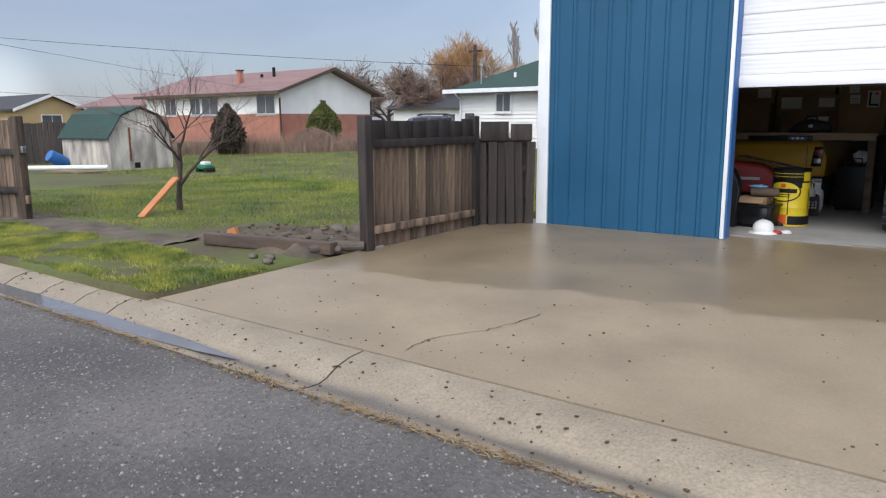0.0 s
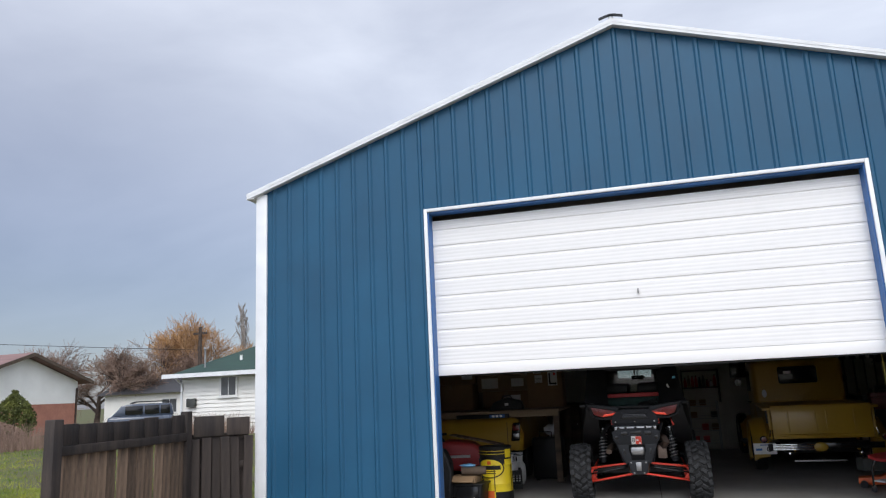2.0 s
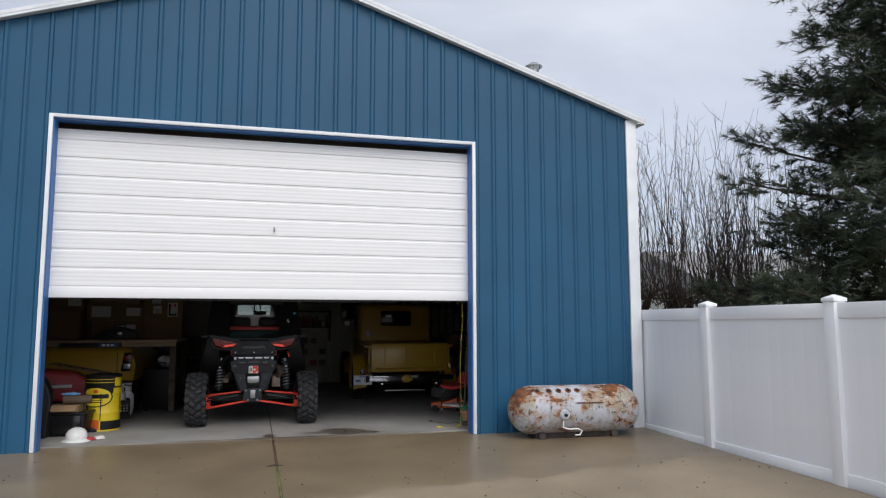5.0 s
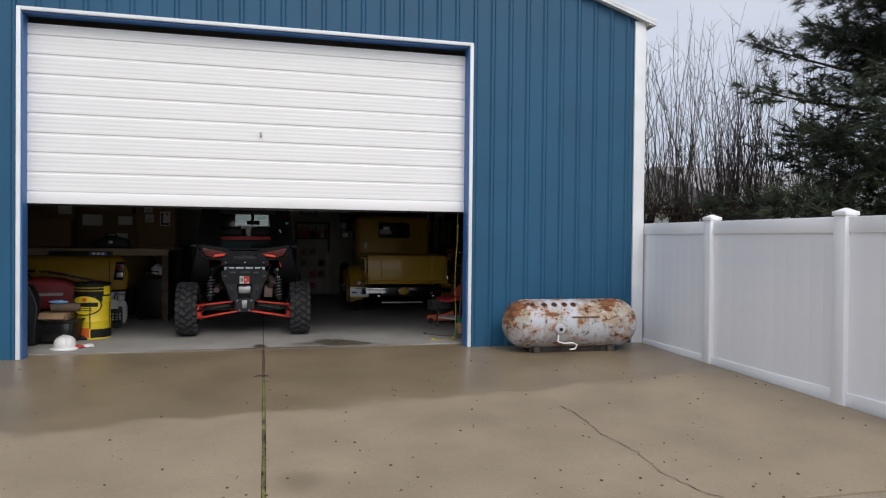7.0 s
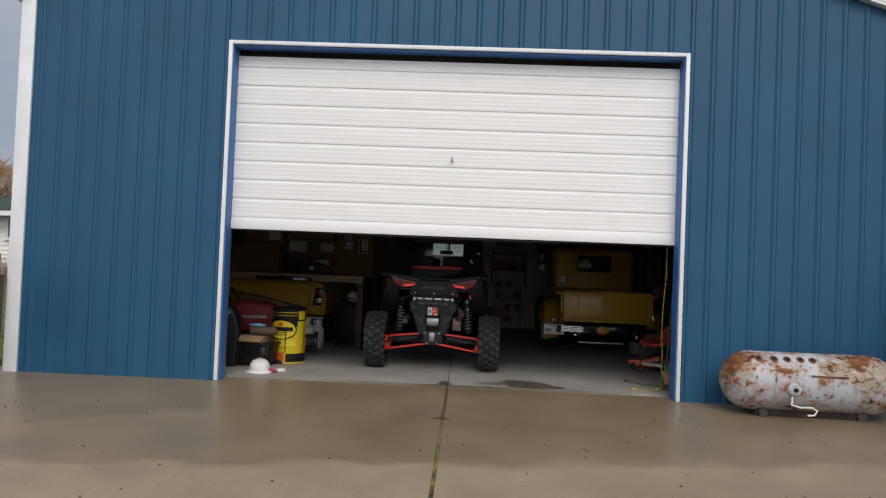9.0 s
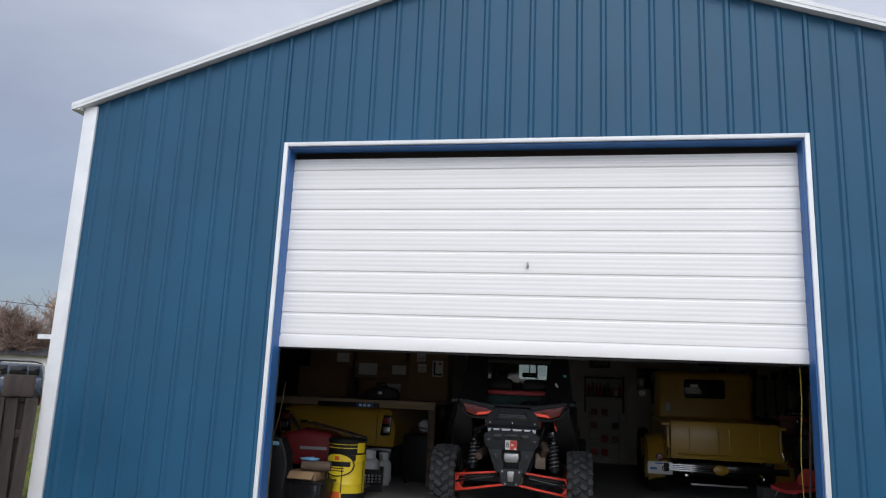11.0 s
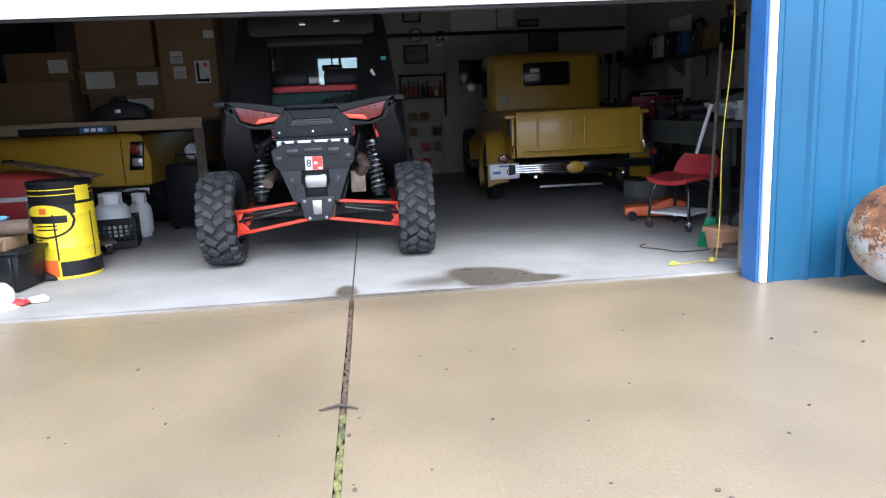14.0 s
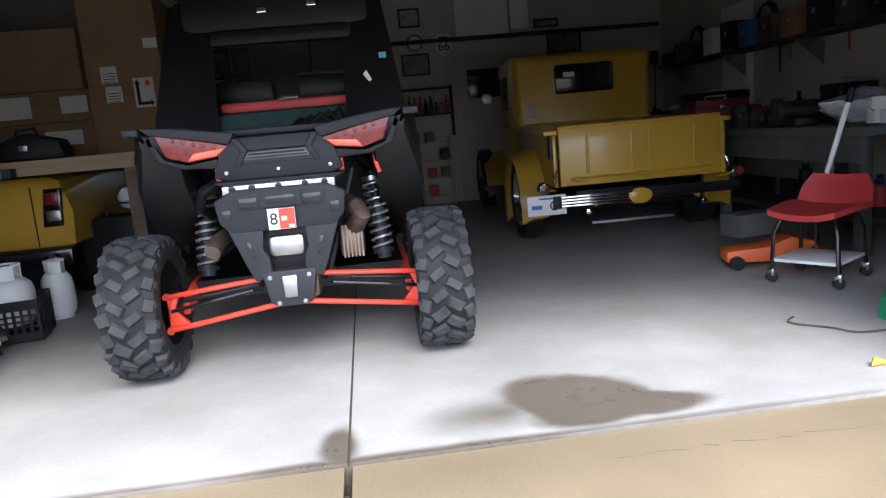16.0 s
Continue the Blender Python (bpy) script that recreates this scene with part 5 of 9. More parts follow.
part("bumper_clamp", bevelled(B(-0.74, -0.68, -0.215, -0.175, 0.325, 0.42), 0.008), M["black"], bump)
part("bumper_badge", L([(0, 0.015), (0.05, 0.012), (0.07, 0)], 20, at(-0.08, -0.20, 0.37) @ Matrix.Rotation(radians(90), 4, "X") @ Matrix.Diagonal((1.35, 0.85, 1, 1))), Y, bump, "round yellow bumper badge")
for x in (-0.47, 0.42):
    part("bumper_bolt", L([(0, 0.02), (0.022, 0.012), (0.024, 0)], 10, at(x, -0.19, 0.285) @ Matrix.Rotation(radians(90), 4, "X")), M["chrome"], bump)
lp = part("licence_plate", bevelled(B(-0.93, -0.635, -0.16, -0.152, 0.265, 0.415), 0.003), M["paper"], truck, "white licence plate")
lettering("plate_letter", "C", 0.10, M["black"], lp, at(-0.73, -0.162, 0.33) @ FACING)
part("plate_mark", B(-0.90, -0.82, -0.163, -0.1605, 0.315, 0.345), M["blue_plastic"], lp, smooth=None)
part("plate_mark", B(-0.84, -0.68, -0.163, -0.1605, 0.385, 0.398), M["blue_plastic"], lp, smooth=None)
bump.location.z = 0.035
lp.location.z = 0.05
part("plate_bracket", T([(-0.78, -0.15, 0.34), (-0.72, 0.0, 0.40), (-0.66, 0.08, 0.45)], 0.012, 6), M["black"], truck)

# ---- workshop contents, near the door ----
# oil drum
drum = thing("oil_drum", "yellow and black steel oil drum with an oval badge", "drum", pose(-2.08, 1.52, 0, 0, 0, 2) @ Matrix.Scale(1.07, 4))
part("barrel", L([(0.0, 0.0), (0.20, 0.0), (0.205, 0.012), (0.20, 0.03), (0.198, 0.20), (0.203, 0.21), (0.198, 0.22), (0.198, 0.42), (0.203, 0.43), (0.198, 0.44), (0.196, 0.50)], 40), M["yellow"], drum)
part("top_band", L([(0.197, 0.50), (0.199, 0.505), (0.199, 0.62), (0.205, 0.63), (0.208, 0.645), (0.202, 0.655), (0.19, 0.645), (0.0, 0.64)], 40), M["black"], drum, "black drum top")


def curved_patch(r, a0, a1, z0, z1, n=10, shape=None):
    """A thin patch on the drum's side; angles in degrees from the side that faces -y."""
    bm = bmesh.new()
    rows = []
    for k in range(n + 1):
        a = radians(a0 + (a1 - a0) * k / n - 90)
        lo, hi = (z0, z1) if shape is None else shape(k / n)
        rows.append([bm.verts.new((r * math.cos(a), r * math.sin(a), z)) for z in (lo, hi)])
    for p, q in zip(rows, rows[1:]):
        bm.faces.new((p[0], q[0], q[1], p[1]))
    return bm


def oval(z, h):
    return lambda u: (z - h * math.sqrt(max(0.002, 1 - (2 * u - 1) ** 2)), z + h * math.sqrt(max(0.002, 1 - (2 * u - 1) ** 2)))


part("shoulder_field", curved_patch(0.2005, -100, 42, 0.44, 0.50), M["black"], drum)
part("badge_rim", curved_patch(0.2042, -72, 40, 0, 0, 28, oval(0.40, 0.118)), M["black"], drum)
part("badge", curved_patch(0.2054, -67, 35, 0, 0, 28, oval(0.40, 0.106)), M["yellow"], drum, "oval badge")
part("badge_bar", curved_patch(0.2064, -58, 26, 0.383, 0.432), M["black"], drum)
part("badge_emblem", curved_patch(0.2064, -22, -8, 0.445, 0.485, 4), M["orange"], drum)
for z in (0.360, 0.335):
    part("badge_line", curved_patch(0.2064, -34, 8, z, z + 0.010), M["black"], drum)
part("red_foot", curved_patch(0.2062, -70, 0, 0.02, 0.135), M["orange"], drum)
part("black_foot", curved_patch(0.2062, 4, 110, 0.02, 0.12), M["black"], drum)
for a in (-72, 1, 70):
    part("stripe", curved_patch(0.2060, a, a + 3, 0.13, 0.44, 2), M["black"], drum)
for z in (0.565, 0.60):
    part("stripe", curved_patch(0.2015, -110, 110, z, z + 0.006, 20), M["yellow"], drum)
part("yellow_field", curved_patch(0.2012, 46, 78, 0.52, 0.62, 6), M["yellow"], drum)
for z in (0.29, 0.27, 0.25):
    part("small_print", curved_patch(0.2058, -52, -24, z, z + 0.006), M["black"], drum)

hat = thing("hard_hat", "white full-brim hard hat lying on the concrete", "hard hat", pose(-2.17, 0.60, 0.004, 4, -3, 20))
part("shell", L([(0.115, 0.025), (0.118, 0.05), (0.110, 0.09), (0.085, 0.125), (0.045, 0.145), (0.0, 0.15)], 28), M["white"], hat)
part("brim", L([(0.115, 0.025), (0.16, 0.004), (0.165, 0.0), (0.16, 0.001), (0.112, 0.02)], 28), M["white"], hat)
part("crown_ridge", T([(0, -0.118, 0.06), (0, -0.10, 0.11), (0, -0.05, 0.147), (0, 0.05, 0.147), (0, 0.10, 0.11), (0, 0.118, 0.06)], 0.008, 8), M["white"], hat)


def crumple(name, label, cat, m, size, material, seed, subdiv=3, sharp=60):
    """A crumpled soft lump."""
    bm = bmesh.new()
    bmesh.ops.create_icosphere(bm, subdivisions=subdiv, radius=1.0)
    for v in bm.verts:
        d = 1 + 0.35 * noise.noise(v.co * 1.7 + Vector((seed, 0, 0))) + 0.14 * noise.noise(v.co * 5 + Vector((0, seed, 0)))
        v.co = Vector((v.co.x * size[0] * d, v.co.y * size[1] * d, max(0.0, (v.co.z + 0.85) * size[2] * d * 0.6)))
    return single(name, bm, material, label, cat, m, smooth=sharp)


crumple("rag", "crumpled white and red shop rag on the floor", "rag", at(-1.95, 0.66, 0), (0.07, 0.05, 0.035), M["paper"], 3)
crumple("red_glove", "crumpled red work glove on the floor", "glove", at(-2.03, 0.60, 0), (0.055, 0.045, 0.035), M["red"], 5)
bin1 = thing("storage_tote", "black plastic storage tote with a sagging bag liner", "tote", pose(-2.38, 1.12, 0, 0, 0, -6))
part("tub", bevelled(P([(-0.20, 0.0), (0.20, 0.0), (0.235, 0.27), (-0.235, 0.27)], "y", -0.15, 0.18), 0.02), M["black"], bin1)
part("rim", bevelled(B(-0.25, 0.25, -0.17, 0.20, 0.255, 0.28), 0.01), M["black"], bin1)
part("liner", B(-0.19, 0.19, -0.175, -0.155, 0.04, 0.25, bevel=0.008), M["black_gloss"], bin1)
cb = thing("cardboard_box", "small open cardboard box with a flap hanging out", "box", pose(-2.40, 1.10, 0.282, 0, 0, -6))
part("box_body", bevelled(B(-0.18, 0.16, -0.10, 0.16, 0.0, 0.085), 0.004), M["card"], cb)
part("flap", bevelled(B(-0.16, 0.15, -0.10, 0.0, 0.0, 0.004, m=at(0, -0.10, 0.085) @ Matrix.Rotation(radians(40), 4, "X")), 0.001), M["card"], cb)
bm = bmesh.new()
tube(bm, [(-0.15, 0, 0), (-0.05, 0.01, 0.005), (0.05, -0.01, 0), (0.17, 0.0, 0.003)], [0.05, 0.058, 0.055, 0.052], 14)
single("rolled_mat", bm, M["timber"], "rolled brown shaggy mat lying on the box", "mat", pose(-2.30, 1.10, 0.425, 0, 0, 4))
crumple("blue_glove", "crumpled light blue nitrile gloves", "glove", at(-2.36, 1.10, 0.475), (0.10, 0.05, 0.035), mat("light_blue_glove", (0.15, 0.36, 0.62), rough=0.5), 11)
gb = thing("golf_bag_case", "tall black soft equipment bag leaning at the door jamb", "bag", pose(-2.72, 0.95, 0, -4, 3, 0))
part("bag_body", bevelled(P([(-0.17, 0.0), (0.17, 0.0), (0.14, 0.55), (0.05, 0.72), (-0.13, 0.74)], "y", -0.10, 0.12), 0.04), M["black"], gb)
part("bag_strap", T([(0.10, -0.11, 0.60), (0.16, -0.13, 0.45), (0.15, -0.12, 0.2)], 0.012, 8), M["charcoal"], gb)
part("blue_tag", bevelled(B(-0.06, 0.04, -0.118, -0.105, 0.63, 0.67), 0.01), mat("pale_blue_tag", (0.25, 0.5, 0.7), rough=0.4), gb)
part("stick", T([(-0.10, 0.0, 0.6), (-0.03, -0.05, 0.95), (-0.02, -0.05, 1.3)], 0.008, 8), M["timber"], gb)
for (x, y, z) in ((-2.18, 1.32, 0), (-2.62, 1.35, 0)):
    st = thing("shovel", "long steel-handled shovel leaning on the tote", "shovel", at(x, y, z))
    part("handle", T([(0.0, 0.0, 0.02), (-0.10, 0.10, 0.55)], 0.011, 8), M["charcoal"], st)
    part("blade", bevelled(P([(-0.05, 0.0), (0.09, 0.0), (0.08, 0.03), (0.02, 0.06), (-0.04, 0.05)], "y", -0.05, 0.03), 0.008), M["black"], st)


# propane cylinders
def propane(name, m, r, h, label):
    p = thing(name, label, "gas cylinder", m, group="propane cylinders")
    part("cylinder", L([(0, 0.02), (r * 0.7, 0.02), (r * 0.9, 0.04), (r, 0.09), (r, h - 0.10), (r * 0.93, h - 0.05), (r * 0.7, h - 0.015), (r * 0.3, h), (0, h)], 32), M["white"], p)
    part("foot_ring", L([(r * 0.75, 0.0), (r * 0.78, 0.0), (r * 0.78, 0.04), (r * 0.75, 0.04), (r * 0.75, 0.0)], 28), M["white"], p)
    for a0 in (0.3, 2.4, 4.5):
        bm = bmesh.new()
        pts = [(r * 0.62 * math.cos(a0 + 0.25 * k), r * 0.62 * math.sin(a0 + 0.25 * k)) for k in range(6)]
        for (xa, ya), (xb, yb) in zip(pts, pts[1:]):
            vs = [bm.verts.new(q) for q in ((xa, ya, h - 0.02), (xb, yb, h - 0.02), (xb, yb, h + 0.075), (xa, ya, h + 0.075), (xa * 0.95, ya * 0.95, h - 0.02), (xb * 0.95, yb * 0.95, h - 0.02), (xb * 0.95, yb * 0.95, h + 0.075), (xa * 0.95, ya * 0.95, h + 0.075))]
            for f in ((0, 1, 2, 3), (4, 7, 6, 5), (3, 2, 6, 7), (0, 4, 5, 1), (0, 3, 7, 4), (1, 5, 6, 2)):
                bm.faces.new([vs[i] for i in f])
        part("collar_section", bm, M["white"], p, smooth=None)
    part("collar_ring", T([(r * 0.60 * math.cos(a), r * 0.60 * math.sin(a), h + 0.075) for a in (2 * math.pi * k / 24 for k in range(25))], 0.008, 6), M["white"], p)
    v = part("valve", T([(0, 0, h - 0.01), (0, 0, h + 0.06)], 0.018, 10), M["steel"], p)
    part("valve_knob", T([(0.0, 0, h + 0.06), (0.0, 0, h + 0.075)], 0.026, 12), M["black"], v)
    return p


propane("propane_cylinder", at(-2.13, 2.62, 0.10), 0.155, 0.30, "white propane cylinder standing in a black crate")
propane("propane_cylinder", at(-2.05, 3.14, 0.0), 0.105, 0.335, "small white propane cylinder on the floor")
cr = thing("milk_crate", "black plastic crate with a lattice side", "crate", pose(-2.12, 2.62, 0.01, 0, 0, 12))
bm = bmesh.new()
for x0, x1, y0, y1 in ((-0.19, 0.19, -0.19, -0.18), (-0.19, 0.19, 0.18, 0.19), (-0.19, -0.18, -0.18, 0.18), (0.18, 0.19, -0.18, 0.18)):
    box(bm, x0, x1, y0, y1, 0.0, 0.06)
    box(bm, x0, x1, y0, y1, 0.20, 0.26)
for k in range(9):
    x = -0.18 + 0.045 * k
    box(bm, x - 0.008, x + 0.008, -0.19, -0.18, 0.06, 0.20)
    box(bm, 0.18, 0.19, x - 0.008, x + 0.008, 0.06, 0.20)
    box(bm, -0.19, -0.18, x - 0.008, x + 0.008, 0.06, 0.20)
for z in (0.09, 0.125, 0.16):
    box(bm, -0.19, 0.19, -0.189, -0.181, z, z + 0.01)
    box(bm, 0.181, 0.189, -0.18, 0.18, z, z + 0.01)
box(bm, -0.18, 0.18, -0.18, 0.18, 0.0, 0.02)
part("crate_body", bm, M["black"], cr, smooth=None)
dl = thing("furniture_dolly", "worn wooden dolly on small black casters", "dolly", pose(-2.30, 2.22, 0, 0, 0, 30))
part("deck", bevelled(B(-0.28, 0.28, -0.16, 0.16, 0.09, 0.12), 0.006), M["timber"], dl)
for x in (-0.22, 0.22):
    for y in (-0.11, 0.11):
        part("caster", T([(x - 0.02, y, 0.04), (x + 0.02, y, 0.04)], 0.04, 14), M["black"], dl)
        part("caster_fork", B(x - 0.025, x + 0.025, y - 0.012, y + 0.012, 0.06, 0.09), M["steel"], dl, smooth=None)

# red riding mower behind the drum
mw = thing("riding_mower", "red riding lawn mower with a black seat", "mower", pose(-3.0, 2.9, 0, 0, 0, 10))
part("hood", bevelled(P([(-0.35, 0.25), (0.45, 0.25), (0.50, 0.50), (0.30, 0.66), (-0.10, 0.70), (-0.38, 0.62)], "y", -0.30, 0.30), 0.06, 3), M["red"], mw)
part("grille", bevelled(B(-0.10, 0.25, -0.312, -0.298, 0.45, 0.49), 0.003), M["paper"], mw)
part("deck", bevelled(B(-0.55, 0.6, -0.42, 0.42, 0.12, 0.22), 0.03), M["black"], mw)
part("seat", bevelled(P([(-0.75, 0.45), (-0.40, 0.45), (-0.42, 0.55), (-0.66, 0.58), (-0.72, 0.85), (-0.80, 0.85)], "y", -0.22, 0.22), 0.03), M["black"], mw)
for x, r in ((-0.6, 0.24), (0.42, 0.17)):
    for y in (-0.38, 0.38):
        part("wheel", T([(x, y - 0.07, r), (x, y + 0.07, r)], r, 24), M["rubber"], mw)
part("steering_column", T([(-0.15, 0, 0.65), (-0.32, 0, 0.88)], 0.02, 8), M["black"], mw)
bd = single("loose_board", B(-0.45, 0.45, -0.09, 0.09, 0.0, 0.018, bevel=0.003), M["wood_grey"], "grey weathered board lying across the mower", "board", pose(-2.62, 2.75, 0.70, 0, 9, -20))

# yellow car tail under the bench
car = thing("yellow_car", "yellow compact car seen from its rear corner", "car", at(-2.86, 3.45, 0))
rings = []
for y, w, zt in ((0.0, 0.78, 0.93), (0.05, 0.84, 0.985), (0.5, 0.86, 1.0), (1.6, 0.86, 0.98), (3.4, 0.84, 0.92), (3.8, 0.76, 0.80)):
    rings.append([(-w, y, 0.47), (-w - 0.02, y, 0.72), (-w + 0.05, y, zt - 0.03), (-w + 0.12, y, zt), (w - 0.12, y, zt), (w - 0.05, y, zt - 0.03), (w + 0.02, y, 0.72), (w, y, 0.47)])
part("body", bevelled(loft(bmesh.new(), rings), 0.01, 1, 60), Y, car)
part("bumper", bevelled(B(-0.85, 0.85, -0.06, 0.10, 0.33, 0.47), 0.03), M["black_gloss"], car)
part("underside", B(-0.75, 0.75, 0.1, 3.7, 0.2, 0.47), M["black"], car, smooth=None)
for s in (-1, 1):
    tl = part("tail_lamp", bevelled(P([(s * 0.66, 0.62), (s * 0.80, 0.62), (s * 0.82, 0.90), (s * 0.70, 0.90)], "y", -0.025, 0.03), 0.012), M["black_gloss"], car)
    part("lens", bevelled(B(*sorted((s * 0.70, s * 0.80)), -0.034, -0.02, 0.78, 0.87), 0.008), M["red_lens"], tl)
    part("reversing_lens", bevelled(B(*sorted((s * 0.70, s * 0.80)), -0.034, -0.02, 0.66, 0.74), 0.008), M["steel"], tl)
    for y in (0.7, 3.1):
        part("wheel", T([(s * 0.62, y, 0.31), (s * 0.84, y, 0.31)], 0.31, 28), M["rubber"], car)
part("chrome_cap", L([(0, 0.05), (0.03, 0.045), (0.035, 0)], 14, at(0.72, -0.06, 0.40) @ Matrix.Rotation(radians(90), 4, "X")), M["chrome"], car)
part("gate_seam", B(0.60, 0.608, -0.006, 0.02, 0.48, 0.92), M["black"], car, smooth=None)
part("gate_handle", bevelled(B(-0.52, -0.42, -0.03, 0.01, 0.74, 0.78), 0.008), M["black"], car)

# bench over the car, with cartons
bench = thing("plywood_bench", "raw plywood bench top on timber posts, spanning the car", "workbench", at(-0.05, 0, 0.02))
part("bench_top", bevelled(B(-4.6, -1.30, 3.02, 4.9, 1.05, 1.09), 0.004), M["ply"], bench)
part("apron", B(-4.6, -1.32, 3.04, 3.08, 0.99, 1.05), M["ply"], bench, smooth=None)
for x, y in ((-1.36, 3.08), (-1.36, 4.8), (-4.5, 3.08), (-4.5, 4.8)):
    part("post", bevelled(B(x - 0.045, x + 0.045, y - 0.0, y + 0.09, 0.0, 1.05), 0.004), M["timber"], bench)
lb = thing("level_box", "long dark box with a blue label and three white marks", "box", at(-2.55, 3.0, 1.005))
part("carton", bevelled(B(-0.42, 0.42, -0.05, 0.03, 0.0, 0.062), 0.003), M["black"], lb)
part("blue_label", B(0.12, 0.36, -0.054, -0.0505, 0.006, 0.056), mat("label_blue", (0.03, 0.10, 0.28), rough=0.5), lb, smooth=None)
for k in range(3):
    part("label_mark", B(0.16 + 0.06 * k, 0.20 + 0.06 * k, -0.057, -0.0545, 0.016, 0.046), M["paper"], lb, smooth=None)


def carton(m, w, d, h, label, papers=(), material=None):
    c = thing("carton", label, "box", m, group="cartons on the bench")
    part("carton_body", bevelled(B(-w / 2, w / 2, 0, d, 0, h), 0.006), material or M["card"], c)
    part("tape", B(-0.03, 0.03, -0.002, d + 0.002, h - 0.08, h + 0.002), M["ply"], c, smooth=None)
    for x, z, pw, ph in papers:
        part("paper_label", B(x - pw / 2, x + pw / 2, -0.005, -0.002, z - ph / 2, z + ph / 2), M["paper"], c, smooth=None)
    return c


big = carton(at(-1.695, 4.2, 1.11), 0.60, 0.5, 1.25, "tall brown cardboard carton with white labels", [(0.14, 0.48, 0.16, 0.24), (-0.12, 0.64, 0.13, 0.13), (-0.10, 0.48, 0.13, 0.13), (0.24, 0.87, 0.11, 0.08)])
part("arrow_shaft", B(0.08, 0.105, -0.008, -0.0055, 0.31, 0.49), M["black"], big, smooth=None).location.z = 0.08
part("arrow_foot", B(0.08, 0.20, -0.008, -0.0055, 0.30, 0.325), M["black"], big, smooth=None).location.z = 0.08
part("arrow_head", P([(0.07, 0.47), (0.115, 0.47), (0.0925, 0.51)], "y", -0.008, -0.0055), M["black"], big, smooth=None).location.z = 0.08
part("arrow_head", P([(0.185, 0.285), (0.185, 0.34), (0.21, 0.3125)], "y", -0.008, -0.0055), M["black"], big, smooth=None).location.z = 0.08
part("red_mark", L([(0, 0.001), (0.022, 0.001), (0.023, 0)], 10, at(0.175, -0.0055, 0.475) @ Matrix.Rotation(radians(90), 4, "X")), M["red_arm"], big).location.z = 0.08
for k in range(4):
    part("print_line", B(-0.17, -0.07, -0.008, -0.0055, 0.50 + 0.022 * k, 0.506 + 0.022 * k), M["grey_paint"], big, smooth=None).location.z = 0.08
    part("print_line", B(-0.15, -0.05, -0.008, -0.0055, 0.34 + 0.022 * k, 0.346 + 0.022 * k), M["grey_paint"], big, smooth=None).location.z = 0.08
carton(at(-2.40, 4.35, 1.110), 0.85, 0.45, 0.30, "low brown carton under a dark case", [(0.1, 0.17, 0.3, 0.12)])
carton(at(-2.45, 4.4, 1.415), 0.95, 0.4, 0.26, "wide pale carton with printed panels", [(0.25, 0.14, 0.22, 0.14), (-0.25, 0.14, 0.3, 0.18)], M["ply"])
carton(at(-3.4, 4.3, 1.110), 0.8, 0.5, 0.45, "brown carton on the bench")
carton(at(-3.3, 4.35, 1.565), 0.7, 0.4, 0.3, "brown carton stacked on another", [(0.2, 0.15, 0.2, 0.14)])
carton(at(-2.5, 4.4, 1.680), 0.8, 0.4, 0.5, "large brown carton near the top of the stack")
tc = thing("tool_case", "black plastic tool case with a handle", "case", pose(-2.25, 3.55, 1.112, 0, 0, 5))
part("case_body", bevelled(P([(-0.30, 0.0), (0.28, 0.0), (0.24, 0.14), (0.0, 0.20), (-0.22, 0.12)], "y", -0.12, 0.14), 0.025), M["black"], tc)
part("case_handle", T([(-0.08, -0.02, 0.17), (-0.06, -0.02, 0.22), (0.06, -0.02, 0.23), (0.08, -0.02, 0.18)], 0.012, 8), M["charcoal"], tc)
part("latch", bevelled(B(-0.03, 0.03, -0.13, -0.115, 0.07, 0.11), 0.004), M["steel"], tc)
tb = thing("rolling_suitcase", "black case standing under the bench", "case", pose(-1.62, 3.55, 0, 0, 0, -8))
part("case_body", bevelled(B(-0.24, 0.24, -0.15, 0.15, 0.03, 0.66), 0.04), M["black"], tb)
part("case_handle", T([(-0.1, -0.14, 0.66), (-0.1, -0.14, 0.75), (0.1, -0.14, 0.75), (0.1, -0.14, 0.66)], 0.01, 8), M["charcoal"], tb)
for x in (-0.18, 0.18):
    part("roller", T([(x - 0.02, -0.1, 0.03), (x + 0.02, -0.1, 0.03)], 0.03, 12), M["rubber"], tb)
crumple("clear_bag", "crumpled clear plastic packing under the bench", "bag", at(-1.55, 3.5, 0.70), (0.12, 0.10, 0.14), M["plastic_bag"], 21)

# ---- right of the buggy ----
st = thing("creeper_stool", "red moulded mechanic's stool on four casters with a grey tray", "stool", pose(2.807, 1.854, 0, 0, 0, -57))
for sx in (-1, 1):
    for sy in (-1, 1):
        lg = part("leg", T([(sx * 0.10, sy * 0.10, 0.40), (sx * 0.155, sy * 0.155, 0.37), (sx * 0.18, sy * 0.18, 0.30), (sx * 0.19, sy * 0.19, 0.08)], 0.0125, 10), M["black_gloss"], st)
        part("caster_wheel", T([(sx * 0.19 - 0.012, sy * 0.19 + 0.012, 0.032), (sx * 0.19 + 0.012, sy * 0.19 - 0.012, 0.032)], 0.031, 14), M["charcoal"], lg)
        part("caster_fork", bevelled(B(sx * 0.19 - 0.02, sx * 0.19 + 0.02, sy * 0.19 - 0.018, sy * 0.19 + 0.018, 0.04, 0.085), 0.004), M["chrome"], lg)
part("tray", bevelled(B(-0.19, 0.19, -0.19, 0.19, 0.125, 0.145), 0.006), M["white"], st, "pale grey parts tray")
rings = []
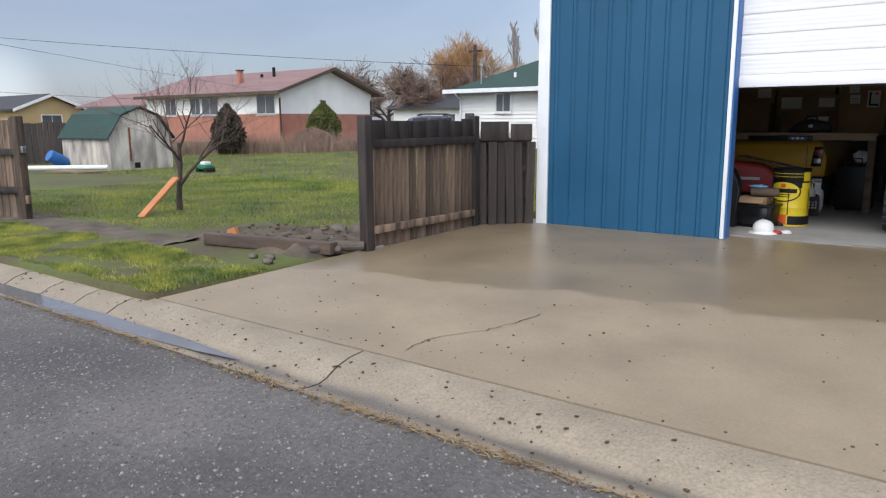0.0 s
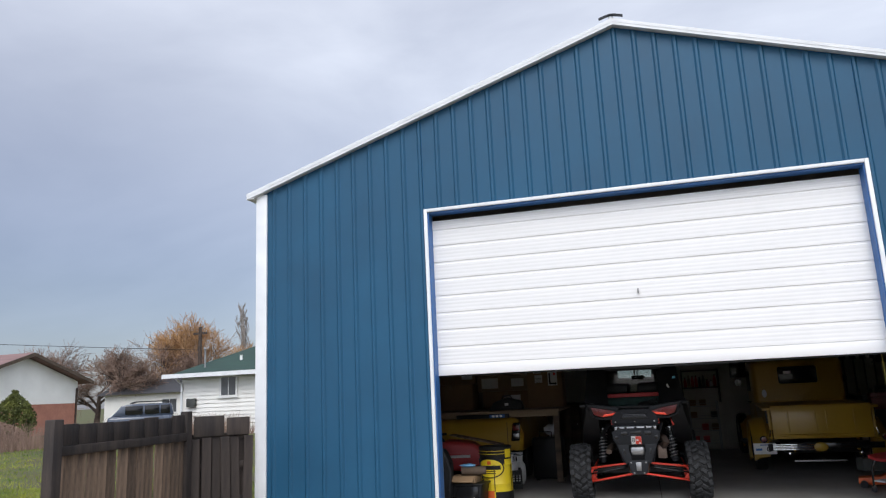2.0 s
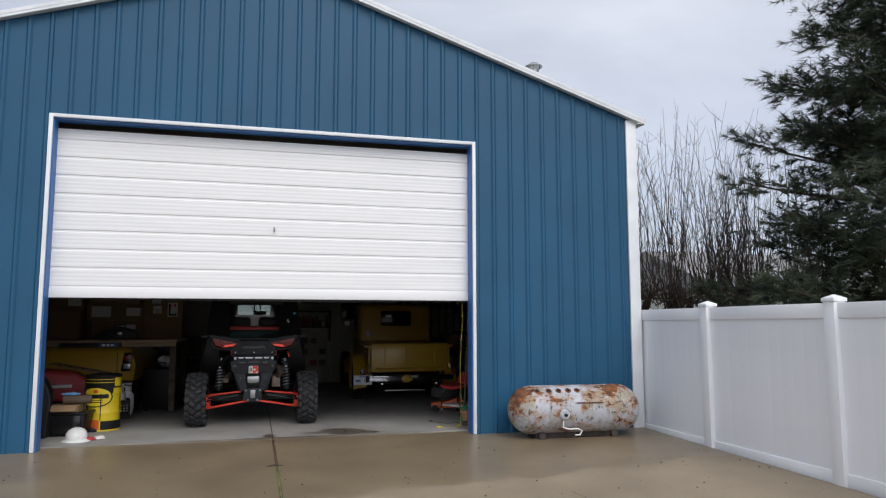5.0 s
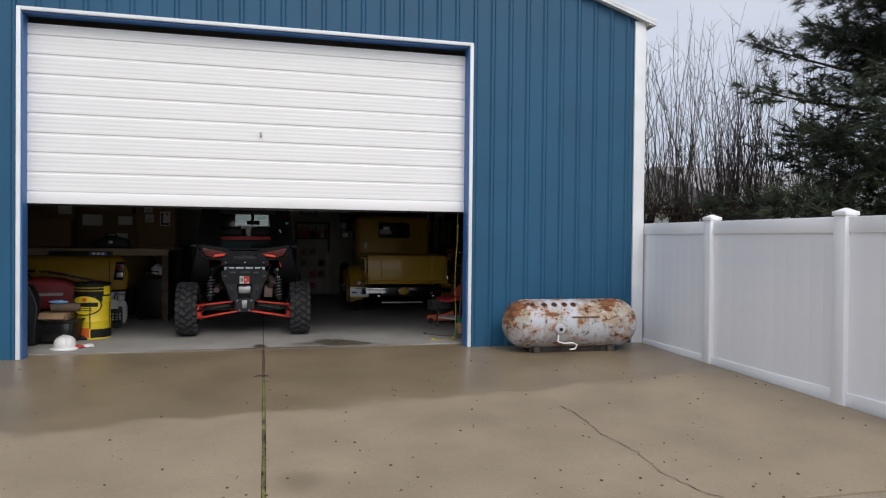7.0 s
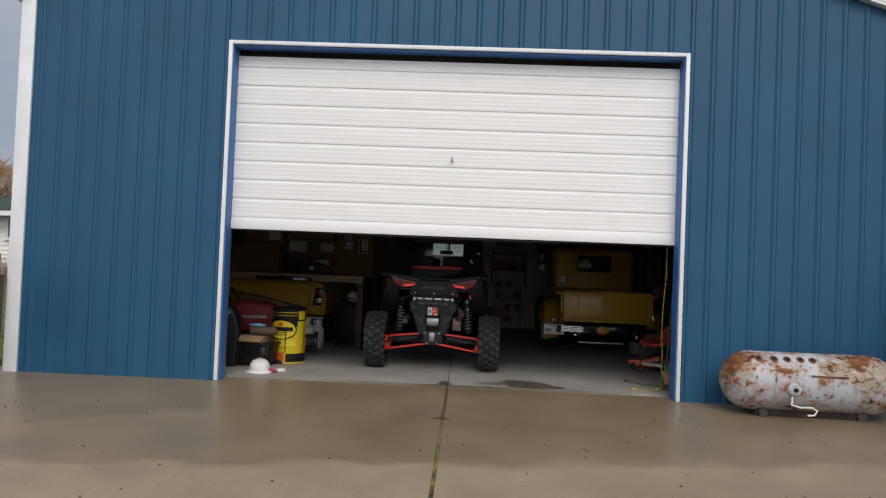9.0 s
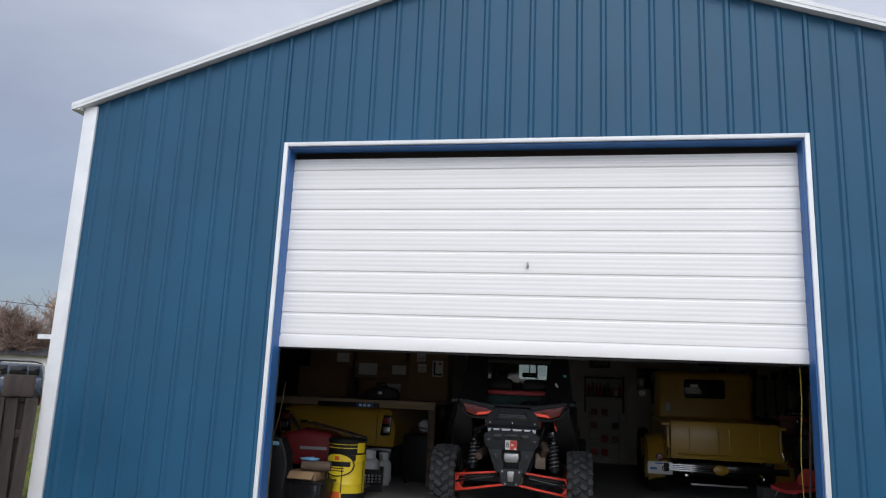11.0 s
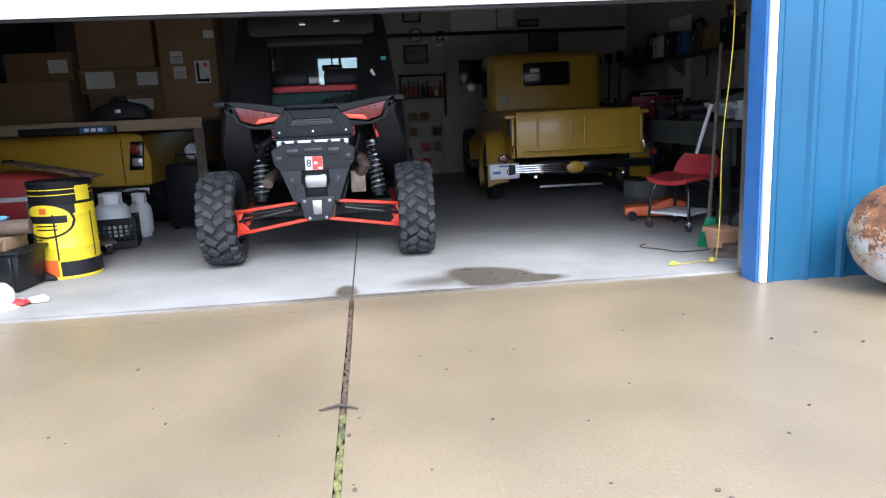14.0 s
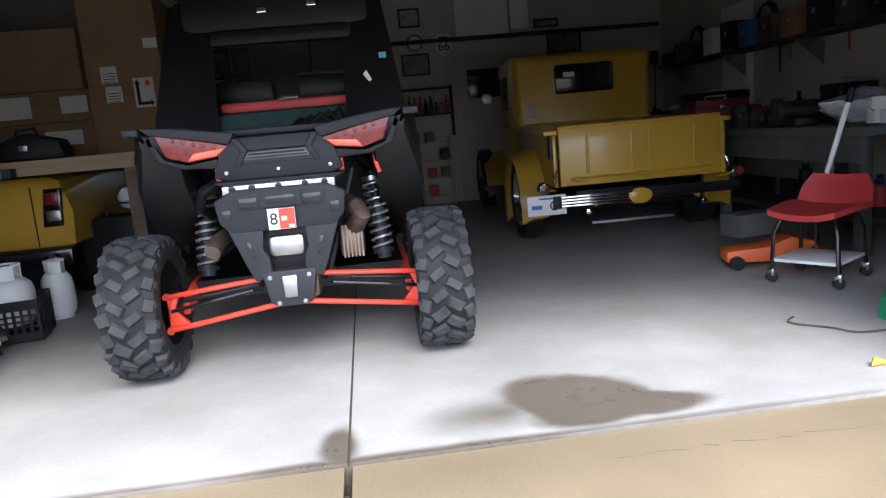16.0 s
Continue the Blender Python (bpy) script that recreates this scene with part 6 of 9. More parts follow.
for k in range(13):
    u = k / 12
    y = -0.20 + 0.38 * min(1, u / 0.66)
    z = 0.41 + 0.02 * math.sin(u * 3)
    if u > 0.66:
        v = (u - 0.66) / 0.34
        y, z = 0.18 + 0.07 * v, 0.43 + 0.17 * v
    w = 0.20 + 0.025 * math.sin(u * math.pi) - (0.04 * max(0, (u - 0.85) / 0.15))
    ny, nz = (0.0, 1.0) if u < 0.6 else (-0.9, 0.4)
    t0 = 0.022
    row = []
    for i in range(9):
        x = -w + 2 * w * i / 8
        lift = 0.028 * abs(x / w) ** 2.5
        row.append((x, y + ny * lift, z + nz * lift))
    rings.append(row + [(p[0], p[1] - ny * t0 * 1.6, p[2] - nz * t0 * 1.6) for p in row[::-1]])
part("seat", loft(bmesh.new(), rings), M["red"], st, "red moulded seat with a low back", smooth=50).rotation_euler.z = radians(-6)
jk = thing("floor_jack", "orange floor jack with a long pale handle", "jack", pose(2.80, 2.35, 0, 0, 0, 75))
part("jack_body", bevelled(P([(-0.30, 0.04), (0.30, 0.04), (0.30, 0.12), (0.05, 0.14), (-0.10, 0.20), (-0.25, 0.16)], "x", -0.11, 0.11), 0.015), M["orange"], jk)
for y in (-0.24, 0.24):
    for x in (-0.13, 0.13):
        part("jack_wheel", T([(x - 0.02, y, 0.045), (x + 0.02, y, 0.045)], 0.045, 14), M["black"], jk)
hd = single("pole_handle", T([(0, 0, 0), (0.16, -0.08, 0.66)], [0.017, 0.017], 12), M["white"], "pale grey pole with a black grip leaning at the bench", "pole", at(3.02, 2.20, 0.36))
part("grip", T([(0.16, -0.08, 0.66), (0.18, -0.09, 0.745)], 0.02, 10), M["black"], hd)
part("socket", T([(0.0, 0.0, -0.2), (0.0, 0, 0.02)], 0.022, 10), M["black"], hd)
part("foot", T([(-0.09, 0.0, -0.36), (0.0, 0, -0.2)], 0.02, 10), M["black"], hd)
gbx = single("ammo_box", B(-0.16, 0.16, -0.10, 0.10, 0.0, 0.15, bevel=0.008), M["grey_paint"], "green-grey steel box standing on the jack", "box", pose(2.70, 2.42, 0.205, 0, 0, 10))

wb = thing("steel_workbench", "long grey-green workbench crowded with tools and boxes", "workbench")
part("bench_top", bevelled(B(3.32, 4.64, 2.15, 7.8, 0.80, 0.86), 0.008), M["grey_paint"], wb)
part("bench_face", bevelled(B(3.36, 3.40, 2.20, 7.7, 0.62, 0.80), 0.006), M["grey_paint"], wb)
for y in (2.3, 4.1, 5.9, 7.6):
    part("leg", bevelled(B(3.38, 3.46, y - 0.04, y + 0.04, 0, 0.8), 0.006), M["grey_paint"], wb)
    part("leg", B(4.5, 4.58, y - 0.04, y + 0.04, 0, 0.8), M["grey_paint"], wb, smooth=None)
part("lower_shelf", B(3.45, 4.6, 2.3, 7.7, 0.20, 0.24), M["wood_dark"], wb, smooth=None)
crumple("plastic_bag", "large crumpled clear plastic bag on the workbench", "bag", at(3.85, 2.75, 0.862), (0.36, 0.26, 0.19), M["plastic_bag"], 31, 4)
single("parts_carton", B(-0.14, 0.14, -0.09, 0.09, 0, 0.09, bevel=0.004), M["paper"], "white cardboard parts box", "box", pose(3.72, 2.28, 0.862, 0, 0, 8))
for k, (x, y, z, w, d, h, c, lab) in enumerate((
        (3.65, 4.7, 0.862, 0.50, 0.34, 0.26, "old_red", "red steel toolbox on the workbench"), (3.75, 4.1, 0.862, 0.34, 0.26, 0.16, "old_red", "low red steel toolbox on the workbench"),
        (4.25, 3.6, 0.862, 0.30, 0.30, 0.30, "black", "black plastic tool case on the workbench"), (3.62, 3.4, 0.862, 0.30, 0.20, 0.12, "charcoal", "grey plastic tool case on the workbench"),
        (4.1, 5.6, 0.862, 0.6, 0.4, 0.35, "black", "black tool chest on the workbench"), (3.6, 5.5, 0.862, 0.26, 0.2, 0.2, "grey_paint", "grey metal box on the workbench"))):
    tbx = thing("toolbox", lab, "toolbox", pose(x, y, z, 0, 0, 7 * (k % 3 - 1)), group="toolboxes on the workbench")
    part("box_body", bevelled(B(-w / 2, w / 2, -d / 2, d / 2, 0, h * 0.72), 0.01), M[c], tbx)
    part("lid", bevelled(B(-w / 2 - 0.004, w / 2 + 0.004, -d / 2 - 0.004, d / 2 + 0.004, h * 0.73, h), 0.012), M[c], tbx)
    part("handle", T([(-w / 5, 0, h), (-w / 5, 0, h + 0.035), (w / 5, 0, h + 0.035), (w / 5, 0, h)], 0.008, 8), M["steel"], tbx)
    part("latch", bevelled(B(-0.02, 0.02, -d / 2 - 0.012, -d / 2, h * 0.6, h * 0.8), 0.003), M["chrome"], tbx)
vise = thing("bench_vise", "dark cast-iron vise bolted to the bench edge", "vise", at(3.46, 3.75, 0.86))
part("jaw", bevelled(B(-0.06, 0.06, -0.03, 0.03, 0, 0.13), 0.01), M["charcoal"], vise)
part("moving_jaw", bevelled(B(-0.06, 0.06, -0.14, -0.08, 0.04, 0.13), 0.01), M["charcoal"], vise)
part("screw", T([(0, -0.2, 0.06), (0, 0.05, 0.06)], 0.016, 10), M["steel"], vise)
part("tommy_bar", T([(-0.07, -0.19, 0.06), (0.07, -0.19, 0.06)], 0.006, 8), M["chrome"], vise)
rr = random.Random(11)
for k in range(14):
    x, y = rr.uniform(3.5, 4.5), rr.uniform(2.4, 7.4)
    r, h = rr.uniform(0.03, 0.06), rr.uniform(0.08, 0.2)
    cname = rr.choice(["black", "grey_paint", "red", "white", "blue_plastic", "timber"])
    can = thing("spray_can", {"black": "black", "grey_paint": "grey", "red": "red", "white": "white", "blue_plastic": "blue", "timber": "brown"}[cname] + " can standing on the lower bench shelf", "can", at(x, y, 0.24), group="cans on the shelf")
    part("can_body", L([(0, 0), (r, 0), (r, h * 0.85), (r * 0.6, h * 0.93), (0, h * 0.93)], 16), M[cname], can)
    part("cap", L([(r * 0.55, h * 0.92), (r * 0.55, h * 1.15), (0, h * 1.15)], 14), M["black"], can)

# things hung on the right wall
pl = single("wall_panel", B(-0.012, 0.0, -0.35, 0.35, 0, 1.25, bevel=0.003), M["siding"], "cream tall panel standing behind the bench", "panel", at(4.655, 6.1, 0.95))
peg = single("pegboard", B(-0.012, 0.0, -1.6, 1.6, 0, 1.3, bevel=0.003), M["wall_in"], "pale pegboard behind the bench", "pegboard", at(4.655, 3.9, 1.0))
for k in range(16):
    y, z = 2.5 + 0.18 * k, rr.uniform(1.5, 2.15)
    tl = thing("hand_tool", rr.choice(["dark steel wrench hanging on the board", "hammer with a wooden handle hanging on the board", "long pliers hanging on the board"]), "tool", at(4.63, y, z), group="hung tools")
    part("shaft", T([(0, 0, -0.16), (0, 0.01, 0.12)], 0.011, 8), M[rr.choice(["steel", "timber", "red"])], tl)
    part("tool_end", bevelled(B(-0.02, 0.015, -0.045, 0.045, 0.10, 0.16), 0.01), M["charcoal"], tl)
for y, z, r in ((5.4, 1.9, 0.2), (7.0, 1.9, 0.18), (2.6, 1.75, 0.2)):
    bm = bmesh.new()
    for k in range(4):
        tube(bm, [(-0.03 - 0.012 * k, r * (1 - 0.06 * k) * math.cos(a), r * (1 - 0.04 * k) * math.sin(a)) for a in (2 * math.pi * i / 24 for i in range(25))], 0.012, 6)
    single("cable_coil", bm, M["cable"], "coiled black extension cable hung on the wall", "cable", at(4.65, y, z), group="cable coils")

# right jamb corner
rope_pts = [(2.385, 0.26, 1.68)]
for k in range(1, 30):
    u = k / 29
    rope_pts.append((2.385 + 0.03 * u + 0.010 * math.sin(9 * u), 0.26 + 0.20 * u, 1.68 - 1.66 * u))
rope_pts += [(2.40, 0.47, 0.012), (2.36, 0.52, 0.011), (2.28, 0.50, 0.011), (2.22, 0.47, 0.011), (2.17, 0.48, 0.011)]
rp = single("pull_rope", tube(bmesh.new(), rope_pts, 0.0036, 7), M["rope"], "yellow twisted pull rope hanging from the door to the floor", "rope")
part("knot", L([(0, -0.022), (0.018, -0.012), (0.02, 0.0), (0.016, 0.014), (0, 0.02)], 10, at(2.39, 0.46, 0.03)), M["rope"], rp)
part("frayed_end", T([(2.17, 0.48, 0.012), (2.13, 0.49, 0.018), (2.10, 0.47, 0.01)], [0.01, 0.018, 0.003], 7), M["rope"], rp)
br = thing("broom", "broom with a brown wooden handle and green bristles", "broom", at(2.66, 1.02, 0))
part("handle", T([(-0.02, 0.0, 0.20), (0.06, 0.05, 1.45)], 0.013, 10), M["timber"], br)
part("broom_head", bevelled(P([(-0.07, 0.10), (0.05, 0.10), (0.02, 0.22), (-0.03, 0.22)], "y", -0.02, 0.03), 0.01), M["green_plastic"], br, "green plastic broom head")
part("bristles", P([(-0.09, 0.0), (0.07, 0.0), (0.05, 0.10), (-0.07, 0.10)], "y", -0.025, 0.035), M["green_plastic"], br)
pot = thing("flower_pot", "square tan clay planter with a rim", "planter", pose(2.67, 0.88, 0, 0, 0, 10))
part("pot_body", bevelled(loft(bmesh.new(), [[(-0.065, -0.065, 0), (0.065, -0.065, 0), (0.065, 0.065, 0), (-0.065, 0.065, 0)], [(-0.085, -0.085, 0.13), (0.085, -0.085, 0.13), (0.085, 0.085, 0.13), (-0.085, 0.085, 0.13)]]), 0.006), M["clay"], pot)
part("pot_rim", bevelled(B(-0.095, 0.095, -0.095, 0.095, 0.125, 0.165), 0.006), M["clay"], pot)
jug = thing("oil_jug", "black plastic oil jug with a blue label", "jug", pose(2.83, 0.90, 0, 0, 0, -15))
part("jug_body", bevelled(P([(-0.085, 0.0), (0.085, 0.0), (0.085, 0.20), (0.03, 0.29), (-0.03, 0.29), (-0.085, 0.22)], "y", -0.06, 0.06), 0.018), M["black"], jug)
part("blue_label", B(-0.06, 0.05, -0.064, -0.0605, 0.05, 0.13), M["blue_plastic"], jug, smooth=None)
part("white_label", B(-0.05, 0.04, -0.067, -0.0645, 0.08, 0.105), M["paper"], jug, smooth=None)
part("jug_cap", T([(0.0, 0, 0.29), (0.0, 0, 0.325)], 0.022, 12), M["black"], jug)
jug2 = thing("oil_jug", "yellow plastic oil jug beside the door jamb", "jug", pose(2.96, 0.80, 0, 0, 0, 10))
part("jug_body", bevelled(B(-0.05, 0.06, -0.05, 0.05, 0, 0.22), 0.02), M["yellow"], jug2)
part("jug_cap", T([(0.0, 0, 0.22), (0.0, 0, 0.25)], 0.02, 12), M["black"], jug2)
bl = bmesh.new()
rings = []
for k in range(14):
    z = 0.9 * k / 13
    row = []
    for i in range(10):
        a = 2 * math.pi * i / 10
        d = 0.055 + 0.025 * noise.noise((math.cos(a), math.sin(a), z * 6))
        row.append((0.03 * math.sin(z * 3) + d * math.cos(a), d * math.sin(a) * 0.7, z))
    rings.append(row)
single("log_slab", loft(bl, rings), mat("split_wood", (0.36, 0.22, 0.14), (0.20, 0.12, 0.08), scale=8, rough=0.85, fine=0.4, bump=0.6, bscale=30, stretch=(2, 2, 0.5)), "rough split log leaning behind the door jamb", "log", pose(2.93, 1.0, 0.0, -3, 2, 0))
single("wood_block", B(-0.16, 0.16, -0.07, 0.07, 0, 0.045, bevel=0.005), M["timber"], "dark brown wood block on the floor by the jamb", "block", pose(2.66, 0.62, 0, 0, 0, -25))
single("wood_block", B(-0.14, 0.14, -0.06, 0.06, 0, 0.04, bevel=0.005), M["timber"], "dark brown wood block stacked by the jamb", "block", pose(2.70, 0.60, 0.046, 0, 0, -12))
bm = bmesh.new()
tube(bm, [(2.25 + 0.32 * math.cos(a) * (0.8 + 0.2 * math.sin(3 * a)) + 0.2, 1.05 + 0.20 * math.sin(a), 0.008) for a in (2.4 + 4.6 * k / 40 for k in range(41))], 0.0045, 7)
single("air_hose", bm, M["timber"], "thin brown hose looped on the floor", "hose")
single("green_hose", T([(3.05, 1.25, 0.05), (2.95, 1.1, 0.04), (2.86, 1.02, 0.035)], 0.03, 10), M["green_plastic"], "short green hose end on the floor", "hose")

# ---- back wall ----
YB = 8.25
bdoor = thing("door_2", "pale painted back door with a dark poster pane and round knob", "door", at(1.99, YB, 0))
tagged(bdoor, kind="structure")
part("door_leaf", bevelled(B(-0.42, 0.42, -0.05, -0.003, 0.01, 2.05), 0.005), M["wall_in"], bdoor)
part("door_pane", bevelled(B(-0.24, 0.23, -0.062, -0.0505, 1.46, 1.86), 0.004), M["black_gloss"], bdoor)
part("door_knob", L([(0, 0.06), (0.03, 0.05), (0.03, 0.03), (0.012, 0.02), (0.012, 0)], 14, at(0.33, -0.05, 1.05) @ Matrix.Rotation(radians(90), 4, "X")), M["steel"], bdoor)
for x0, x1, z0, z1 in ((-0.50, -0.43, 0, 2.13), (0.43, 0.50, 0, 2.13), (-0.43, 0.43, 2.06, 2.13)):
    part("door_casing", B(x0, x1, -0.03, -0.001, z0, z1), M["wall_in"], bdoor, smooth=None)
sg = thing("highway_sign", "white shield-shaped highway sign with black numerals", "sign", at(1.46, YB - 0.002, 2.24))
part("sign_plate", bevelled(P([(-0.10, 0.13), (-0.05, 0.15), (0.0, 0.135), (0.05, 0.15), (0.10, 0.13), (0.13, 0.06), (0.125, -0.05), (0.07, -0.12), (0.0, -0.16), (-0.07, -0.12), (-0.125, -0.05), (-0.13, 0.06)], "y", -0.02, -0.008), 0.003), M["paper"], sg)
lettering("sign_number", "66", 0.17, M["black"], sg, at(0, -0.022, -0.03) @ FACING)
part("sign_band", B(-0.10, 0.10, -0.0225, -0.0205, 0.055, 0.062), M["black"], sg, smooth=None)
part("sign_band", B(-0.06, 0.06, -0.0225, -0.0205, 0.085, 0.11), M["black"], sg, smooth=None)
ck = thing("wall_clock", "round wall clock with a pale dial and chrome ring", "clock", at(1.05, YB, 2.29))
part("clock_ring", L([(0.09, 0.0), (0.115, 0.0), (0.115, 0.03), (0.095, 0.04), (0.09, 0.03)], 28, Matrix.Rotation(radians(90), 4, "X")), M["chrome"], ck)
part("dial", L([(0, 0.012), (0.092, 0.012), (0.092, 0.0)], 28, Matrix.Rotation(radians(90), 4, "X")), M["paper"], ck)
part("hour_pointer", B(-0.004, 0.004, -0.018, -0.0135, 0.0, 0.05), M["black"], ck, smooth=None)
part("minute_pointer", B(0.0, 0.07, -0.018, -0.0135, -0.003, 0.003), M["black"], ck, smooth=None)


def picture(x, z, w, h, material, label):
    p = thing("framed_picture", label, "picture", at(x, YB, z), group="pictures on the back wall")
    bm = bmesh.new()
    for a in ((-w / 2, w / 2, -h / 2, -h / 2 + 0.025), (-w / 2, w / 2, h / 2 - 0.025, h / 2), (-w / 2, -w / 2 + 0.025, -h / 2 + 0.025, h / 2 - 0.025), (w / 2 - 0.025, w / 2, -h / 2 + 0.025, h / 2 - 0.025)):
        box(bm, a[0], a[1], -0.03, -0.002, a[2], a[3])
    part("picture_frame", bm, M["black"], p, smooth=None)
    part("print", B(-w / 2 + 0.025, w / 2 - 0.025, -0.015, -0.004, -h / 2 + 0.025, h / 2 - 0.025), material, p, smooth=None)


picture(1.04, 1.99, 0.40, 0.30, mat("dark_print", (0.30, 0.25, 0.20), (0.08, 0.07, 0.08), scale=9, rough=0.5), "dark framed photograph on the back wall")
picture(1.0, 2.63, 0.30, 0.26, mat("pale_print", (0.45, 0.42, 0.36), (0.22, 0.2, 0.18), scale=12, rough=0.5), "small pale framed print on the back wall")
picture(2.95, 2.43, 0.36, 0.12, mat("tin_print", (0.30, 0.28, 0.22), (0.10, 0.10, 0.09), scale=12, rough=0.5), "long tin sign on the back wall")
picture(3.2, 2.13, 0.5, 0.35, mat("tin_print_two", (0.22, 0.18, 0.15), (0.07, 0.06, 0.06), scale=9, rough=0.5), "dark framed print on the back wall")
picture(-1.5, 2.2, 0.5, 0.4, mat("tin_print_three", (0.22, 0.2, 0.18), (0.07, 0.06, 0.06), scale=9, rough=0.5), "dark framed print on the back wall")
for x0, x1, z0, z1 in ((1.65, 2.40, 2.33, 2.95), (2.44, 2.70, 2.38, 2.95)):
    single("white_board", B(x0, x1, YB - 0.03, YB - 0.002, z0, z1, bevel=0.004), M["siding"], "cream panel leaning on the wall ledge", "panel")
single("wall_ledge", B(0.5, 4.6, YB - 0.10, YB - 0.002, 2.27, 2.32, bevel=0.004), M["wood_dark"], "dark timber ledge along the back wall", "ledge")
sh = thing("wall_shelf", "narrow shelf holding small bottles and boxes", "shelf", at(1.12, YB, 1.27))
part("shelf_board", bevelled(B(-0.36, 0.36, -0.22, -0.002, 0.0, 0.025), 0.003), M["wood_dark"], sh)
part("shelf_board", bevelled(B(-0.36, 0.36, -0.22, -0.002, 0.36, 0.385), 0.003), M["wood_dark"], sh)
for s in (-1, 1):
    part("shelf_end", B(*sorted((s * 0.36, s * 0.38)), -0.22, -0.002, -0.3, 0.40), M["wood_dark"], sh, smooth=None)
for k in range(9):
    h = rr.uniform(0.10, 0.24)
    cname = rr.choice(["paper", "red", "black", "ply", "grey_paint", "white"])
    bt = thing("bottle", "small " + {"paper": "white", "red": "red", "black": "black", "ply": "tan", "grey_paint": "grey", "white": "white"}[cname] + " bottle on the wall shelf", "bottle", at(0.82 + 0.075 * k, YB - 0.11, 1.296), group="bottles on the shelf")
    part("bottle_body", L([(0, 0), (0.03, 0), (0.03, h * 0.7), (0.014, h * 0.85), (0.014, h), (0, h)], 12), M[cname], bt)
    part("bottle_cap", L([(0.016, h), (0.016, h + 0.02), (0, h + 0.02)], 10), M["black"], bt)
wc = thing("wire_rack", "steel wire rack of small goods beside the door", "rack", at(1.12, YB - 0.25, 0))
bm = bmesh.new()
for x in (-0.28, 0.28):
    for y in (-0.15, 0.15):
        part("rack_post", T([(x, y, 0), (x, y, 1.0)], 0.01, 6), M["steel"], wc)
for z in (0.15, 0.4, 0.65, 0.9):
    bm = bmesh.new()
    for k in range(9):
        tube(bm, [(-0.28 + 0.07 * k, -0.15, z), (-0.28 + 0.07 * k, 0.15, z)], 0.004, 4)
    tube(bm, [(-0.28, -0.15, z), (0.28, -0.15, z)], 0.006, 5)
    tube(bm, [(-0.28, -0.15, z + 0.06), (0.28, -0.15, z + 0.06)], 0.005, 5)
    part("wire_shelf", bm, M["steel"], wc)
for k in range(10):
    z = (0.16, 0.41, 0.66, 0.91)[k % 4]
    x = -0.2 + 0.2 * (k % 3)
    cname = rr.choice(["card", "black", "paper", "red", "grey_paint"])
    if k < 8:
        lab = "small " + {"card": "brown", "black": "black", "paper": "white", "red": "red", "grey_paint": "grey"}[cname] + " carton on the wire rack"
        single("small_box", B(-0.06, 0.06, -0.08, 0.08, 0, 0.12, bevel=0.004), M[cname], lab, "box", at(1.12 + x, YB - 0.25, z + 0.006), group="boxes on the rack")
for x, y, w, d, h, lab in ((-0.2, 7.6, 0.9, 0.5, 0.9, "dark timber cabinet against the back wall"), (-1.4, 7.5, 1.0, 0.55, 1.1, "dark timber cabinet beneath the prints")):
    cbn = thing("cabinet", lab, "cabinet", at(x, y, 0))
    part("carcass", bevelled(B(-w / 2, w / 2, -d / 2, d / 2, 0, h), 0.01), M["wood_dark"], cbn)
    for s in (-1, 1):
        dd = part("cabinet_door", bevelled(B(*sorted((s * 0.01, s * (w / 2 - 0.02))), -d / 2 - 0.02, -d / 2 - 0.002, 0.06, h - 0.04), 0.005), M["timber"], cbn)
        part("knob", L([(0, 0.03), (0.014, 0.025), (0.01, 0)], 10, at(s * 0.06, -d / 2 - 0.02, h * 0.6) @ Matrix.Rotation(radians(90), 4, "X")), M["steel"], dd)

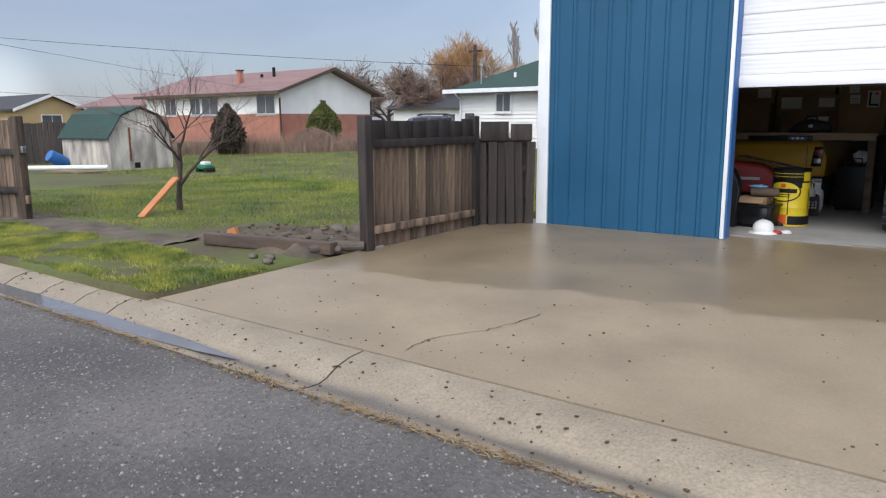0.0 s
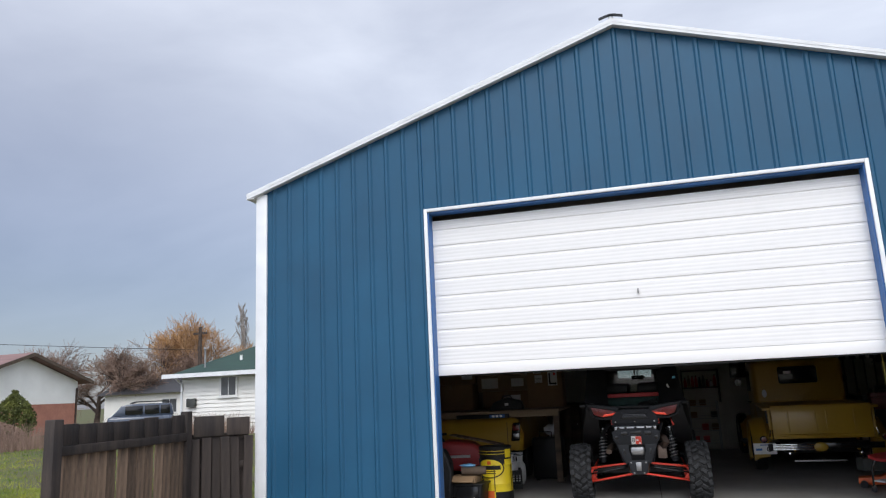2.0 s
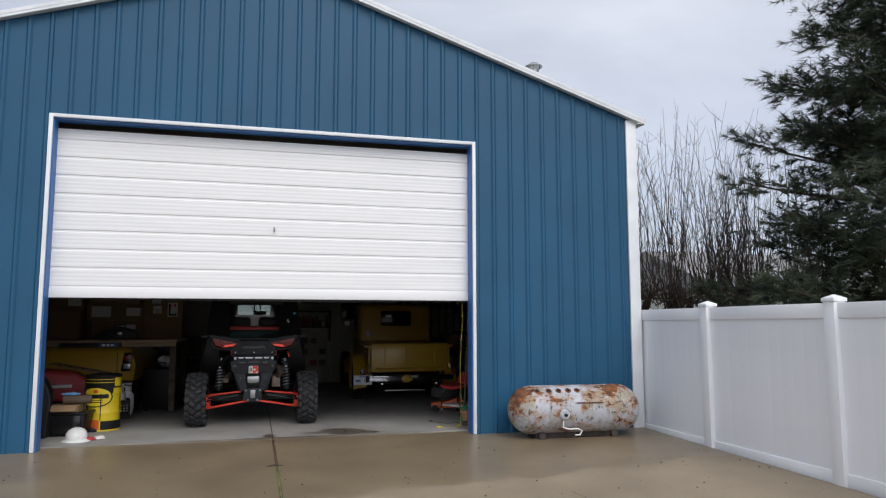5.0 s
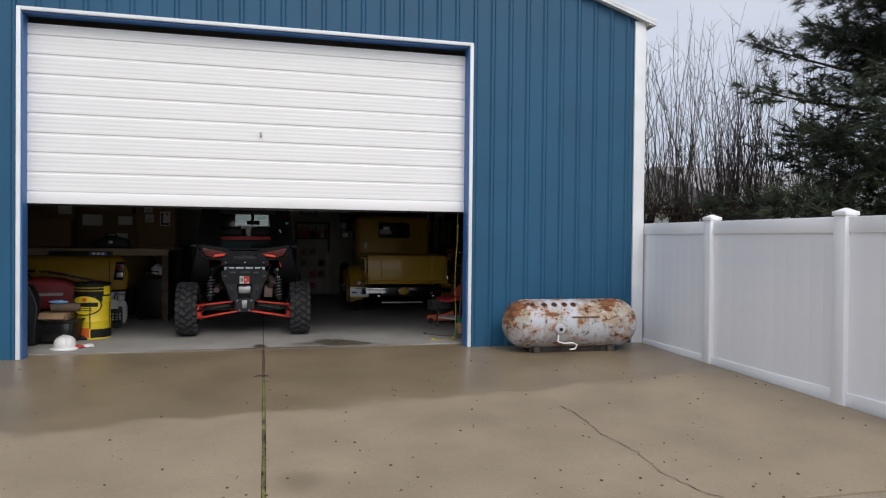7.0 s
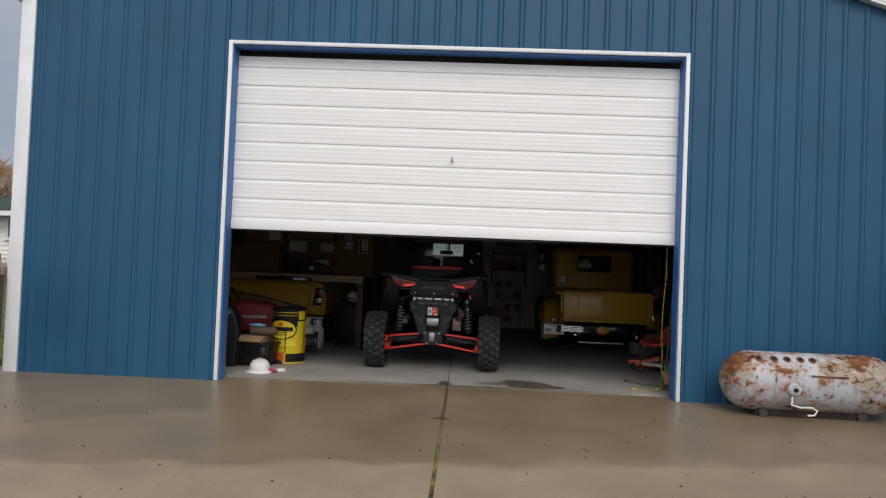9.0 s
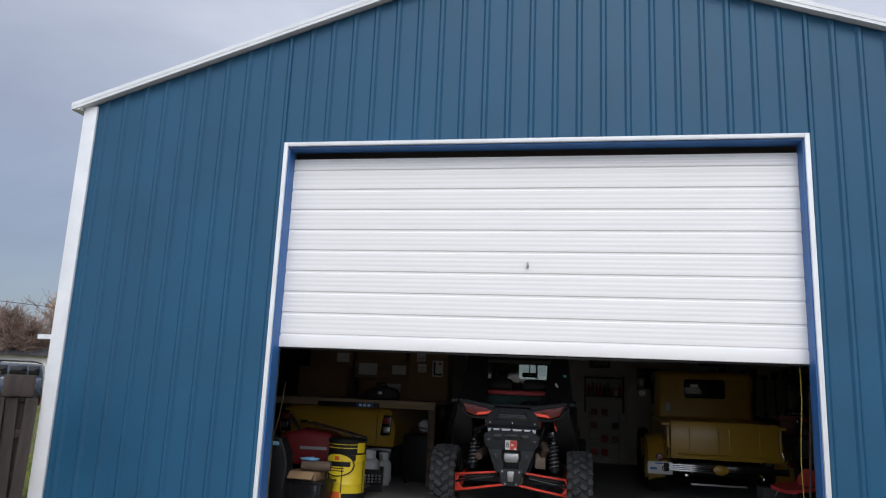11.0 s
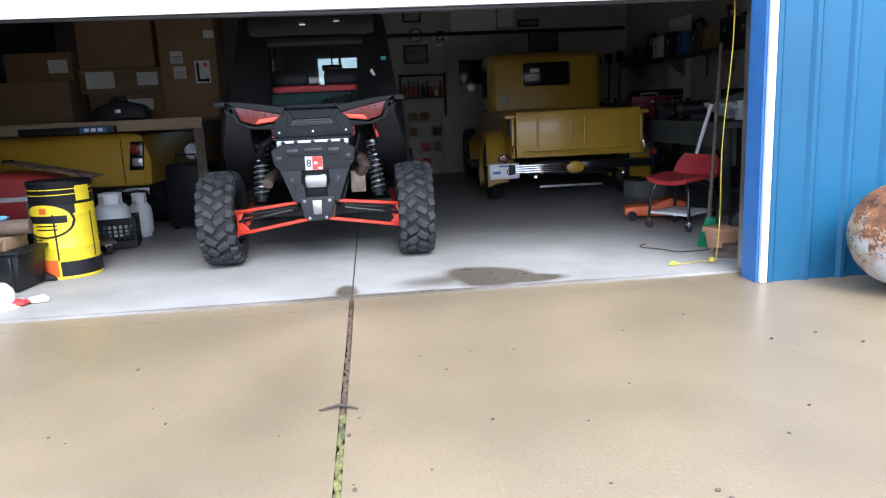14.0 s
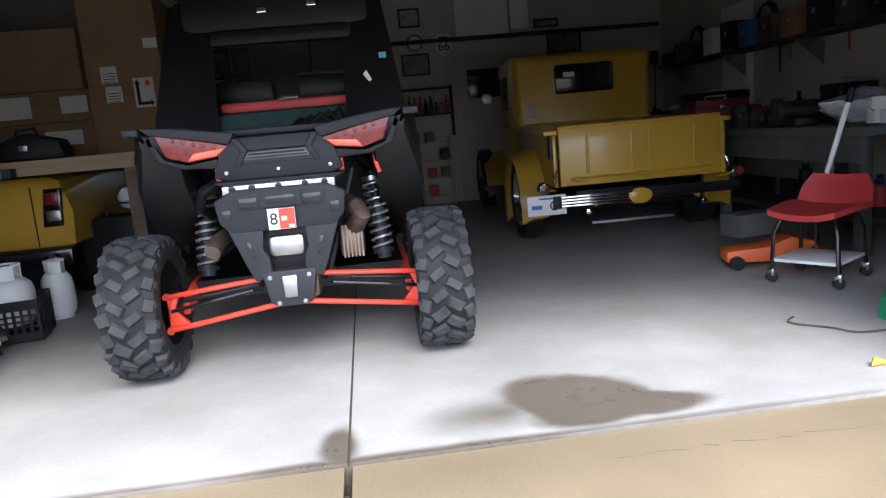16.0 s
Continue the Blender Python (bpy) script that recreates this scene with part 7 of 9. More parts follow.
# more clutter along the right-hand wall and bench
kinds = (("paint_tin", "round paint tin on the bench", "tin"), ("parts_bin", "open plastic parts bin on the bench", "bin"), ("cable_spool", "spool of wire on the bench", "spool"), ("bottle", "plastic bottle on the bench", "bottle"), ("grinder", "dusty bench tool with a round guard", "tool"))
tones = {"black": "black", "charcoal": "dark grey", "grey_paint": "green-grey", "old_red": "dull red", "white": "white", "blue_plastic": "blue", "timber": "brown", "card": "tan"}
for k in range(34):
    name, lab, cat = kinds[k % 5]
    tone = rr.choice(list(tones))
    x, y = rr.uniform(3.45, 4.5), 2.45 + 5.1 * (k + rr.random() * 0.6) / 34
    g = thing(name, tones[tone] + " " + lab, cat, pose(x, y, 0.862, 0, 0, rr.uniform(-40, 40)), group=name + " group")
    if name == "paint_tin":
        r, h = rr.uniform(0.06, 0.09), rr.uniform(0.12, 0.2)
        part("tin_body", L([(0, 0), (r, 0), (r, h), (r * 1.03, h + 0.006), (r * 0.9, h + 0.006), (0, h)], 18), M[tone], g)
        part("bail_handle", T([(-r, 0, h * 0.8), (-r * 0.8, -r * 0.7, h * 0.5), (r * 0.8, -r * 0.7, h * 0.5), (r, 0, h * 0.8)], 0.004, 6), M["steel"], g)
    elif name == "parts_bin":
        part("bin_body", bevelled(P([(-0.12, 0), (0.12, 0), (0.14, 0.12), (-0.14, 0.12)], "y", -0.1, 0.1), 0.008), M[tone], g)
        part("bin_contents", B(-0.11, 0.11, -0.08, 0.08, 0.11, 0.15, bevel=0.02), M["exhaust"], g)
    elif name == "cable_spool":
        part("flange", L([(0, 0), (0.10, 0), (0.10, 0.012), (0, 0.012)], 20), M["timber"], g)
        part("winding", L([(0.0, 0.012), (0.08, 0.012), (0.085, 0.06), (0.08, 0.108), (0, 0.108)], 20), M[tone], g)
        part("flange", L([(0, 0.108), (0.10, 0.108), (0.10, 0.12), (0, 0.12)], 20), M["timber"], g)
    elif name == "bottle":
        part("bottle_body", L([(0, 0), (0.045, 0), (0.048, 0.16), (0.02, 0.21), (0.018, 0.24), (0, 0.24)], 16), M[tone], g)
        part("bottle_cap", L([(0.02, 0.24), (0.02, 0.27), (0, 0.27)], 12), M["black"], g)
    else:
        part("motor", T([(-0.16, 0, 0.12), (0.16, 0, 0.12)], 0.07, 16), M[tone], g)
        part("wheel_guard", T([(-0.2, 0, 0.12), (-0.16, 0, 0.12)], 0.10, 18), M["charcoal"], g)
        part("foot", bevelled(B(-0.08, 0.08, -0.07, 0.07, 0, 0.06), 0.01), M[tone], g)
shelf2 = thing("wall_shelf", "long dark wall shelf crowded with cases above the bench", "shelf", at(4.64, 5.2, 1.62))
part("shelf_board", bevelled(B(-0.34, 0, -2.4, 2.4, 0, 0.03), 0.004), M["wood_dark"], shelf2)
for y in (-2.2, -0.7, 0.7, 2.2):
    part("shelf_bracket", P([(-0.30, 0.0), (0.0, 0.0), (0.0, -0.25)], "y", y - 0.01, y + 0.01), M["steel"], shelf2, smooth=None)
for k in range(12):
    tone = rr.choice(list(tones))
    w, h = rr.uniform(0.18, 0.34), rr.uniform(0.14, 0.34)
    c = thing("storage_case", tones[tone] + " storage case on the wall shelf", "case", pose(4.47, 3.0 + 0.4 * k, 1.651, 0, 0, rr.uniform(-8, 8)), group="cases on the wall shelf")
    part("case_body", bevelled(B(-0.13, 0.13, -w / 2, w / 2, 0, h), 0.012), M[tone], c)
    part("case_latch", B(-0.14, -0.13, -0.02, 0.02, h * 0.5, h * 0.65), M["steel"], c, smooth=None)
for k in range(9):
    x = 3.0 + 0.19 * k
    g = thing("hanging_tool", "dark long-handled garden tool hung on the back wall", "tool", at(x, YB - 0.04, 1.3), group="tools on the back wall")
    part("handle", T([(0, 0, -0.6), (0.01, 0, 0.45)], 0.013, 8), M["timber" if k % 2 else "charcoal"], g)
    part("tool_head", bevelled(B(-0.06, 0.06, -0.03, 0.02, 0.42, 0.42 + 0.10 + 0.05 * (k % 3)), 0.012), M["charcoal"], g)

# ---- outside: fences ----
def board_mesh(w, h, t, seed, cut=0.02):
    r = random.Random(seed)
    a, b = r.uniform(-cut, cut), r.uniform(-cut, cut)
    bm = P([(-w / 2, 0), (w / 2, 0), (w / 2 + r.uniform(-0.004, 0.004), h * 0.5), (w / 2, h + a), (-w / 2, h + b), (-w / 2 + r.uniform(-0.004, 0.004), h * 0.5)], "y", -t / 2, t / 2)
    return mesh_of("board", bevelled(bm, 0.003, 1), M["wood_grey"])


def along(p, q):
    """A frame with x from p to q on the ground."""
    d = Vector((q[0] - p[0], q[1] - p[1], 0))
    return at(p[0], p[1], 0) @ Matrix.Rotation(math.atan2(d.y, d.x), 4, "Z"), d.length


rb = random.Random(5)
m1, len1 = along((-5.42, -2.64), (-5.36, -0.66))
fence = thing("wooden_fence", "weathered grey-brown board fence panel, open along the driveway", "fence", m1)
boards = [board_mesh(0.135, 1.28, 0.02, k) for k in range(5)]
n = 14
for k in range(n):
    x = 0.10 + (len1 - 0.14) * k / (n - 1)
    piece("board", boards[k % 5], fence, at(x, 0.03 + 0.004 * (k % 2), -0.06 + rb.uniform(-0.03, 0.02)) @ Matrix.Rotation(rb.uniform(-0.012, 0.012), 4, "Y") @ Matrix.Diagonal((rb.uniform(0.9, 1.05), 1, 1, 1)))
part("gate_post", bevelled(B(-0.03, 0.08, -0.05, 0.07, -0.10, 1.36), 0.008), M["wood_dark"], fence)
part("gate_post", bevelled(B(len1 - 0.03, len1 + 0.07, -0.02, 0.08, -0.06, 1.36), 0.008), M["wood_dark"], fence)
part("upper_rail", bevelled(B(0.08, len1 - 0.03, -0.025, 0.015, 1.02, 1.11), 0.006), M["wood_dark"], fence)
part("lower_rail", bevelled(B(0.08, len1 - 0.03, -0.025, 0.015, 0.10, 0.185), 0.006), M["wood_grey"], fence)
# the dark upper boards stand proud of the rail
for k in range(8):
    w = (len1 - 0.14) / 8
    ob = part("top_board", bevelled(B(0, w - 0.008, -0.005, 0.014, 1.11, 1.31 + rb.uniform(-0.012, 0.025)), 0.004), M["wood_dark"], fence)
    ob.location = (0.09 + w * k, 0.0, 0)
fence["label"] = "weathered grey-brown board fence panel, dark along its top"

m2, len2 = along((-5.36, -0.56), (-4.86, -0.10))
fence2 = thing("wooden_fence", "dark wet board fence panel joining the workshop corner", "fence", m2)
dark = [mesh_of("board", bevelled(B(-0.055, 0.055, -0.01, 0.01, 0, 1.06), 0.004, 1), M["wood_dark"]) for k in range(1)]
for k in range(6):
    piece("board", dark[0], fence2, at(0.05 + (len2 - 0.08) * k / 5, -0.02 if k % 2 else 0.02, -0.03 + rb.uniform(-0.01, 0.01)) @ Matrix.Rotation(rb.uniform(-0.03, 0.03), 4, "Y"))
for z in (0.25, 0.65, 1.0):
    part("rail", bevelled(B(0.0, len2, 0.03, 0.07, z, z + 0.08), 0.004), M["wood_dark"], fence2)
part("cap_board", bevelled(B(0.02, len2 * 0.55, -0.02, 0.02, 1.05, 1.29), 0.004), M["wood_dark"], fence2)
part("cap_board", bevelled(B(len2 * 0.60, len2, -0.02, 0.02, 1.05, 1.26), 0.004), M["wood_dark"], fence2)
part("backing", B(0.0, len2, 0.075, 0.085, -0.05, 1.02), M["wood_dark"], fence2, smooth=None)

m3, len3 = along((-14.6, -4.35), (-11.3, -3.52))
fence3 = thing("wooden_fence", "weathered board fence ending at a gate post by the lawn", "fence", m3)
for k in range(22):
    piece("board", boards[k % 5], fence3, at(0.08 + (len3 - 0.2) * k / 21, 0.0, -0.08 + rb.uniform(-0.02, 0.02)) @ Matrix.Diagonal((1.05, 1, 1.12, 1)))
for z in (0.30, 0.85):
    part("rail", bevelled(B(0, len3, -0.07, -0.02, z, z + 0.09), 0.005), M["wood_dark"], fence3)
part("gate_post", bevelled(B(len3 - 0.06, len3 + 0.06, -0.08, 0.04, -0.2, 1.40), 0.008), M["wood_grey"], fence3)
part("latch_block", bevelled(B(len3 + 0.06, len3 + 0.12, -0.06, 0.0, 0.88, 0.98), 0.005), M["steel"], fence3)
part("latch_block", bevelled(B(len3 + 0.06, len3 + 0.12, -0.06, 0.0, 0.15, 0.27), 0.005), M["wood_grey"], fence3)
m4, len4 = along((-36.0, -2.0), (-24.3, 4.6))
fence4 = thing("wooden_fence", "long dark board fence behind the garden shed", "fence", m4)
far_board = mesh_of("board", B(-0.10, 0.10, -0.012, 0.012, 0, 1.45), M["wood_dark"])
for k in range(int(len4 / 0.22)):
    piece("board", far_board, fence4, at(0.11 + 0.22 * k, 0, -0.12 + rb.uniform(-0.03, 0.03)))

# white vinyl fence
vf = thing("vinyl_fence", "white vinyl privacy fence with square capped posts", "fence", at(4.86, 0, 0))
post = mesh_of("post", bevelled(B(-0.065, 0.065, -0.065, 0.065, -0.2, 1.60), 0.006), M["vinyl"], 35)
cap = bmesh.new()
box(cap, -0.075, 0.075, -0.075, 0.075, 1.60, 1.635)
capm = mesh_of("post_cap", bevelled(loft(cap, [[(-0.07, -0.07, 1.635), (0.07, -0.07, 1.635), (0.07, 0.07, 1.635), (-0.07, 0.07, 1.635)], [(-0.01, -0.01, 1.665), (0.01, -0.01, 1.665), (0.01, 0.01, 1.665), (-0.01, 0.01, 1.665)]]), 0.003), M["vinyl"], 35)
pb = mesh_of("tongue_board", P([(-0.0132, 0.0), (-0.0135, 0.003), (-0.0135, 0.147), (-0.0132, 0.15), (0.012, 0.15), (0.012, 0.0)], "z", 0.0, 1.36), M["vinyl"], 25)
posts = (0.56, -1.42, -3.28, -5.12)
for a, b in zip(posts, posts[1:]):
    piece("post", post, vf, at(0, b, -0.06))
    piece("post_cap", capm, vf, at(0, b, -0.06))
    part("top_rail", bevelled(B(-0.03, 0.03, b + 0.065, a - 0.065, 1.39, 1.53), 0.006), M["vinyl"], vf)
    part("bottom_rail", bevelled(B(-0.03, 0.03, b + 0.065, a - 0.065, -0.10, 0.03), 0.006), M["vinyl"], vf)
    nb = int((a - b - 0.13) / 0.150)
    step = (a - b - 0.13) / nb
    for k in range(nb):
        piece("tongue_board", pb, vf, at(0, b + 0.065 + step * k, 0.03) @ Matrix.Diagonal((1, step / 0.150, 1, 1)))

# ---- old pressure tank ----
tank = thing("pressure_tank", "rusty white-painted steel pressure tank lying beside the wall", "tank", pose(3.62, -0.42, 0.308, 0, 0, -1.5) @ Matrix.Scale(1.045, 4))
R, H = 0.275, 0.545
prof = [(0.0, -0.81)]
for k in range(1, 9):
    a = math.pi / 2 * k / 8
    prof.append((R * math.sin(a), -H - 0.265 * math.cos(a)))
prof += [(R + 0.003, -H + 0.02), (R, -H + 0.03), (R, H - 0.03), (R + 0.003, H - 0.02)] + [(r, -z) for r, z in prof[::-1]]
part("shell", L(prof, 44, Matrix.Rotation(radians(90), 4, "Y")), M["rusty"], tank)
for x in (-0.52, -0.38, -0.26, -0.14, -0.03):
    m = at(x, -0.155, 0.215) @ Matrix.Rotation(radians(38), 4, "X")
    fit = part("fitting", L([(0.036, 0.0), (0.036, 0.016), (0.024, 0.018), (0.024, 0.010), (0.0, 0.010)], 14, m), M["rust"], tank)
    part("plug", L([(0.023, 0.010), (0.021, 0.013), (0, 0.013)], 10, m), M["black"], fit)
part("valve_flange", L([(0.0, 0.045), (0.045, 0.045), (0.06, 0.03), (0.06, 0.0)], 18, at(-0.235, -0.262, -0.035) @ Matrix.Rotation(radians(90), 4, "X")), M["plastic_bag"], tank)
part("valve_spout", L([(0.0, 0.07), (0.018, 0.07), (0.018, 0.03)], 12, at(-0.235, -0.262, -0.035) @ Matrix.Rotation(radians(90), 4, "X")), M["black"], tank)
part("hose", T([(-0.26, -0.30, -0.10), (-0.27, -0.31, -0.17), (-0.20, -0.32, -0.19), (-0.10, -0.33, -0.185), (-0.05, -0.33, -0.21), (-0.08, -0.34, -0.25), (-0.14, -0.34, -0.255)], 0.009, 8), M["white"], tank, "white plastic hose stub")
part("name_plate", bevelled(B(-0.08, 0.25, -0.278, -0.26, 0.09, 0.10), 0.002), M["rust"], tank)
part("timber_crib", bevelled(B(-0.52, 0.46, -0.10, 0.17, -0.325, -0.255), 0.008), M["wood_dark"], tank)
for x in (-0.45, 0.45):
    part("saddle_foot", bevelled(P([(-0.15, -0.325), (0.15, -0.325), (0.12, -0.22), (-0.12, -0.22)], "x", x - 0.04, x + 0.04), 0.008), M["wood_dark"], tank)

# roof fittings
rv = thing("roof_vent", "galvanised roof vent pipe with a rain cap", "vent", at(3.70, 0.9, roof_z(3.7) + 0.10))
part("pipe", T([(0, 0, 0), (0, 0, 0.50)], 0.07, 16), M["steel"], rv)
part("rain_cap", L([(0.0, 0.62), (0.06, 0.61), (0.13, 0.56), (0.13, 0.55), (0.0, 0.58)], 18), M["steel"], rv)
for a in range(3):
    part("cap_strut", T([(0.065 * math.cos(a * 2.1), 0.065 * math.sin(a * 2.1), 0.48), (0.10 * math.cos(a * 2.1), 0.10 * math.sin(a * 2.1), 0.565)], 0.007, 5), M["steel"], rv)
rg = thing("ridge_vent", "white roof pipe at the ridge under a thin dark rain hood", "vent", at(-0.01, 0.35, roof_z(0) + 0.09))
part("vent_hood", P([(-0.15, 0.212), (-0.05, 0.240), (0.0, 0.246), (0.05, 0.240), (0.15, 0.212), (0.15, 0.220), (0.05, 0.249), (0.0, 0.255), (-0.05, 0.249), (-0.15, 0.220)], "y", -0.06, 0.0), M["charcoal"], rg, smooth=None)
part("vent_stack", T([(0, 0, -0.02), (0, 0, 0.236)], 0.03, 12), M["trim_white"], rg)

# ---- garden ----
# soil bed with a timber edge and stones
sx = [-8.2 + 0.044 * k for k in range(62)]
sy = [-3.35 + 0.044 * k for k in range(42)]


def soil_z(x, y):
    e = smooth01(-8.2, -7.4, x) * smooth01(-5.52, -5.75, x) * smooth01(-3.4, -3.15, y) * smooth01(-1.6, -2.2, y)
    return lawn_z(x, y) - 0.03 + e * (0.09 + 0.07 * noise.noise((x * 2.6, y * 2.6, 1)) + 0.06 * noise.noise((x * 6, y * 6, 2)) + 0.03 * noise.noise((x * 15, y * 15, 3)))


tagged(grid_sheet("soil_bed", sx, sy, soil_z, M["soil"]), "turned dark soil bed behind the driveway edge", "soil", kind="structure")
# bare trodden strip between verge and lawn
def strip_z(x, y):
    e = smooth01(-3.95, -3.65, y + 0.12 * noise.noise((x, 0, 3))) * smooth01(-2.95, -3.25, y + 0.15 * noise.noise((x, 4, 3)))
    return lawn_z(x, y) - 0.03 + 0.045 * e + 0.03 * noise.noise((x * 3, y * 3, 8)) + 0.015 * noise.noise((x * 11, y * 11, 8))


tagged(grid_sheet("bare_strip", [-20 + 0.09 * k for k in range(140)], [-4.0 + 0.07 * k for k in range(16)], strip_z, M["soil"]), "muddy bare soil strip between verge and lawn", "soil", kind="structure")
rc = random.Random(31)
bm = bmesh.new()
for k in range(420):
    x, y = rc.uniform(-7.6, -5.62), rc.uniform(-3.1, -1.9)
    r = 0.008 + 0.026 * rc.random() ** 4
    bmesh.ops.create_icosphere(bm, subdivisions=1, radius=r, matrix=at(x, y, soil_z(x, y) + r * 0.2) @ Matrix.Rotation(rc.uniform(0, 3), 4, "Z") @ Matrix.Diagonal((1.4, 1, 0.7, 1)))
single("soil_clods", bm, M["soil"], "loose clods of dark earth on the soil bed", "soil", kind="stuff", smooth=20)
single("landscape_timber", bevelled(B(-0.85, 0.85, -0.07, 0.07, 0, 0.13), 0.015), M["timber"], "weathered brown timber edging the soil bed", "timber", pose(-6.35, -3.20, -0.06, 0, 0, 12))
rs = random.Random(9)


def stone(name, x, y, z, r, label, group=""):
    bm = bmesh.new()
    bmesh.ops.create_icosphere(bm, subdivisions=2, radius=1.0)
    s = rs.uniform(0, 50)
    for v in bm.verts:
        d = 1 + 0.3 * noise.noise(v.co * 1.3 + Vector((s, 0, 0)))
        v.co = Vector((v.co.x * r * d * 1.3, v.co.y * r * d, v.co.z * r * d * 0.75))
    return single(name, bm, M["stone"], label, "stone", at(x, y, z), group=group, smooth=40)


for x, y, r in ((-5.62, -2.95, 0.10), (-5.66, -2.70, 0.07), (-5.60, -2.45, 0.06), (-5.9, -3.55, 0.05), (-6.1, -3.6, 0.045), (-6.5, -2.0, 0.11), (-6.15, -1.95, 0.14), (-5.85, -1.8, 0.10), (-5.75, -3.7, 0.05)):
    stone("stone", x, y, lawn_z(min(x, -5.7), y) + r * 0.45, r, "rough grey-brown garden stone half sunk in soil", "garden stones")
single("brick_shard", P([(-0.10, 0), (0.10, 0), (0.04, 0.16), (-0.05, 0.13)], "y", -0.03, 0.03), M["plank_new"], "broken orange brick standing in the grass", "brick", pose(-7.15, -3.05, -0.06, 0, 0, 20), smooth=None)
single("drift_log", T([(-0.28, 0, 0.05), (0.0, 0.02, 0.07), (0.30, -0.01, 0.06)], [0.04, 0.06, 0.045], 10), M["stone"], "short grey weathered log at the fence foot", "log", pose(-5.57, -2.95, -0.06, 0, 0, 60))

# leaf litter and straw along the gutter edge
litter_v, litter_f = [], []
rl = random.Random(17)
for k in range(7000):
    x = rl.uniform(-7, 3.5)
    dense = 0.5 + 0.5 * noise.noise((x * 1.3, 0, 7))
    if rl.random() > (dense * 1.25) ** 3:
        continue
    y = -5.60 + rl.gauss(0, 0.03)
    a, l, w = rl.uniform(0, math.pi), rl.uniform(0.01, 0.05), rl.uniform(0.002, 0.005)
    z = -0.197 + rl.uniform(0, 0.012)
    c, s = math.cos(a), math.sin(a)
    b = len(litter_v)
    litter_v += [(x - c * l, y - s * l * 0.6, z), (x + s * w, y - c * w, z + 0.004), (x + c * l, y + s * l * 0.6, z + rl.uniform(0, 0.012)), (x - s * w, y + c * w, z + 0.004)]
    litter_f += [(b, b + 1, b + 2, b + 3)]
tagged(raw("leaf_litter", litter_v, litter_f, M["straw"]), "dry straw and leaf bits along the gutter edge", "litter", kind="stuff")
bm = bmesh.new()
for k in range(700):
    x = rl.uniform(-7, 3.5)
    if noise.noise((x * 1.1, 0, 7)) < -0.1 and rl.random() < 0.7:
        continue
    bmesh.ops.create_icosphere(bm, subdivisions=1, radius=rl.uniform(0.004, 0.011), matrix=at(x, -5.605 + rl.gauss(0, 0.022), -0.198) @ Matrix.Rotation(rl.uniform(0, 3), 4, "Z") @ Matrix.Diagonal((1.9, 1, 0.4, 1)))
single("gutter_dirt", bm, M["soil"], "dark silt caught along the gutter edge", "dirt", kind="stuff", smooth=60)
# pale chips on the road
chips_v, chips_f = [], []
for k in range(26000):
    x, y = rl.uniform(-7.5, 1.0), -5.62 - 2.6 * rl.random()
    r = 0.0025 + 0.009 * rl.random() ** 2.5
    b, z = len(chips_v), -0.1995
    chips_v += [(x - r, y - r * 0.6, z), (x + r, y - r * 0.8, z), (x + r * 0.4, y + r, z), (x, y, z + r * 0.7)]
    chips_f += [(b, b + 1, b + 3), (b + 1, b + 2, b + 3), (b + 2, b, b + 3)]
tagged(raw("road_chips", chips_v, chips_f, mat("pale_chippings", (0.24, 0.225, 0.205), (0.07, 0.068, 0.066), scale=30, rough=0.6, island=0.9)), "pale stone chips bedded in the asphalt", "chippings", kind="stuff")


# grass blades
def blades(name, count, region, size, material, label, seed, keep=None):
    r = random.Random(seed)
    vs, fs = [], []
    while len(fs) < count:
        x, y = r.uniform(*region[0]), r.uniform(*region[1])
        if keep and not keep(x, y, r):
            continue
        z = lawn_z(x, y) - 0.005
        h, a, w = r.uniform(0.5, 1.0) * size, r.uniform(0, 2 * math.pi), size * 0.10
        lx, ly = r.gauss(0, 0.4) * h, r.gauss(0, 0.4) * h
        b = len(vs)
        vs += [(x - w * math.cos(a), y - w * math.sin(a), z), (x + w * math.cos(a), y + w * math.sin(a), z), (x + lx, y + ly, z + h)]
        fs.append((b, b + 1, b + 2))
    return tagged(raw(name, vs, fs, material), label, "grass", kind="stuff")


def verge(x, y, r):
    return y > -5.02 + 0.03 * math.sin(9 * x) and noise.noise((x * 1.6, y * 1.6, 4)) > -0.14 + r.uniform(-0.22, 0.22) + 0.9 * smooth01(-3.95, -3.6, y)


def turf(x, y, r):
    d = noise.noise((x * 0.8, y * 0.8, 9))
    return not (-8.2 < x < -5.5 and y < -1.8) and y > -3.05 + 0.3 * noise.noise((x, 4, 3)) + r.gauss(0, 0.12) and d > -0.35 + r.uniform(-0.2, 0.2) - 0.4 * smooth01(-3.2, -1.5, y)


blades("verge_grass", 46000, ((-12, -5.53), (-5.05, -3.3)), 0.042, M["blade_yellow"], "short bright yellow-green grass on the kerb verge", 1, verge)
blades("lawn_grass", 60000, ((-16, -5.6), (-3.4, 4.0)), 0.055, M["blade"], "short green lawn grass", 2, turf)
blades("far_lawn_grass", 45000, ((-32, -5.6), (2.0, 17.0)), 0.09, M["blade"], "short green lawn grass further off", 3)
blades("fence_weeds", 500, ((4.70, 4.82), (-5.0, -2.2)), 0.06, M["straw"], "dry weeds along the vinyl fence foot", 4, lambda x, y, r: noise.noise((y * 2, 0, 5)) > 0.0)


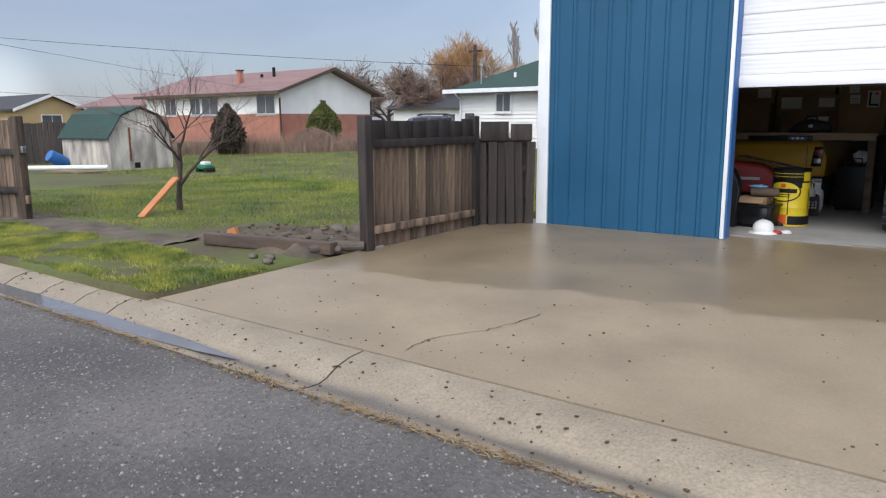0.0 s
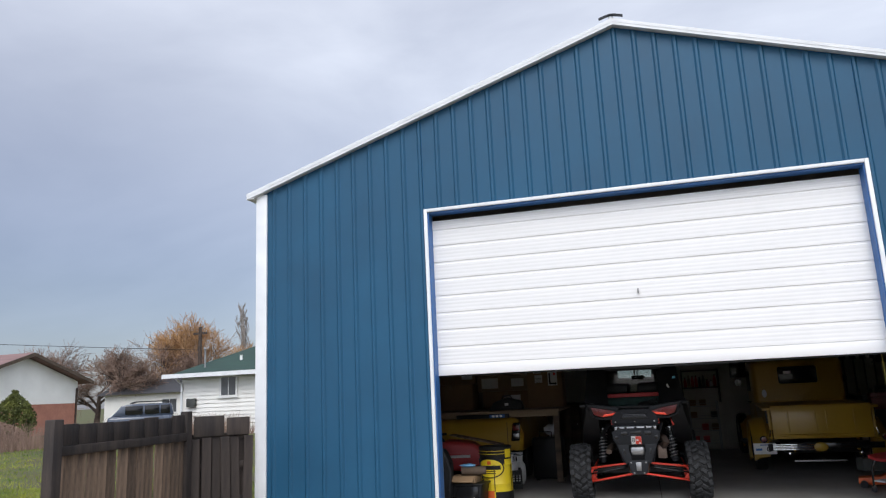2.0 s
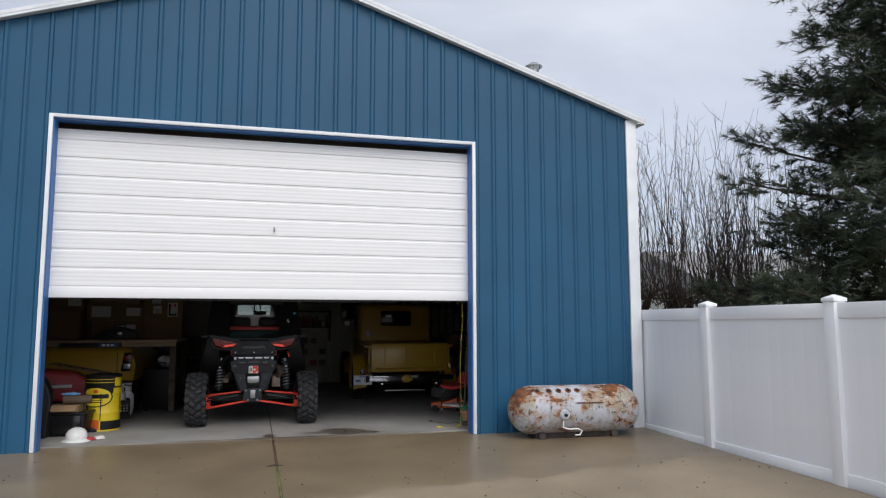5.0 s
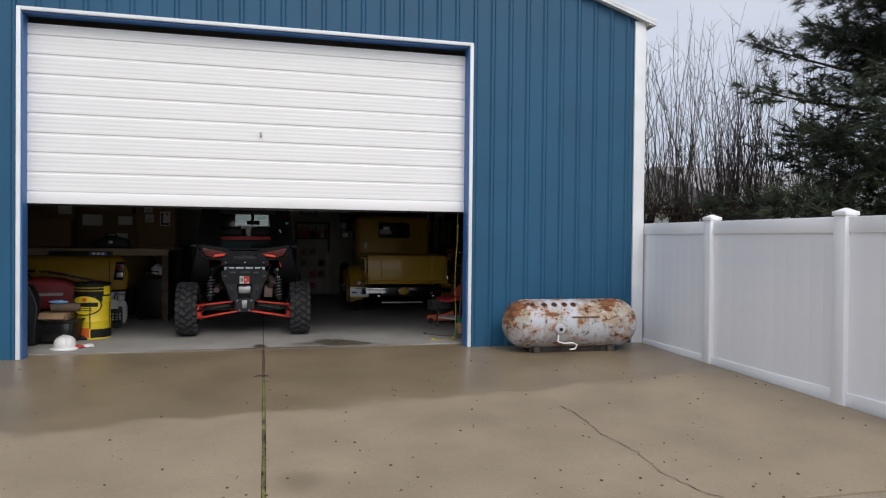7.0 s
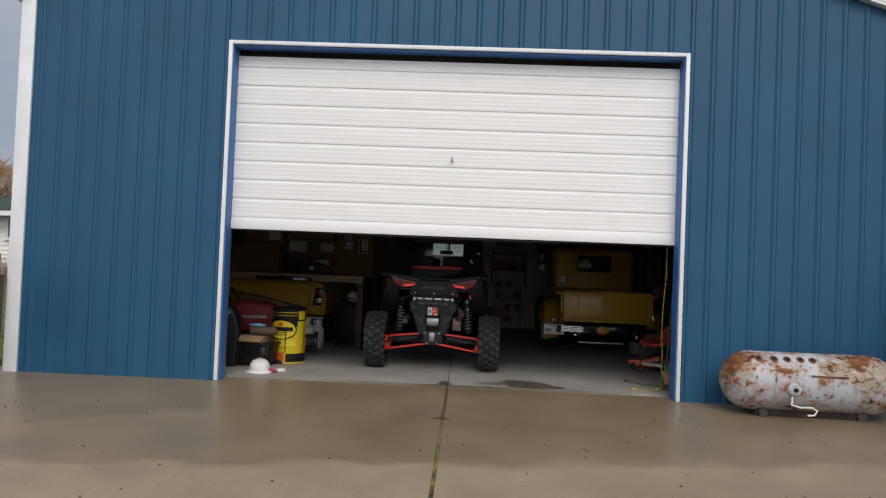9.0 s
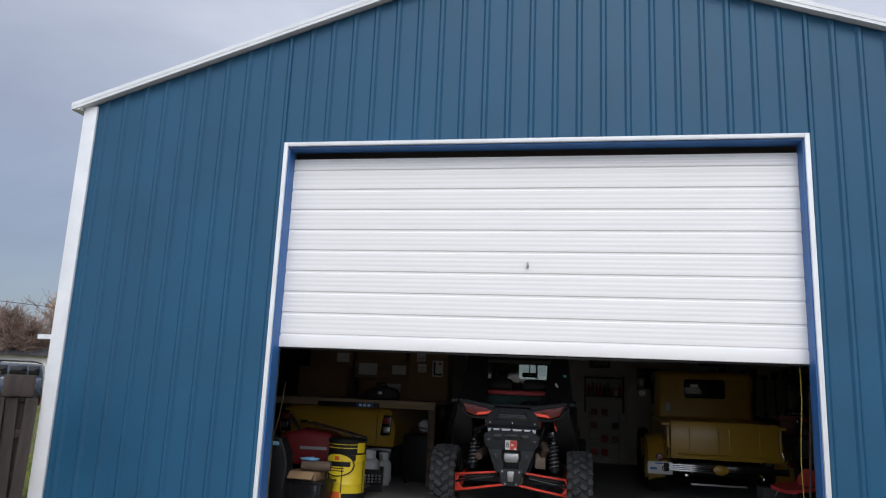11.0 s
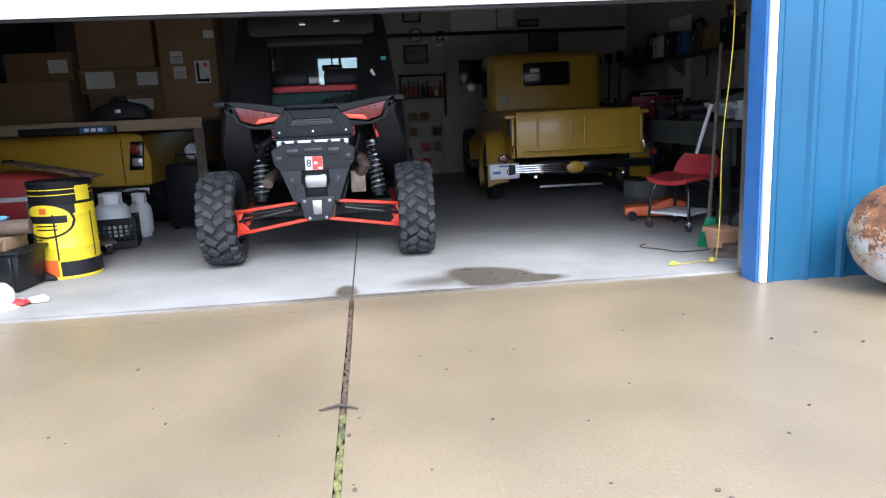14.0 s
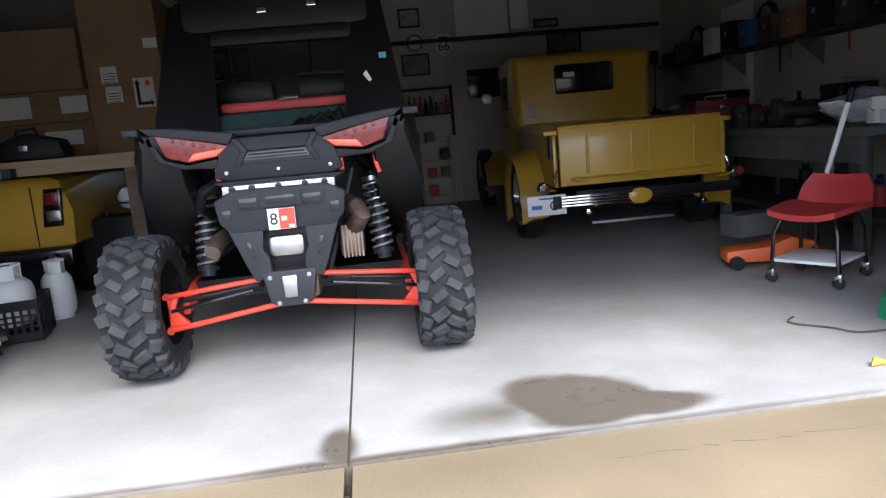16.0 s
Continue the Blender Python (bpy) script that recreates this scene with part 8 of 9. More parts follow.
# ---- trees ----
def grow(bm, p, d, length, r, level, rnd, twigs, sides=6, kids=4, up=0.25, wild=0.5, shrink=0.62, least=0.0):
    """A branch that bends, tapers and forks."""
    pts, rad = [p.copy()], [r]
    steps = 4 if level > 1 else 2
    for k in range(steps):
        d = (d + Vector((rnd.gauss(0, 0.12), rnd.gauss(0, 0.12), rnd.gauss(0, 0.08) + up * 0.12))).normalized()
        p = p + d * length / steps
        pts.append(p.copy())
        rad.append(max(least, r * (1 - 0.55 * (k + 1) / steps)))
    target = bm if level > 1 else twigs
    tube(target, pts, rad, sides if level > 1 else 3, cap=False)
    if level == 0:
        return
    for k in range(kids):
        u = 0.35 + 0.65 * (k + 0.5) / kids
        i = min(steps - 1, int(u * steps))
        q = pts[i].lerp(pts[i + 1], u * steps - i)
        side = Vector((rnd.gauss(0, 1), rnd.gauss(0, 1), rnd.gauss(0, 0.6)))
        nd = (d + side.normalized() * wild * 1.6 + Vector((0, 0, up))).normalized()
        grow(bm, q, nd, length * shrink * rnd.uniform(0.75, 1.15), rad[i] * 0.62, level - 1, rnd, twigs, max(3, sides - 1), kids, up, wild, shrink, least)


def bare_tree(name, label, x, y, z, height, seed, levels, kids, twig, trunk_r, up=0.25, wild=0.5, lean=(0, 0), share=0.42, shrink=0.62, least=0.0):
    rnd = random.Random(seed)
    t = thing(name, label, "tree", at(x, y, z))
    a, b = bmesh.new(), bmesh.new()
    grow(a, Vector((0, 0, -0.1)), Vector((lean[0], lean[1], 1)).normalized(), height * share, trunk_r, levels, rnd, b, 8, kids, up, wild, shrink, least)
    part("trunk", a, twig if twig == M["twig_pale"] else M["bark"], t)
    part("crown", b, twig, t, smooth=None)
    return t


bare_tree("fruit_tree", "small leafless fruit tree propped by a plank", -10.33, -1.66, -0.1, 3.5, 4, 4, 4, M["twig_rose"], 0.055, 0.30, 0.60, (-0.12, 0.0), 0.34, 0.82)
pk = single("prop_plank", B(-0.06, 0.06, -0.02, 0.02, 0, 0.98, bevel=0.004), M["plank_new"], "new orange-brown plank propping the small tree", "plank", Matrix.Translation((-10.06, -2.49, -0.08)) @ Vector((-0.27, 0.84, 0.56)).to_track_quat("Z", "Y").to_matrix().to_4x4())
for k, (x, y, h, tw) in enumerate(((-44.3, 36.5, 10.1, "twig_brown"), (-40.8, 38.5, 11.0, "twig_brown"), (-37.3, 38.0, 10.6, "twig_brown"), (-33.3, 40.0, 9.2, "twig_brown"))):
    bare_tree("bare_tree", "large leafless tree with brown twigs behind the houses", x, y, 0, h, 21 + k, 5, 5, M[tw], 0.24, 0.16, 0.62, (0.02, 0), 0.25, 0.76, 0.014)
for k, (x, y, h) in enumerate(((-38.3, 44.5, 14.1), (-34.8, 45.5, 13.2), (-30.8, 45.0, 10.6))):
    bare_tree("willow_tree", "leafless willow with orange twigs behind the houses", x, y, 0, h, 34 + k, 5, 5, M["twig_orange"], 0.26, 0.24, 0.5, (0.02, 0), 0.26, 0.74, 0.015)
for k, (x, y, h) in enumerate(((-42.0, 62, 13.5), (-39.2, 62.5, 14.5), (-36.5, 62.0, 12.0))):
    bare_tree("poplar_tree", "tall pale leafless poplar far off", x, y, 0, h, 41 + k, 4, 7, M["twig_pale"], 0.20, 0.75, 0.30, (0, 0), 0.62, 0.42, 0.016)

# pollarded shrubs with upright shoots behind the vinyl fence
rp2 = random.Random(41)
for k, (x, y) in enumerate(((6.55, 3.0), (7.2, 2.6), (7.9, 2.3), (8.5, 2.9), (9.3, 2.2))):
    sh2 = thing("pollard_tree", "pollarded leafless tree with many upright brown shoots", "tree", at(x, y, -0.1), group="pollards behind the fence")
    a, b = bmesh.new(), bmesh.new()
    tube(a, [(0, 0, 0), (0.03, 0, 0.8), (0, 0.02, 1.45)], [0.13, 0.11, 0.12], 9)
    heads = []
    for j in range(5):
        ang = rp2.uniform(0, 6.28)
        q = Vector((0.45 * math.cos(ang), 0.45 * math.sin(ang), 1.75 + rp2.uniform(0, 0.25)))
        tube(a, [(0, 0, 1.35), tuple(q * 0.6 + Vector((0, 0, 0.55))), tuple(q)], [0.085, 0.07, 0.06], 7)
        heads.append(q)
    for q in heads:
        for j in range(12):
            h = rp2.uniform(0.9, 3.6)
            d = Vector((rp2.gauss(0, 0.13), rp2.gauss(0, 0.13), 1)).normalized()
            bow = Vector((rp2.gauss(0, 0.10), rp2.gauss(0, 0.10), 0))
            base = q + Vector((rp2.gauss(0, 0.16), rp2.gauss(0, 0.16), rp2.uniform(-0.15, 0.05)))
            pts = [base + d * h * i / 5 + bow * math.sin(i * 0.63) + Vector((rp2.gauss(0, 0.02), rp2.gauss(0, 0.02), 0)) for i in range(6)]
            r0 = rp2.uniform(0.006, 0.012)
            tube(b, pts, [r0, r0 * 0.85, r0 * 0.7, r0 * 0.5, r0 * 0.35, 0.0018], 4, cap=False)
            for i in range(8):
                u = rp2.uniform(0.1, 0.95)
                k0 = min(4, int(u * 5))
                s0 = pts[k0].lerp(pts[k0 + 1], u * 5 - k0)
                s1 = s0 + Vector((rp2.gauss(0, 0.13), rp2.gauss(0, 0.13), rp2.uniform(0.10, 0.40)))
                tube(b, [s0, s0.lerp(s1, 0.5) + Vector((rp2.gauss(0, 0.02), 0, 0)), s1], [0.0042, 0.003, 0.0012], 3, cap=False)
        for j in range(22):
            s1 = q + Vector((rp2.gauss(0, 0.38), rp2.gauss(0, 0.38), rp2.uniform(-0.3, 0.5)))
            tube(b, [q, q.lerp(s1, 0.5) + Vector((0, 0, 0.05)), s1], [0.012, 0.008, 0.003], 4, cap=False)
    part("trunk", a, M["bark"], sh2)
    part("crown", b, M["bark"], sh2, smooth=None)

# pine
pine = thing("pine_tree", "large dark green pine leaning over the white fence", "tree", at(9.35, -0.55, -0.1))
pr = random.Random(51)
wood = bmesh.new()
tube(wood, [(0, 0, 0), (0.05, 0, 2.5), (0, 0.05, 5), (0.05, 0, 7.5), (0, 0, 10)], [0.22, 0.18, 0.14, 0.09, 0.03], 10)
nv, nf = [], []


def tuft(c, d, size, rnd):
    """A brush of needles."""
    for i in range(34):
        u = rnd.uniform(0, 1)
        o = c + d * size * u * 0.9
        w = (d * 0.75 + Vector((rnd.gauss(0, 0.6), rnd.gauss(0, 0.6), rnd.gauss(0, 0.6)))).normalized()
        e = o + w * size * rnd.uniform(0.6, 1.0)
        s = w.orthogonal().normalized() * 0.010
        b = len(nv)
        nv.extend((tuple(o - s), tuple(o + s), tuple(e)))
        nf.append((b, b + 1, b + 2))


for k in range(120):
    z = 1.1 + 8.4 * k / 120
    a = k * 2.399 + pr.uniform(-0.3, 0.3)
    reach = (3.35 - 0.29 * z) * pr.uniform(0.72, 1.12)
    d = Vector((math.cos(a), math.sin(a), pr.uniform(-0.05, 0.25)))
    pts = []
    for i in range(6):
        u = i / 5
        pts.append(Vector((0, 0, z)) + d * reach * u + Vector((0, 0, 0.30 * u * u * reach * 0.4)))
    tube(wood, pts, [0.045, 0.038, 0.03, 0.022, 0.015, 0.008], 5, cap=False)
    for i in range(int(40 + 34 * min(1.5, reach / 1.4))):
        u = pr.uniform(0.15, 1.0)
        j = min(4, int(u * 5))
        c = pts[j].lerp(pts[j + 1], u * 5 - j)
        out = (pts[j + 1] - pts[j]).normalized()
        sd = (out * 0.6 + Vector((pr.gauss(0, 0.55), pr.gauss(0, 0.55), pr.gauss(0.12, 0.4)))).normalized()
        tip = c + sd * pr.uniform(0.10, 0.55) * (1.15 - 0.5 * u)
        tuft(tip, sd, pr.uniform(0.15, 0.24), pr)
part("trunk", wood, M["bark"], pine)
raw("crown", nv, nf, M["needles"], pine)


# leafy bushes
def bush(name, label, x, y, z, w, h, seed, material, n=2600, top=0.6):
    t = thing(name, label, "bush", at(x, y, z))
    r = random.Random(seed)
    vs, fs = [], []
    for k in range(n):
        u = r.random()
        rad = w * (1 - abs(2 * u - 0.75) ** 2.2 * top) * r.uniform(0.72, 1.05) * (1 + 0.18 * noise.noise((u * 5, seed, k * 0.01)))
        a = r.uniform(0, 6.283)
        c = Vector((rad * math.cos(a), rad * math.sin(a), h * u))
        for j in range(3):
            d = Vector((r.gauss(0, 1), r.gauss(0, 1), r.gauss(0.6, 1))).normalized() * r.uniform(0.06, 0.14)
            s = d.orthogonal().normalized() * 0.035
            b = len(vs)
            vs += [tuple(c - s), tuple(c + s), tuple(c + d)]
            fs.append((b, b + 1, b + 2))
    part("stem", T([(0, 0, -0.1), (0.02, 0, h * 0.6)], [0.07, 0.03], 7), M["bark"], t)
    raw("foliage", vs, fs, material, t)


bush("juniper", "dark brown-green upright juniper beside the house", -24.9, 10.2, 0.05, 0.62, 1.95, 3, M["bush_dark"])
bush("arborvitae", "yellow-green rounded arborvitae at the gable wall", -27.4, 18.0, 0.15, 0.85, 2.2, 5, M["bush_green"], 3200, 0.7)
bush("dead_shrub", "brown dead shrub at the garden edge", -26.7, 16.6, 0.1, 0.9, 0.9, 6, M["twig_brown"], 1200)
bush("small_bush", "yellow-green bush by the far fence", -24.0, 0.9, -0.1, 0.5, 1.55, 8, M["bush_green"], 1500)
wv, wf = [], []
for k in range(5200):
    u = rl.random()
    x, y = -27.5 + 12 * u + rl.gauss(0, 0.3), 9.0 + 8.5 * u + rl.gauss(0, 0.5)
    h = rl.uniform(0.3, 1.0)
    z = lawn_z(x, y)
    b = len(wv)
    dx, dy = rl.gauss(0, 0.25) * h, rl.gauss(0, 0.25) * h
    wv += [(x - 0.012, y, z), (x + 0.012, y, z), (x + dx, y + dy, z + h)]
    wf.append((b, b + 1, b + 2))
tagged(raw("dead_stalks", wv, wf, M["twig_brown"]), "brown dead garden stalks along the back of the lawn", "weeds", kind="stuff")

# ---- shed ----
shed = thing("garden_shed", "small barn-roofed shed with peeling white boards and green roof", "shed", at(-20.8, 2.92, -0.13))
gable = [(0.0, 0.0), (2.05, 0.0), (2.05, 1.0), (1.60, 1.64), (1.02, 1.87), (0.44, 1.64), (0.0, 1.0)]
part("gable_wall", P(gable, "x", -0.06, 0.0), M["shed_wall"], shed, smooth=None)
part("gable_wall", P(gable, "x", -2.85, -2.79), M["shed_wall"], shed, smooth=None)
for k in range(7):
    ob = part("wall_board", B(-2.79 + 0.39 * k, -2.41 + 0.39 * k, 0.0, 0.03, 0.0, 1.0), M["shed_wall"], shed, smooth=None)
part("rear_wall", B(-2.79, -0.06, 2.02, 2.05, 0, 1.0), M["shed_wall"], shed, smooth=None)
for (ya, za), (yb, zb) in zip([(-0.09, 0.95), (0.42, 1.67), (1.02, 1.90), (1.62, 1.67)], [(0.42, 1.67), (1.02, 1.90), (1.62, 1.67), (2.14, 0.95)]):
    part("roof_slope", P([(ya, za), (yb, zb), (yb, zb + 0.04), (ya, za + 0.04)], "x", -2.95, 0.08), M["roof_green"], shed, smooth=None)
sd = part("shed_door", bevelled(B(0.002, 0.03, 0.62, 1.45, 0.02, 1.45), 0.005), M["shed_wall"], shed)
part("hinge_strap", B(0.032, 0.042, 0.60, 0.66, 0.3, 1.3), M["rust"], sd, smooth=None)
part("door_hole", B(0.032, 0.036, 0.74, 0.92, 0.08, 0.25), M["black"], sd, smooth=None)
part("door_frame", B(0.003, 0.035, 0.54, 0.61, 0.02, 1.5), M["shed_wall"], shed, smooth=None)
part("door_frame", B(0.003, 0.035, 1.46, 1.53, 0.02, 1.5), M["shed_wall"], shed, smooth=None)
single("wood_deck", B(-1.6, 1.6, -0.5, 0.4, 0, 0.08, bevel=0.01), M["ply"], "low plywood deck strewn with scrap wood beside the shed", "deck", pose(-22.0, 2.2, -0.13, 0, 0, 0))
single("white_pipe", T([(0, 0, 0), (1.9, 1.3, 0.02)], 0.07, 12), M["white"], "white plastic drain pipe lying beside the shed", "pipe", at(-21.7, 1.0, 0.06))
bar = thing("blue_barrel", "blue plastic barrel on its side behind the shed", "barrel", at(-23.4, 2.6, 0.0) @ Matrix.Scale(0.7, 4))
part("barrel_body", L([(0, -0.4), (0.26, -0.4), (0.29, -0.1), (0.29, 0.1), (0.26, 0.4), (0, 0.4)], 22, at(0, 0, 0.27) @ Matrix.Rotation(radians(60), 4, "X")), M["blue_plastic"], bar)
part("barrel_rim", L([(0.26, -0.41), (0.27, -0.41), (0.27, -0.38), (0.26, -0.38)], 22, at(0, 0, 0.27) @ Matrix.Rotation(radians(60), 4, "X")), M["blue_plastic"], bar)
tb2 = thing("garden_cart", "small teal and white garden cart standing on the lawn", "cart", at(-18.0, 4.2, -0.1) @ Matrix.Scale(0.72, 4))
part("cart_tub", bevelled(B(-0.3, 0.3, -0.2, 0.2, 0.12, 0.3), 0.03), M["green_plastic"], tb2)
part("cart_lid", bevelled(B(-0.15, 0.2, -0.15, 0.15, 0.3, 0.42), 0.03), M["white"], tb2)
for x in (-0.25, 0.25):
    part("cart_wheel", T([(x, -0.22, 0.1), (x, 0.22, 0.1)], 0.1, 12), M["rubber"], tb2)


# ---- houses ----
def window(parent, m, w, h, panes=2):
    """A window in a wall that faces -y: frame, sill and panes."""
    wd = part("window", B(-w / 2 - 0.07, w / 2 + 0.07, -0.03, -0.003, -h / 2 - 0.07, h / 2 + 0.07), M["white"], parent, smooth=None)
    wd.matrix_basis = m
    for k in range(panes):
        part("pane", B(-w / 2 + w * k / panes + 0.02, -w / 2 + w * (k + 1) / panes - 0.02, -0.04, -0.031, -h / 2, h / 2), M["curtain"], wd, smooth=None)
    part("sill", B(-w / 2 - 0.10, w / 2 + 0.10, -0.09, -0.031, -h / 2 - 0.11, -h / 2 - 0.072), M["white"], wd, smooth=None)
    return wd


h1 = thing("brick_house", "long low house with white siding above brick and a red roof", "house", at(-30.6, 17.9, 0.2))
E1, LX, LY = 2.72, 12.9, 7.3
part("wall", B(-LX, 0, 0, LY, 1.58, E1 + 0.05), M["siding"], h1, "white siding upper wall", smooth=None)
part("brick_base", B(-LX - 0.02, 0.03, -0.03, LY + 0.02, -0.3, 1.575), M["brick"], h1, "red brick lower wall", smooth=None)
part("gable", P([(0.0, E1 + 0.05), (LY, E1 + 0.05), (LY / 2, 4.02)], "x", -0.2, 0.0), M["siding"], h1, smooth=None)
for y0, y1 in ((-0.55, LY / 2), (LY + 0.55, LY / 2)):
    part("roof", P([(y0, E1 - 0.08), (y1, 4.06), (y1, 4.20), (y0, E1 + 0.06)], "x", -LX - 0.5, 0.55), M["roof_red"], h1, smooth=None)
    part("bargeboard", P([(y0, E1 - 0.12), (y1, 4.02), (y1, 4.20), (y0, E1 + 0.06)], "x", 0.551, 0.60), M["timber"], h1, smooth=None)
part("eave_board", B(-LX - 0.5, 0.55, -0.60, -0.555, E1 - 0.12, E1 + 0.05), M["timber"], h1, smooth=None)
part("corner_drain", T([(0.06, -0.06, -0.2), (0.06, -0.06, E1 - 0.3)], 0.05, 8), M["bark"], h1)
part("corner_drain", T([(0.06, LY - 0.1, -0.2), (0.06, LY - 0.1, E1 - 0.3)], 0.05, 8), M["bark"], h1)
for x, w in ((-1.15, 1.5), (-6.2, 1.5), (-10.2, 1.1), (-7.6, 0.9)):
    window(h1, at(x, -0.0, 2.08), w, 0.95)
ch = part("chimney", B(-5.1, -4.85, 1.2, 1.48, 3.0, 4.12), M["brick"], h1, smooth=None)
part("chimney_cap", B(-5.14, -4.81, 1.16, 1.52, 4.12, 4.18), M["charcoal"], ch, smooth=None)
for x, z in ((-4.3, 3.95), (-3.2, 4.3)):
    part("flue_pipe", T([(x, 2.4, 3.3), (x, 2.4, z)], 0.09, 10), M["black"], h1)
part("low_wing", B(-23, -LX - 0.01, 1.5, 6, -0.3, 2.25), M["siding"], h1, smooth=None)
part("wing_roof", P([(0.6, 2.2), (3.8, 3.15), (7.0, 2.2), (7.0, 2.3), (3.8, 3.3), (0.6, 2.32)], "x", -23.5, -LX + 0.3), M["roof_red"], h1, smooth=None)

h2 = thing("white_house", "pale lap-sided house with a green shingle roof", "house", at(-18.8, 18.1, 0.06))
part("wall", B(0, 13, 0.02, 8, 0, 2.55), M["siding"], h2, smooth=None)
lap = mesh_of("siding_board", P([(0.02, 0.0), (-0.02, 0.0), (0.015, 0.165), (0.02, 0.165)], "x", 0.0, 13.0), M["siding"])
for k in range(15):
    piece("siding_board", lap, h2, at(0, 0, 0.05 + 0.165 * k))
part("roof", loft(bmesh.new(), [[(-0.5, -0.6, 2.52), (13.5, -0.6, 2.52), (13.5, 8.6, 2.52), (-0.5, 8.6, 2.52)], [(2.4, 3.6, 4.15), (11, 3.6, 4.15), (11, 4.4, 4.15), (2.4, 4.4, 4.15)]]), M["roof_green"], h2, smooth=None)
part("fascia", B(-0.52, 13.52, -0.66, -0.605, 2.45, 2.62), M["trim_white"], h2, smooth=None)
part("drain_pipe", T([(0.05, -0.5, 2.45), (0.05, -0.06, 2.2), (0.05, -0.06, 0)], 0.05, 8), M["trim_white"], h2)
window(h2, at(2.25, -0.02, 2.03), 0.70, 0.72)
window(h2, at(4.4, -0.02, 1.75), 0.9, 1.3, 1)
part("meter_box", bevelled(B(0.35, 0.75, -0.18, -0.03, 1.25, 1.6), 0.02), M["grey_paint"], h2)
part("roof_pipe", T([(2.2, 1.0, 2.9), (2.2, 1.0, 3.35)], 0.06, 8), M["white"], h2)
part("service_mast", T([(0.9, 0.3, 2.5), (0.9, 0.3, 3.6), (1.0, 0.1, 3.68), (1.08, 0.0, 3.6)], 0.04, 8), M["steel"], h2)

h3 = thing("tan_house", "far tan stucco house with a dark gabled roof", "house", at(-63.0, 23.5, 0))
part("wall", B(-9, 0, -5.2, 0, 0, 2.5), M["tan"], h3, smooth=None)
part("gable", P([(-5.2, 2.5), (0.0, 2.5), (-2.6, 3.6)], "x", -0.3, 0.0), M["tan"], h3, smooth=None)
for y0, y1 in ((-5.8, -2.6), (0.6, -2.6)):
    part("roof", P([(y0, 2.35), (y1, 3.65), (y1, 3.8), (y0, 2.5)], "x", -9.5, 0.5), M["roof_dark"], h3, smooth=None)
    part("bargeboard", P([(y0, 2.28), (y1, 3.58), (y1, 3.82), (y0, 2.52)], "x", 0.501, 0.56), M["white"], h3, smooth=None)
window(h3, at(0.0, -2.6, 1.5) @ Matrix.Rotation(radians(90), 4, "Z"), 1.6, 1.0)
h4 = thing("grey_house", "grey low house behind the pollards", "house", at(20, 16, 0))
part("wall", B(-5, 5, -4, 4, 0, 2.6), M["siding"], h4, smooth=None)
part("roof", P([(-4.6, 2.5), (0, 4.2), (4.6, 2.5)], "x", -5.5, 5.5), M["pale_roof"], h4, smooth=None)
window(h4, at(-2, -4.0, 1.5), 1.4, 1.0)
h5 = thing("far_house", "far pale house between the trees", "house", at(-33, 36, 0))
part("wall", B(-5, 3, 0, 5, 0, 2.4), M["siding"], h5, smooth=None)
part("roof", P([(-0.5, 2.3), (2.5, 3.4), (5.5, 2.3)], "x", -5.4, 3.4), M["roof_dark"], h5, smooth=None)
window(h5, at(0.5, 0.0, 1.4), 1.2, 0.9)

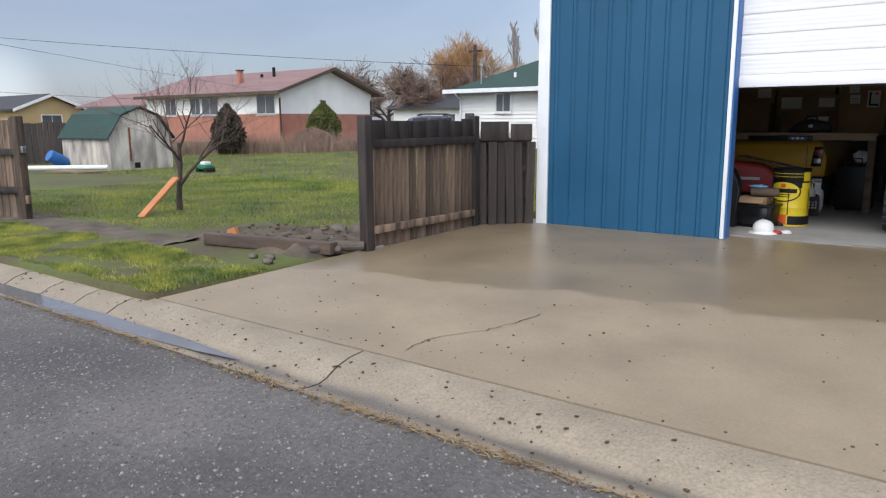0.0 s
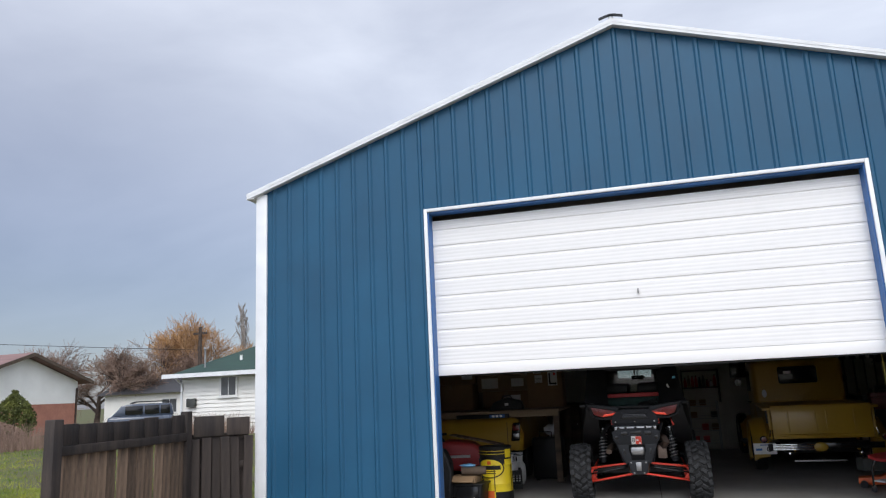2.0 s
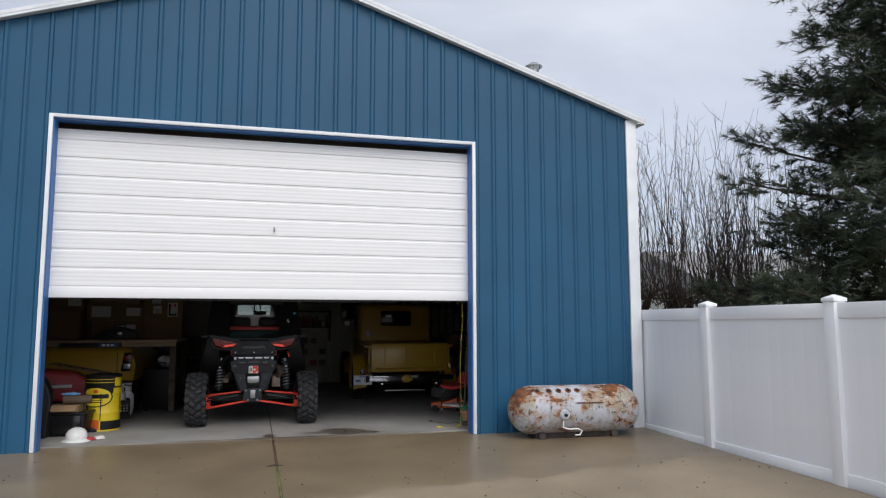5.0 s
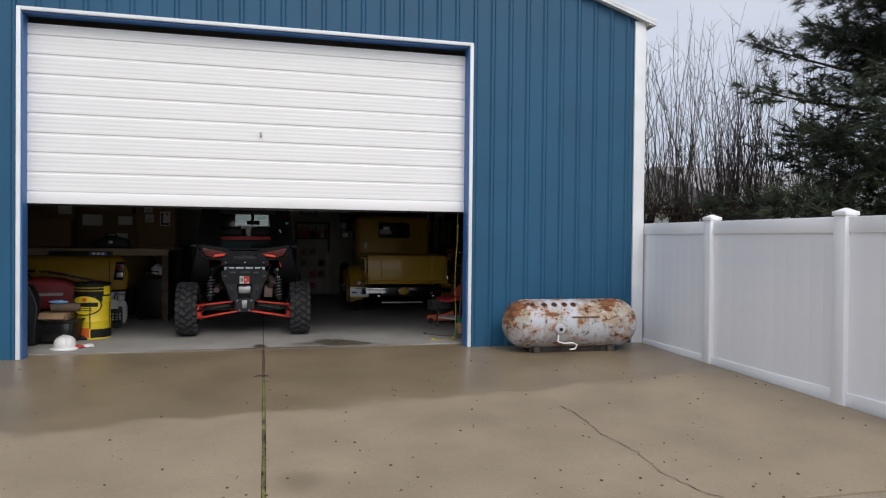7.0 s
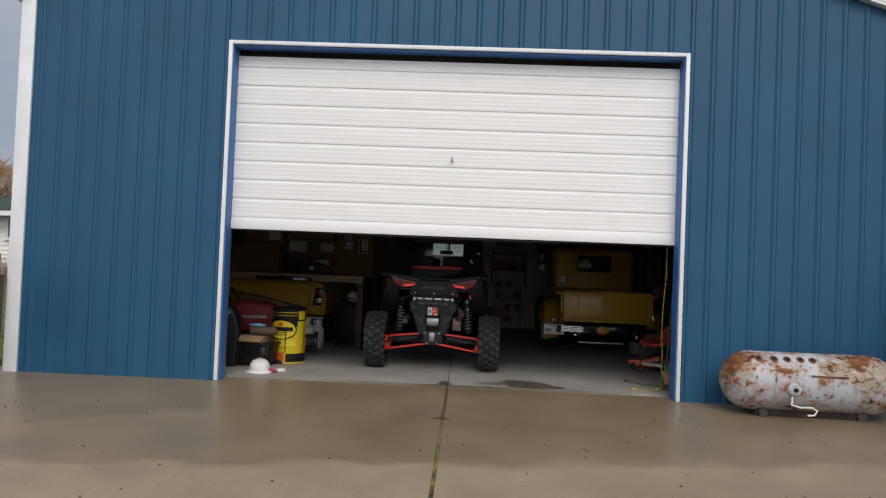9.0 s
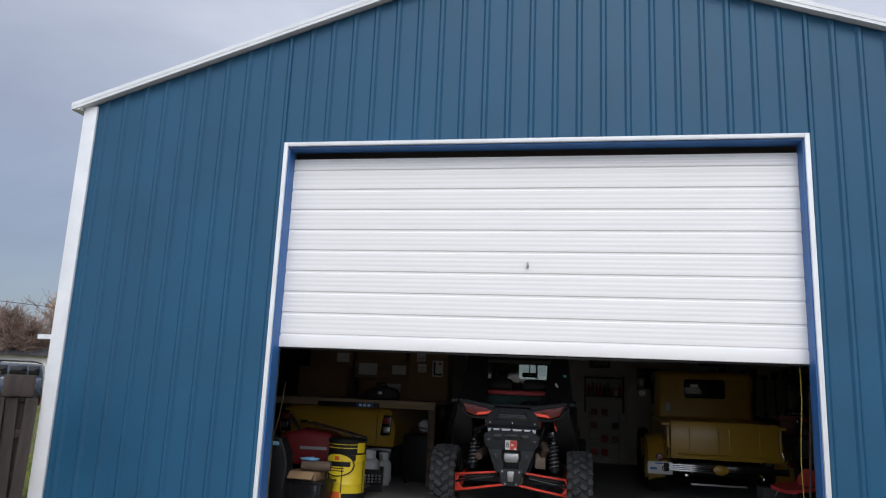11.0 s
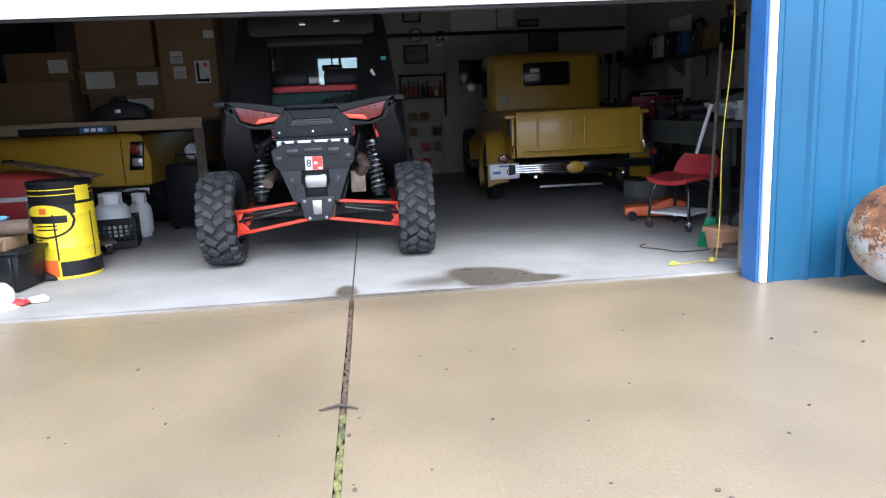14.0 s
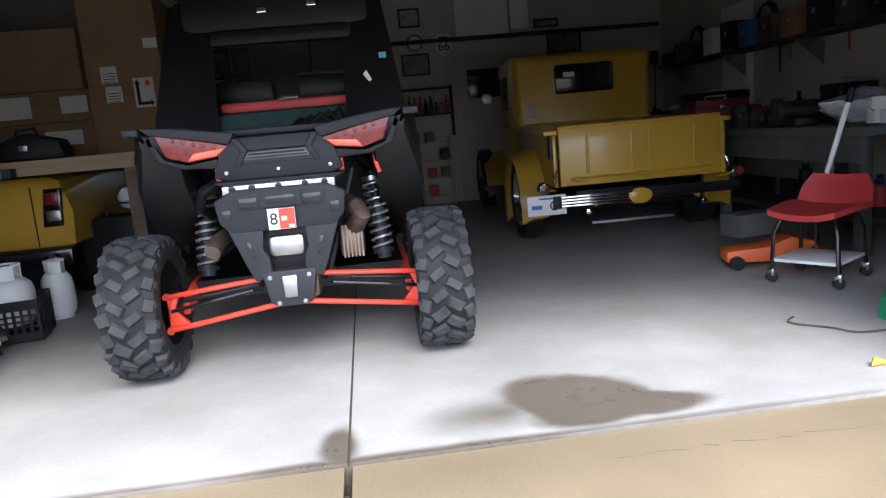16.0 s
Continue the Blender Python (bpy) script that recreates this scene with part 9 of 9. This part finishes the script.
# dark blue car parked beyond the garden
suv = thing("parked_suv", "slate blue sport utility car parked beyond the garden fence", "car", pose(-18.6, 15.4, 0.1, 0, 0, 36))
part("body", bevelled(B(-1.15, 1.15, -0.85, 0.85, 0.35, 1.0), 0.12, 3), M["suv"], suv)
part("cabin", bevelled(P([(-1.05, 0.98), (1.15, 0.98), (1.05, 1.42), (-0.30, 1.45), (-0.65, 1.40)], "y", -0.75, 0.75), 0.06), M["suv"], suv)
for x0, x1 in ((-0.55, 0.05), (0.12, 0.62), (0.68, 1.0)):
    part("side_window", bevelled(B(x0, x1, -0.765, -0.748, 1.05, 1.36), 0.02), M["black_gloss"], suv)
part("windscreen", bevelled(P([(-0.98, 1.02), (-0.70, 1.37), (-0.69, 1.37), (-0.97, 1.0)], "y", -0.66, 0.66), 0.002), M["curtain"], suv)
for y in (-0.6, 0.6):
    part("roof_rail", T([(-0.4, y, 1.46), (-0.2, y, 1.51), (0.8, y, 1.51), (1.0, y, 1.45)], 0.02, 6), M["black"], suv)
for x in (-0.75, 0.75):
    for y in (-0.80, 0.80):
        part("wheel", T([(x, y - 0.1, 0.34), (x, y + 0.1, 0.34)], 0.34, 20), M["rubber"], suv)

# poles and wires
up = thing("utility_pole", "dark timber utility pole with a crossarm", "pole", at(-28.5, 33.6, 0))
part("pole", T([(0, 0, 0), (0, 0, 6.5)], [0.16, 0.11], 10), M["bark"], up)
part("crossarm", B(-0.5, 0.5, -0.06, 0.06, 6.0, 6.14), M["bark"], up, smooth=None)


def wire(pts, sag, r, label):
    a, b = Vector(pts[0]), Vector(pts[1])
    path = [a.lerp(b, k / 24) - Vector((0, 0, sag * 4 * (k / 24) * (1 - k / 24))) for k in range(25)]
    return single("overhead_wire", tube(bmesh.new(), path, r, 5), M["cable"], label, "wire", group="overhead wires")


wire([(-14, -1.5, 7.0), (14, -1.5, 7.05)], 0.2, 0.007, "thin black service wire crossing above the driveway")
wire([(-14, -1.42, 7.08), (14, -1.42, 7.13)], 0.2, 0.007, "thin black service wire crossing above the driveway")
wire([(-17, -14, 4.4), (-30.6, 17.35, 2.9)], 0.05, 0.006, "overhead cable running to the house eave")
wire([(-51.9, 0.8, 7.0), (-17.85, 18.2, 3.65)], 0.3, 0.010, "overhead cable running to the house mast")
wire([(-45, 5, 3.3), (-38, 18, 2.6)], 0.1, 0.009, "overhead cable above the lawn")
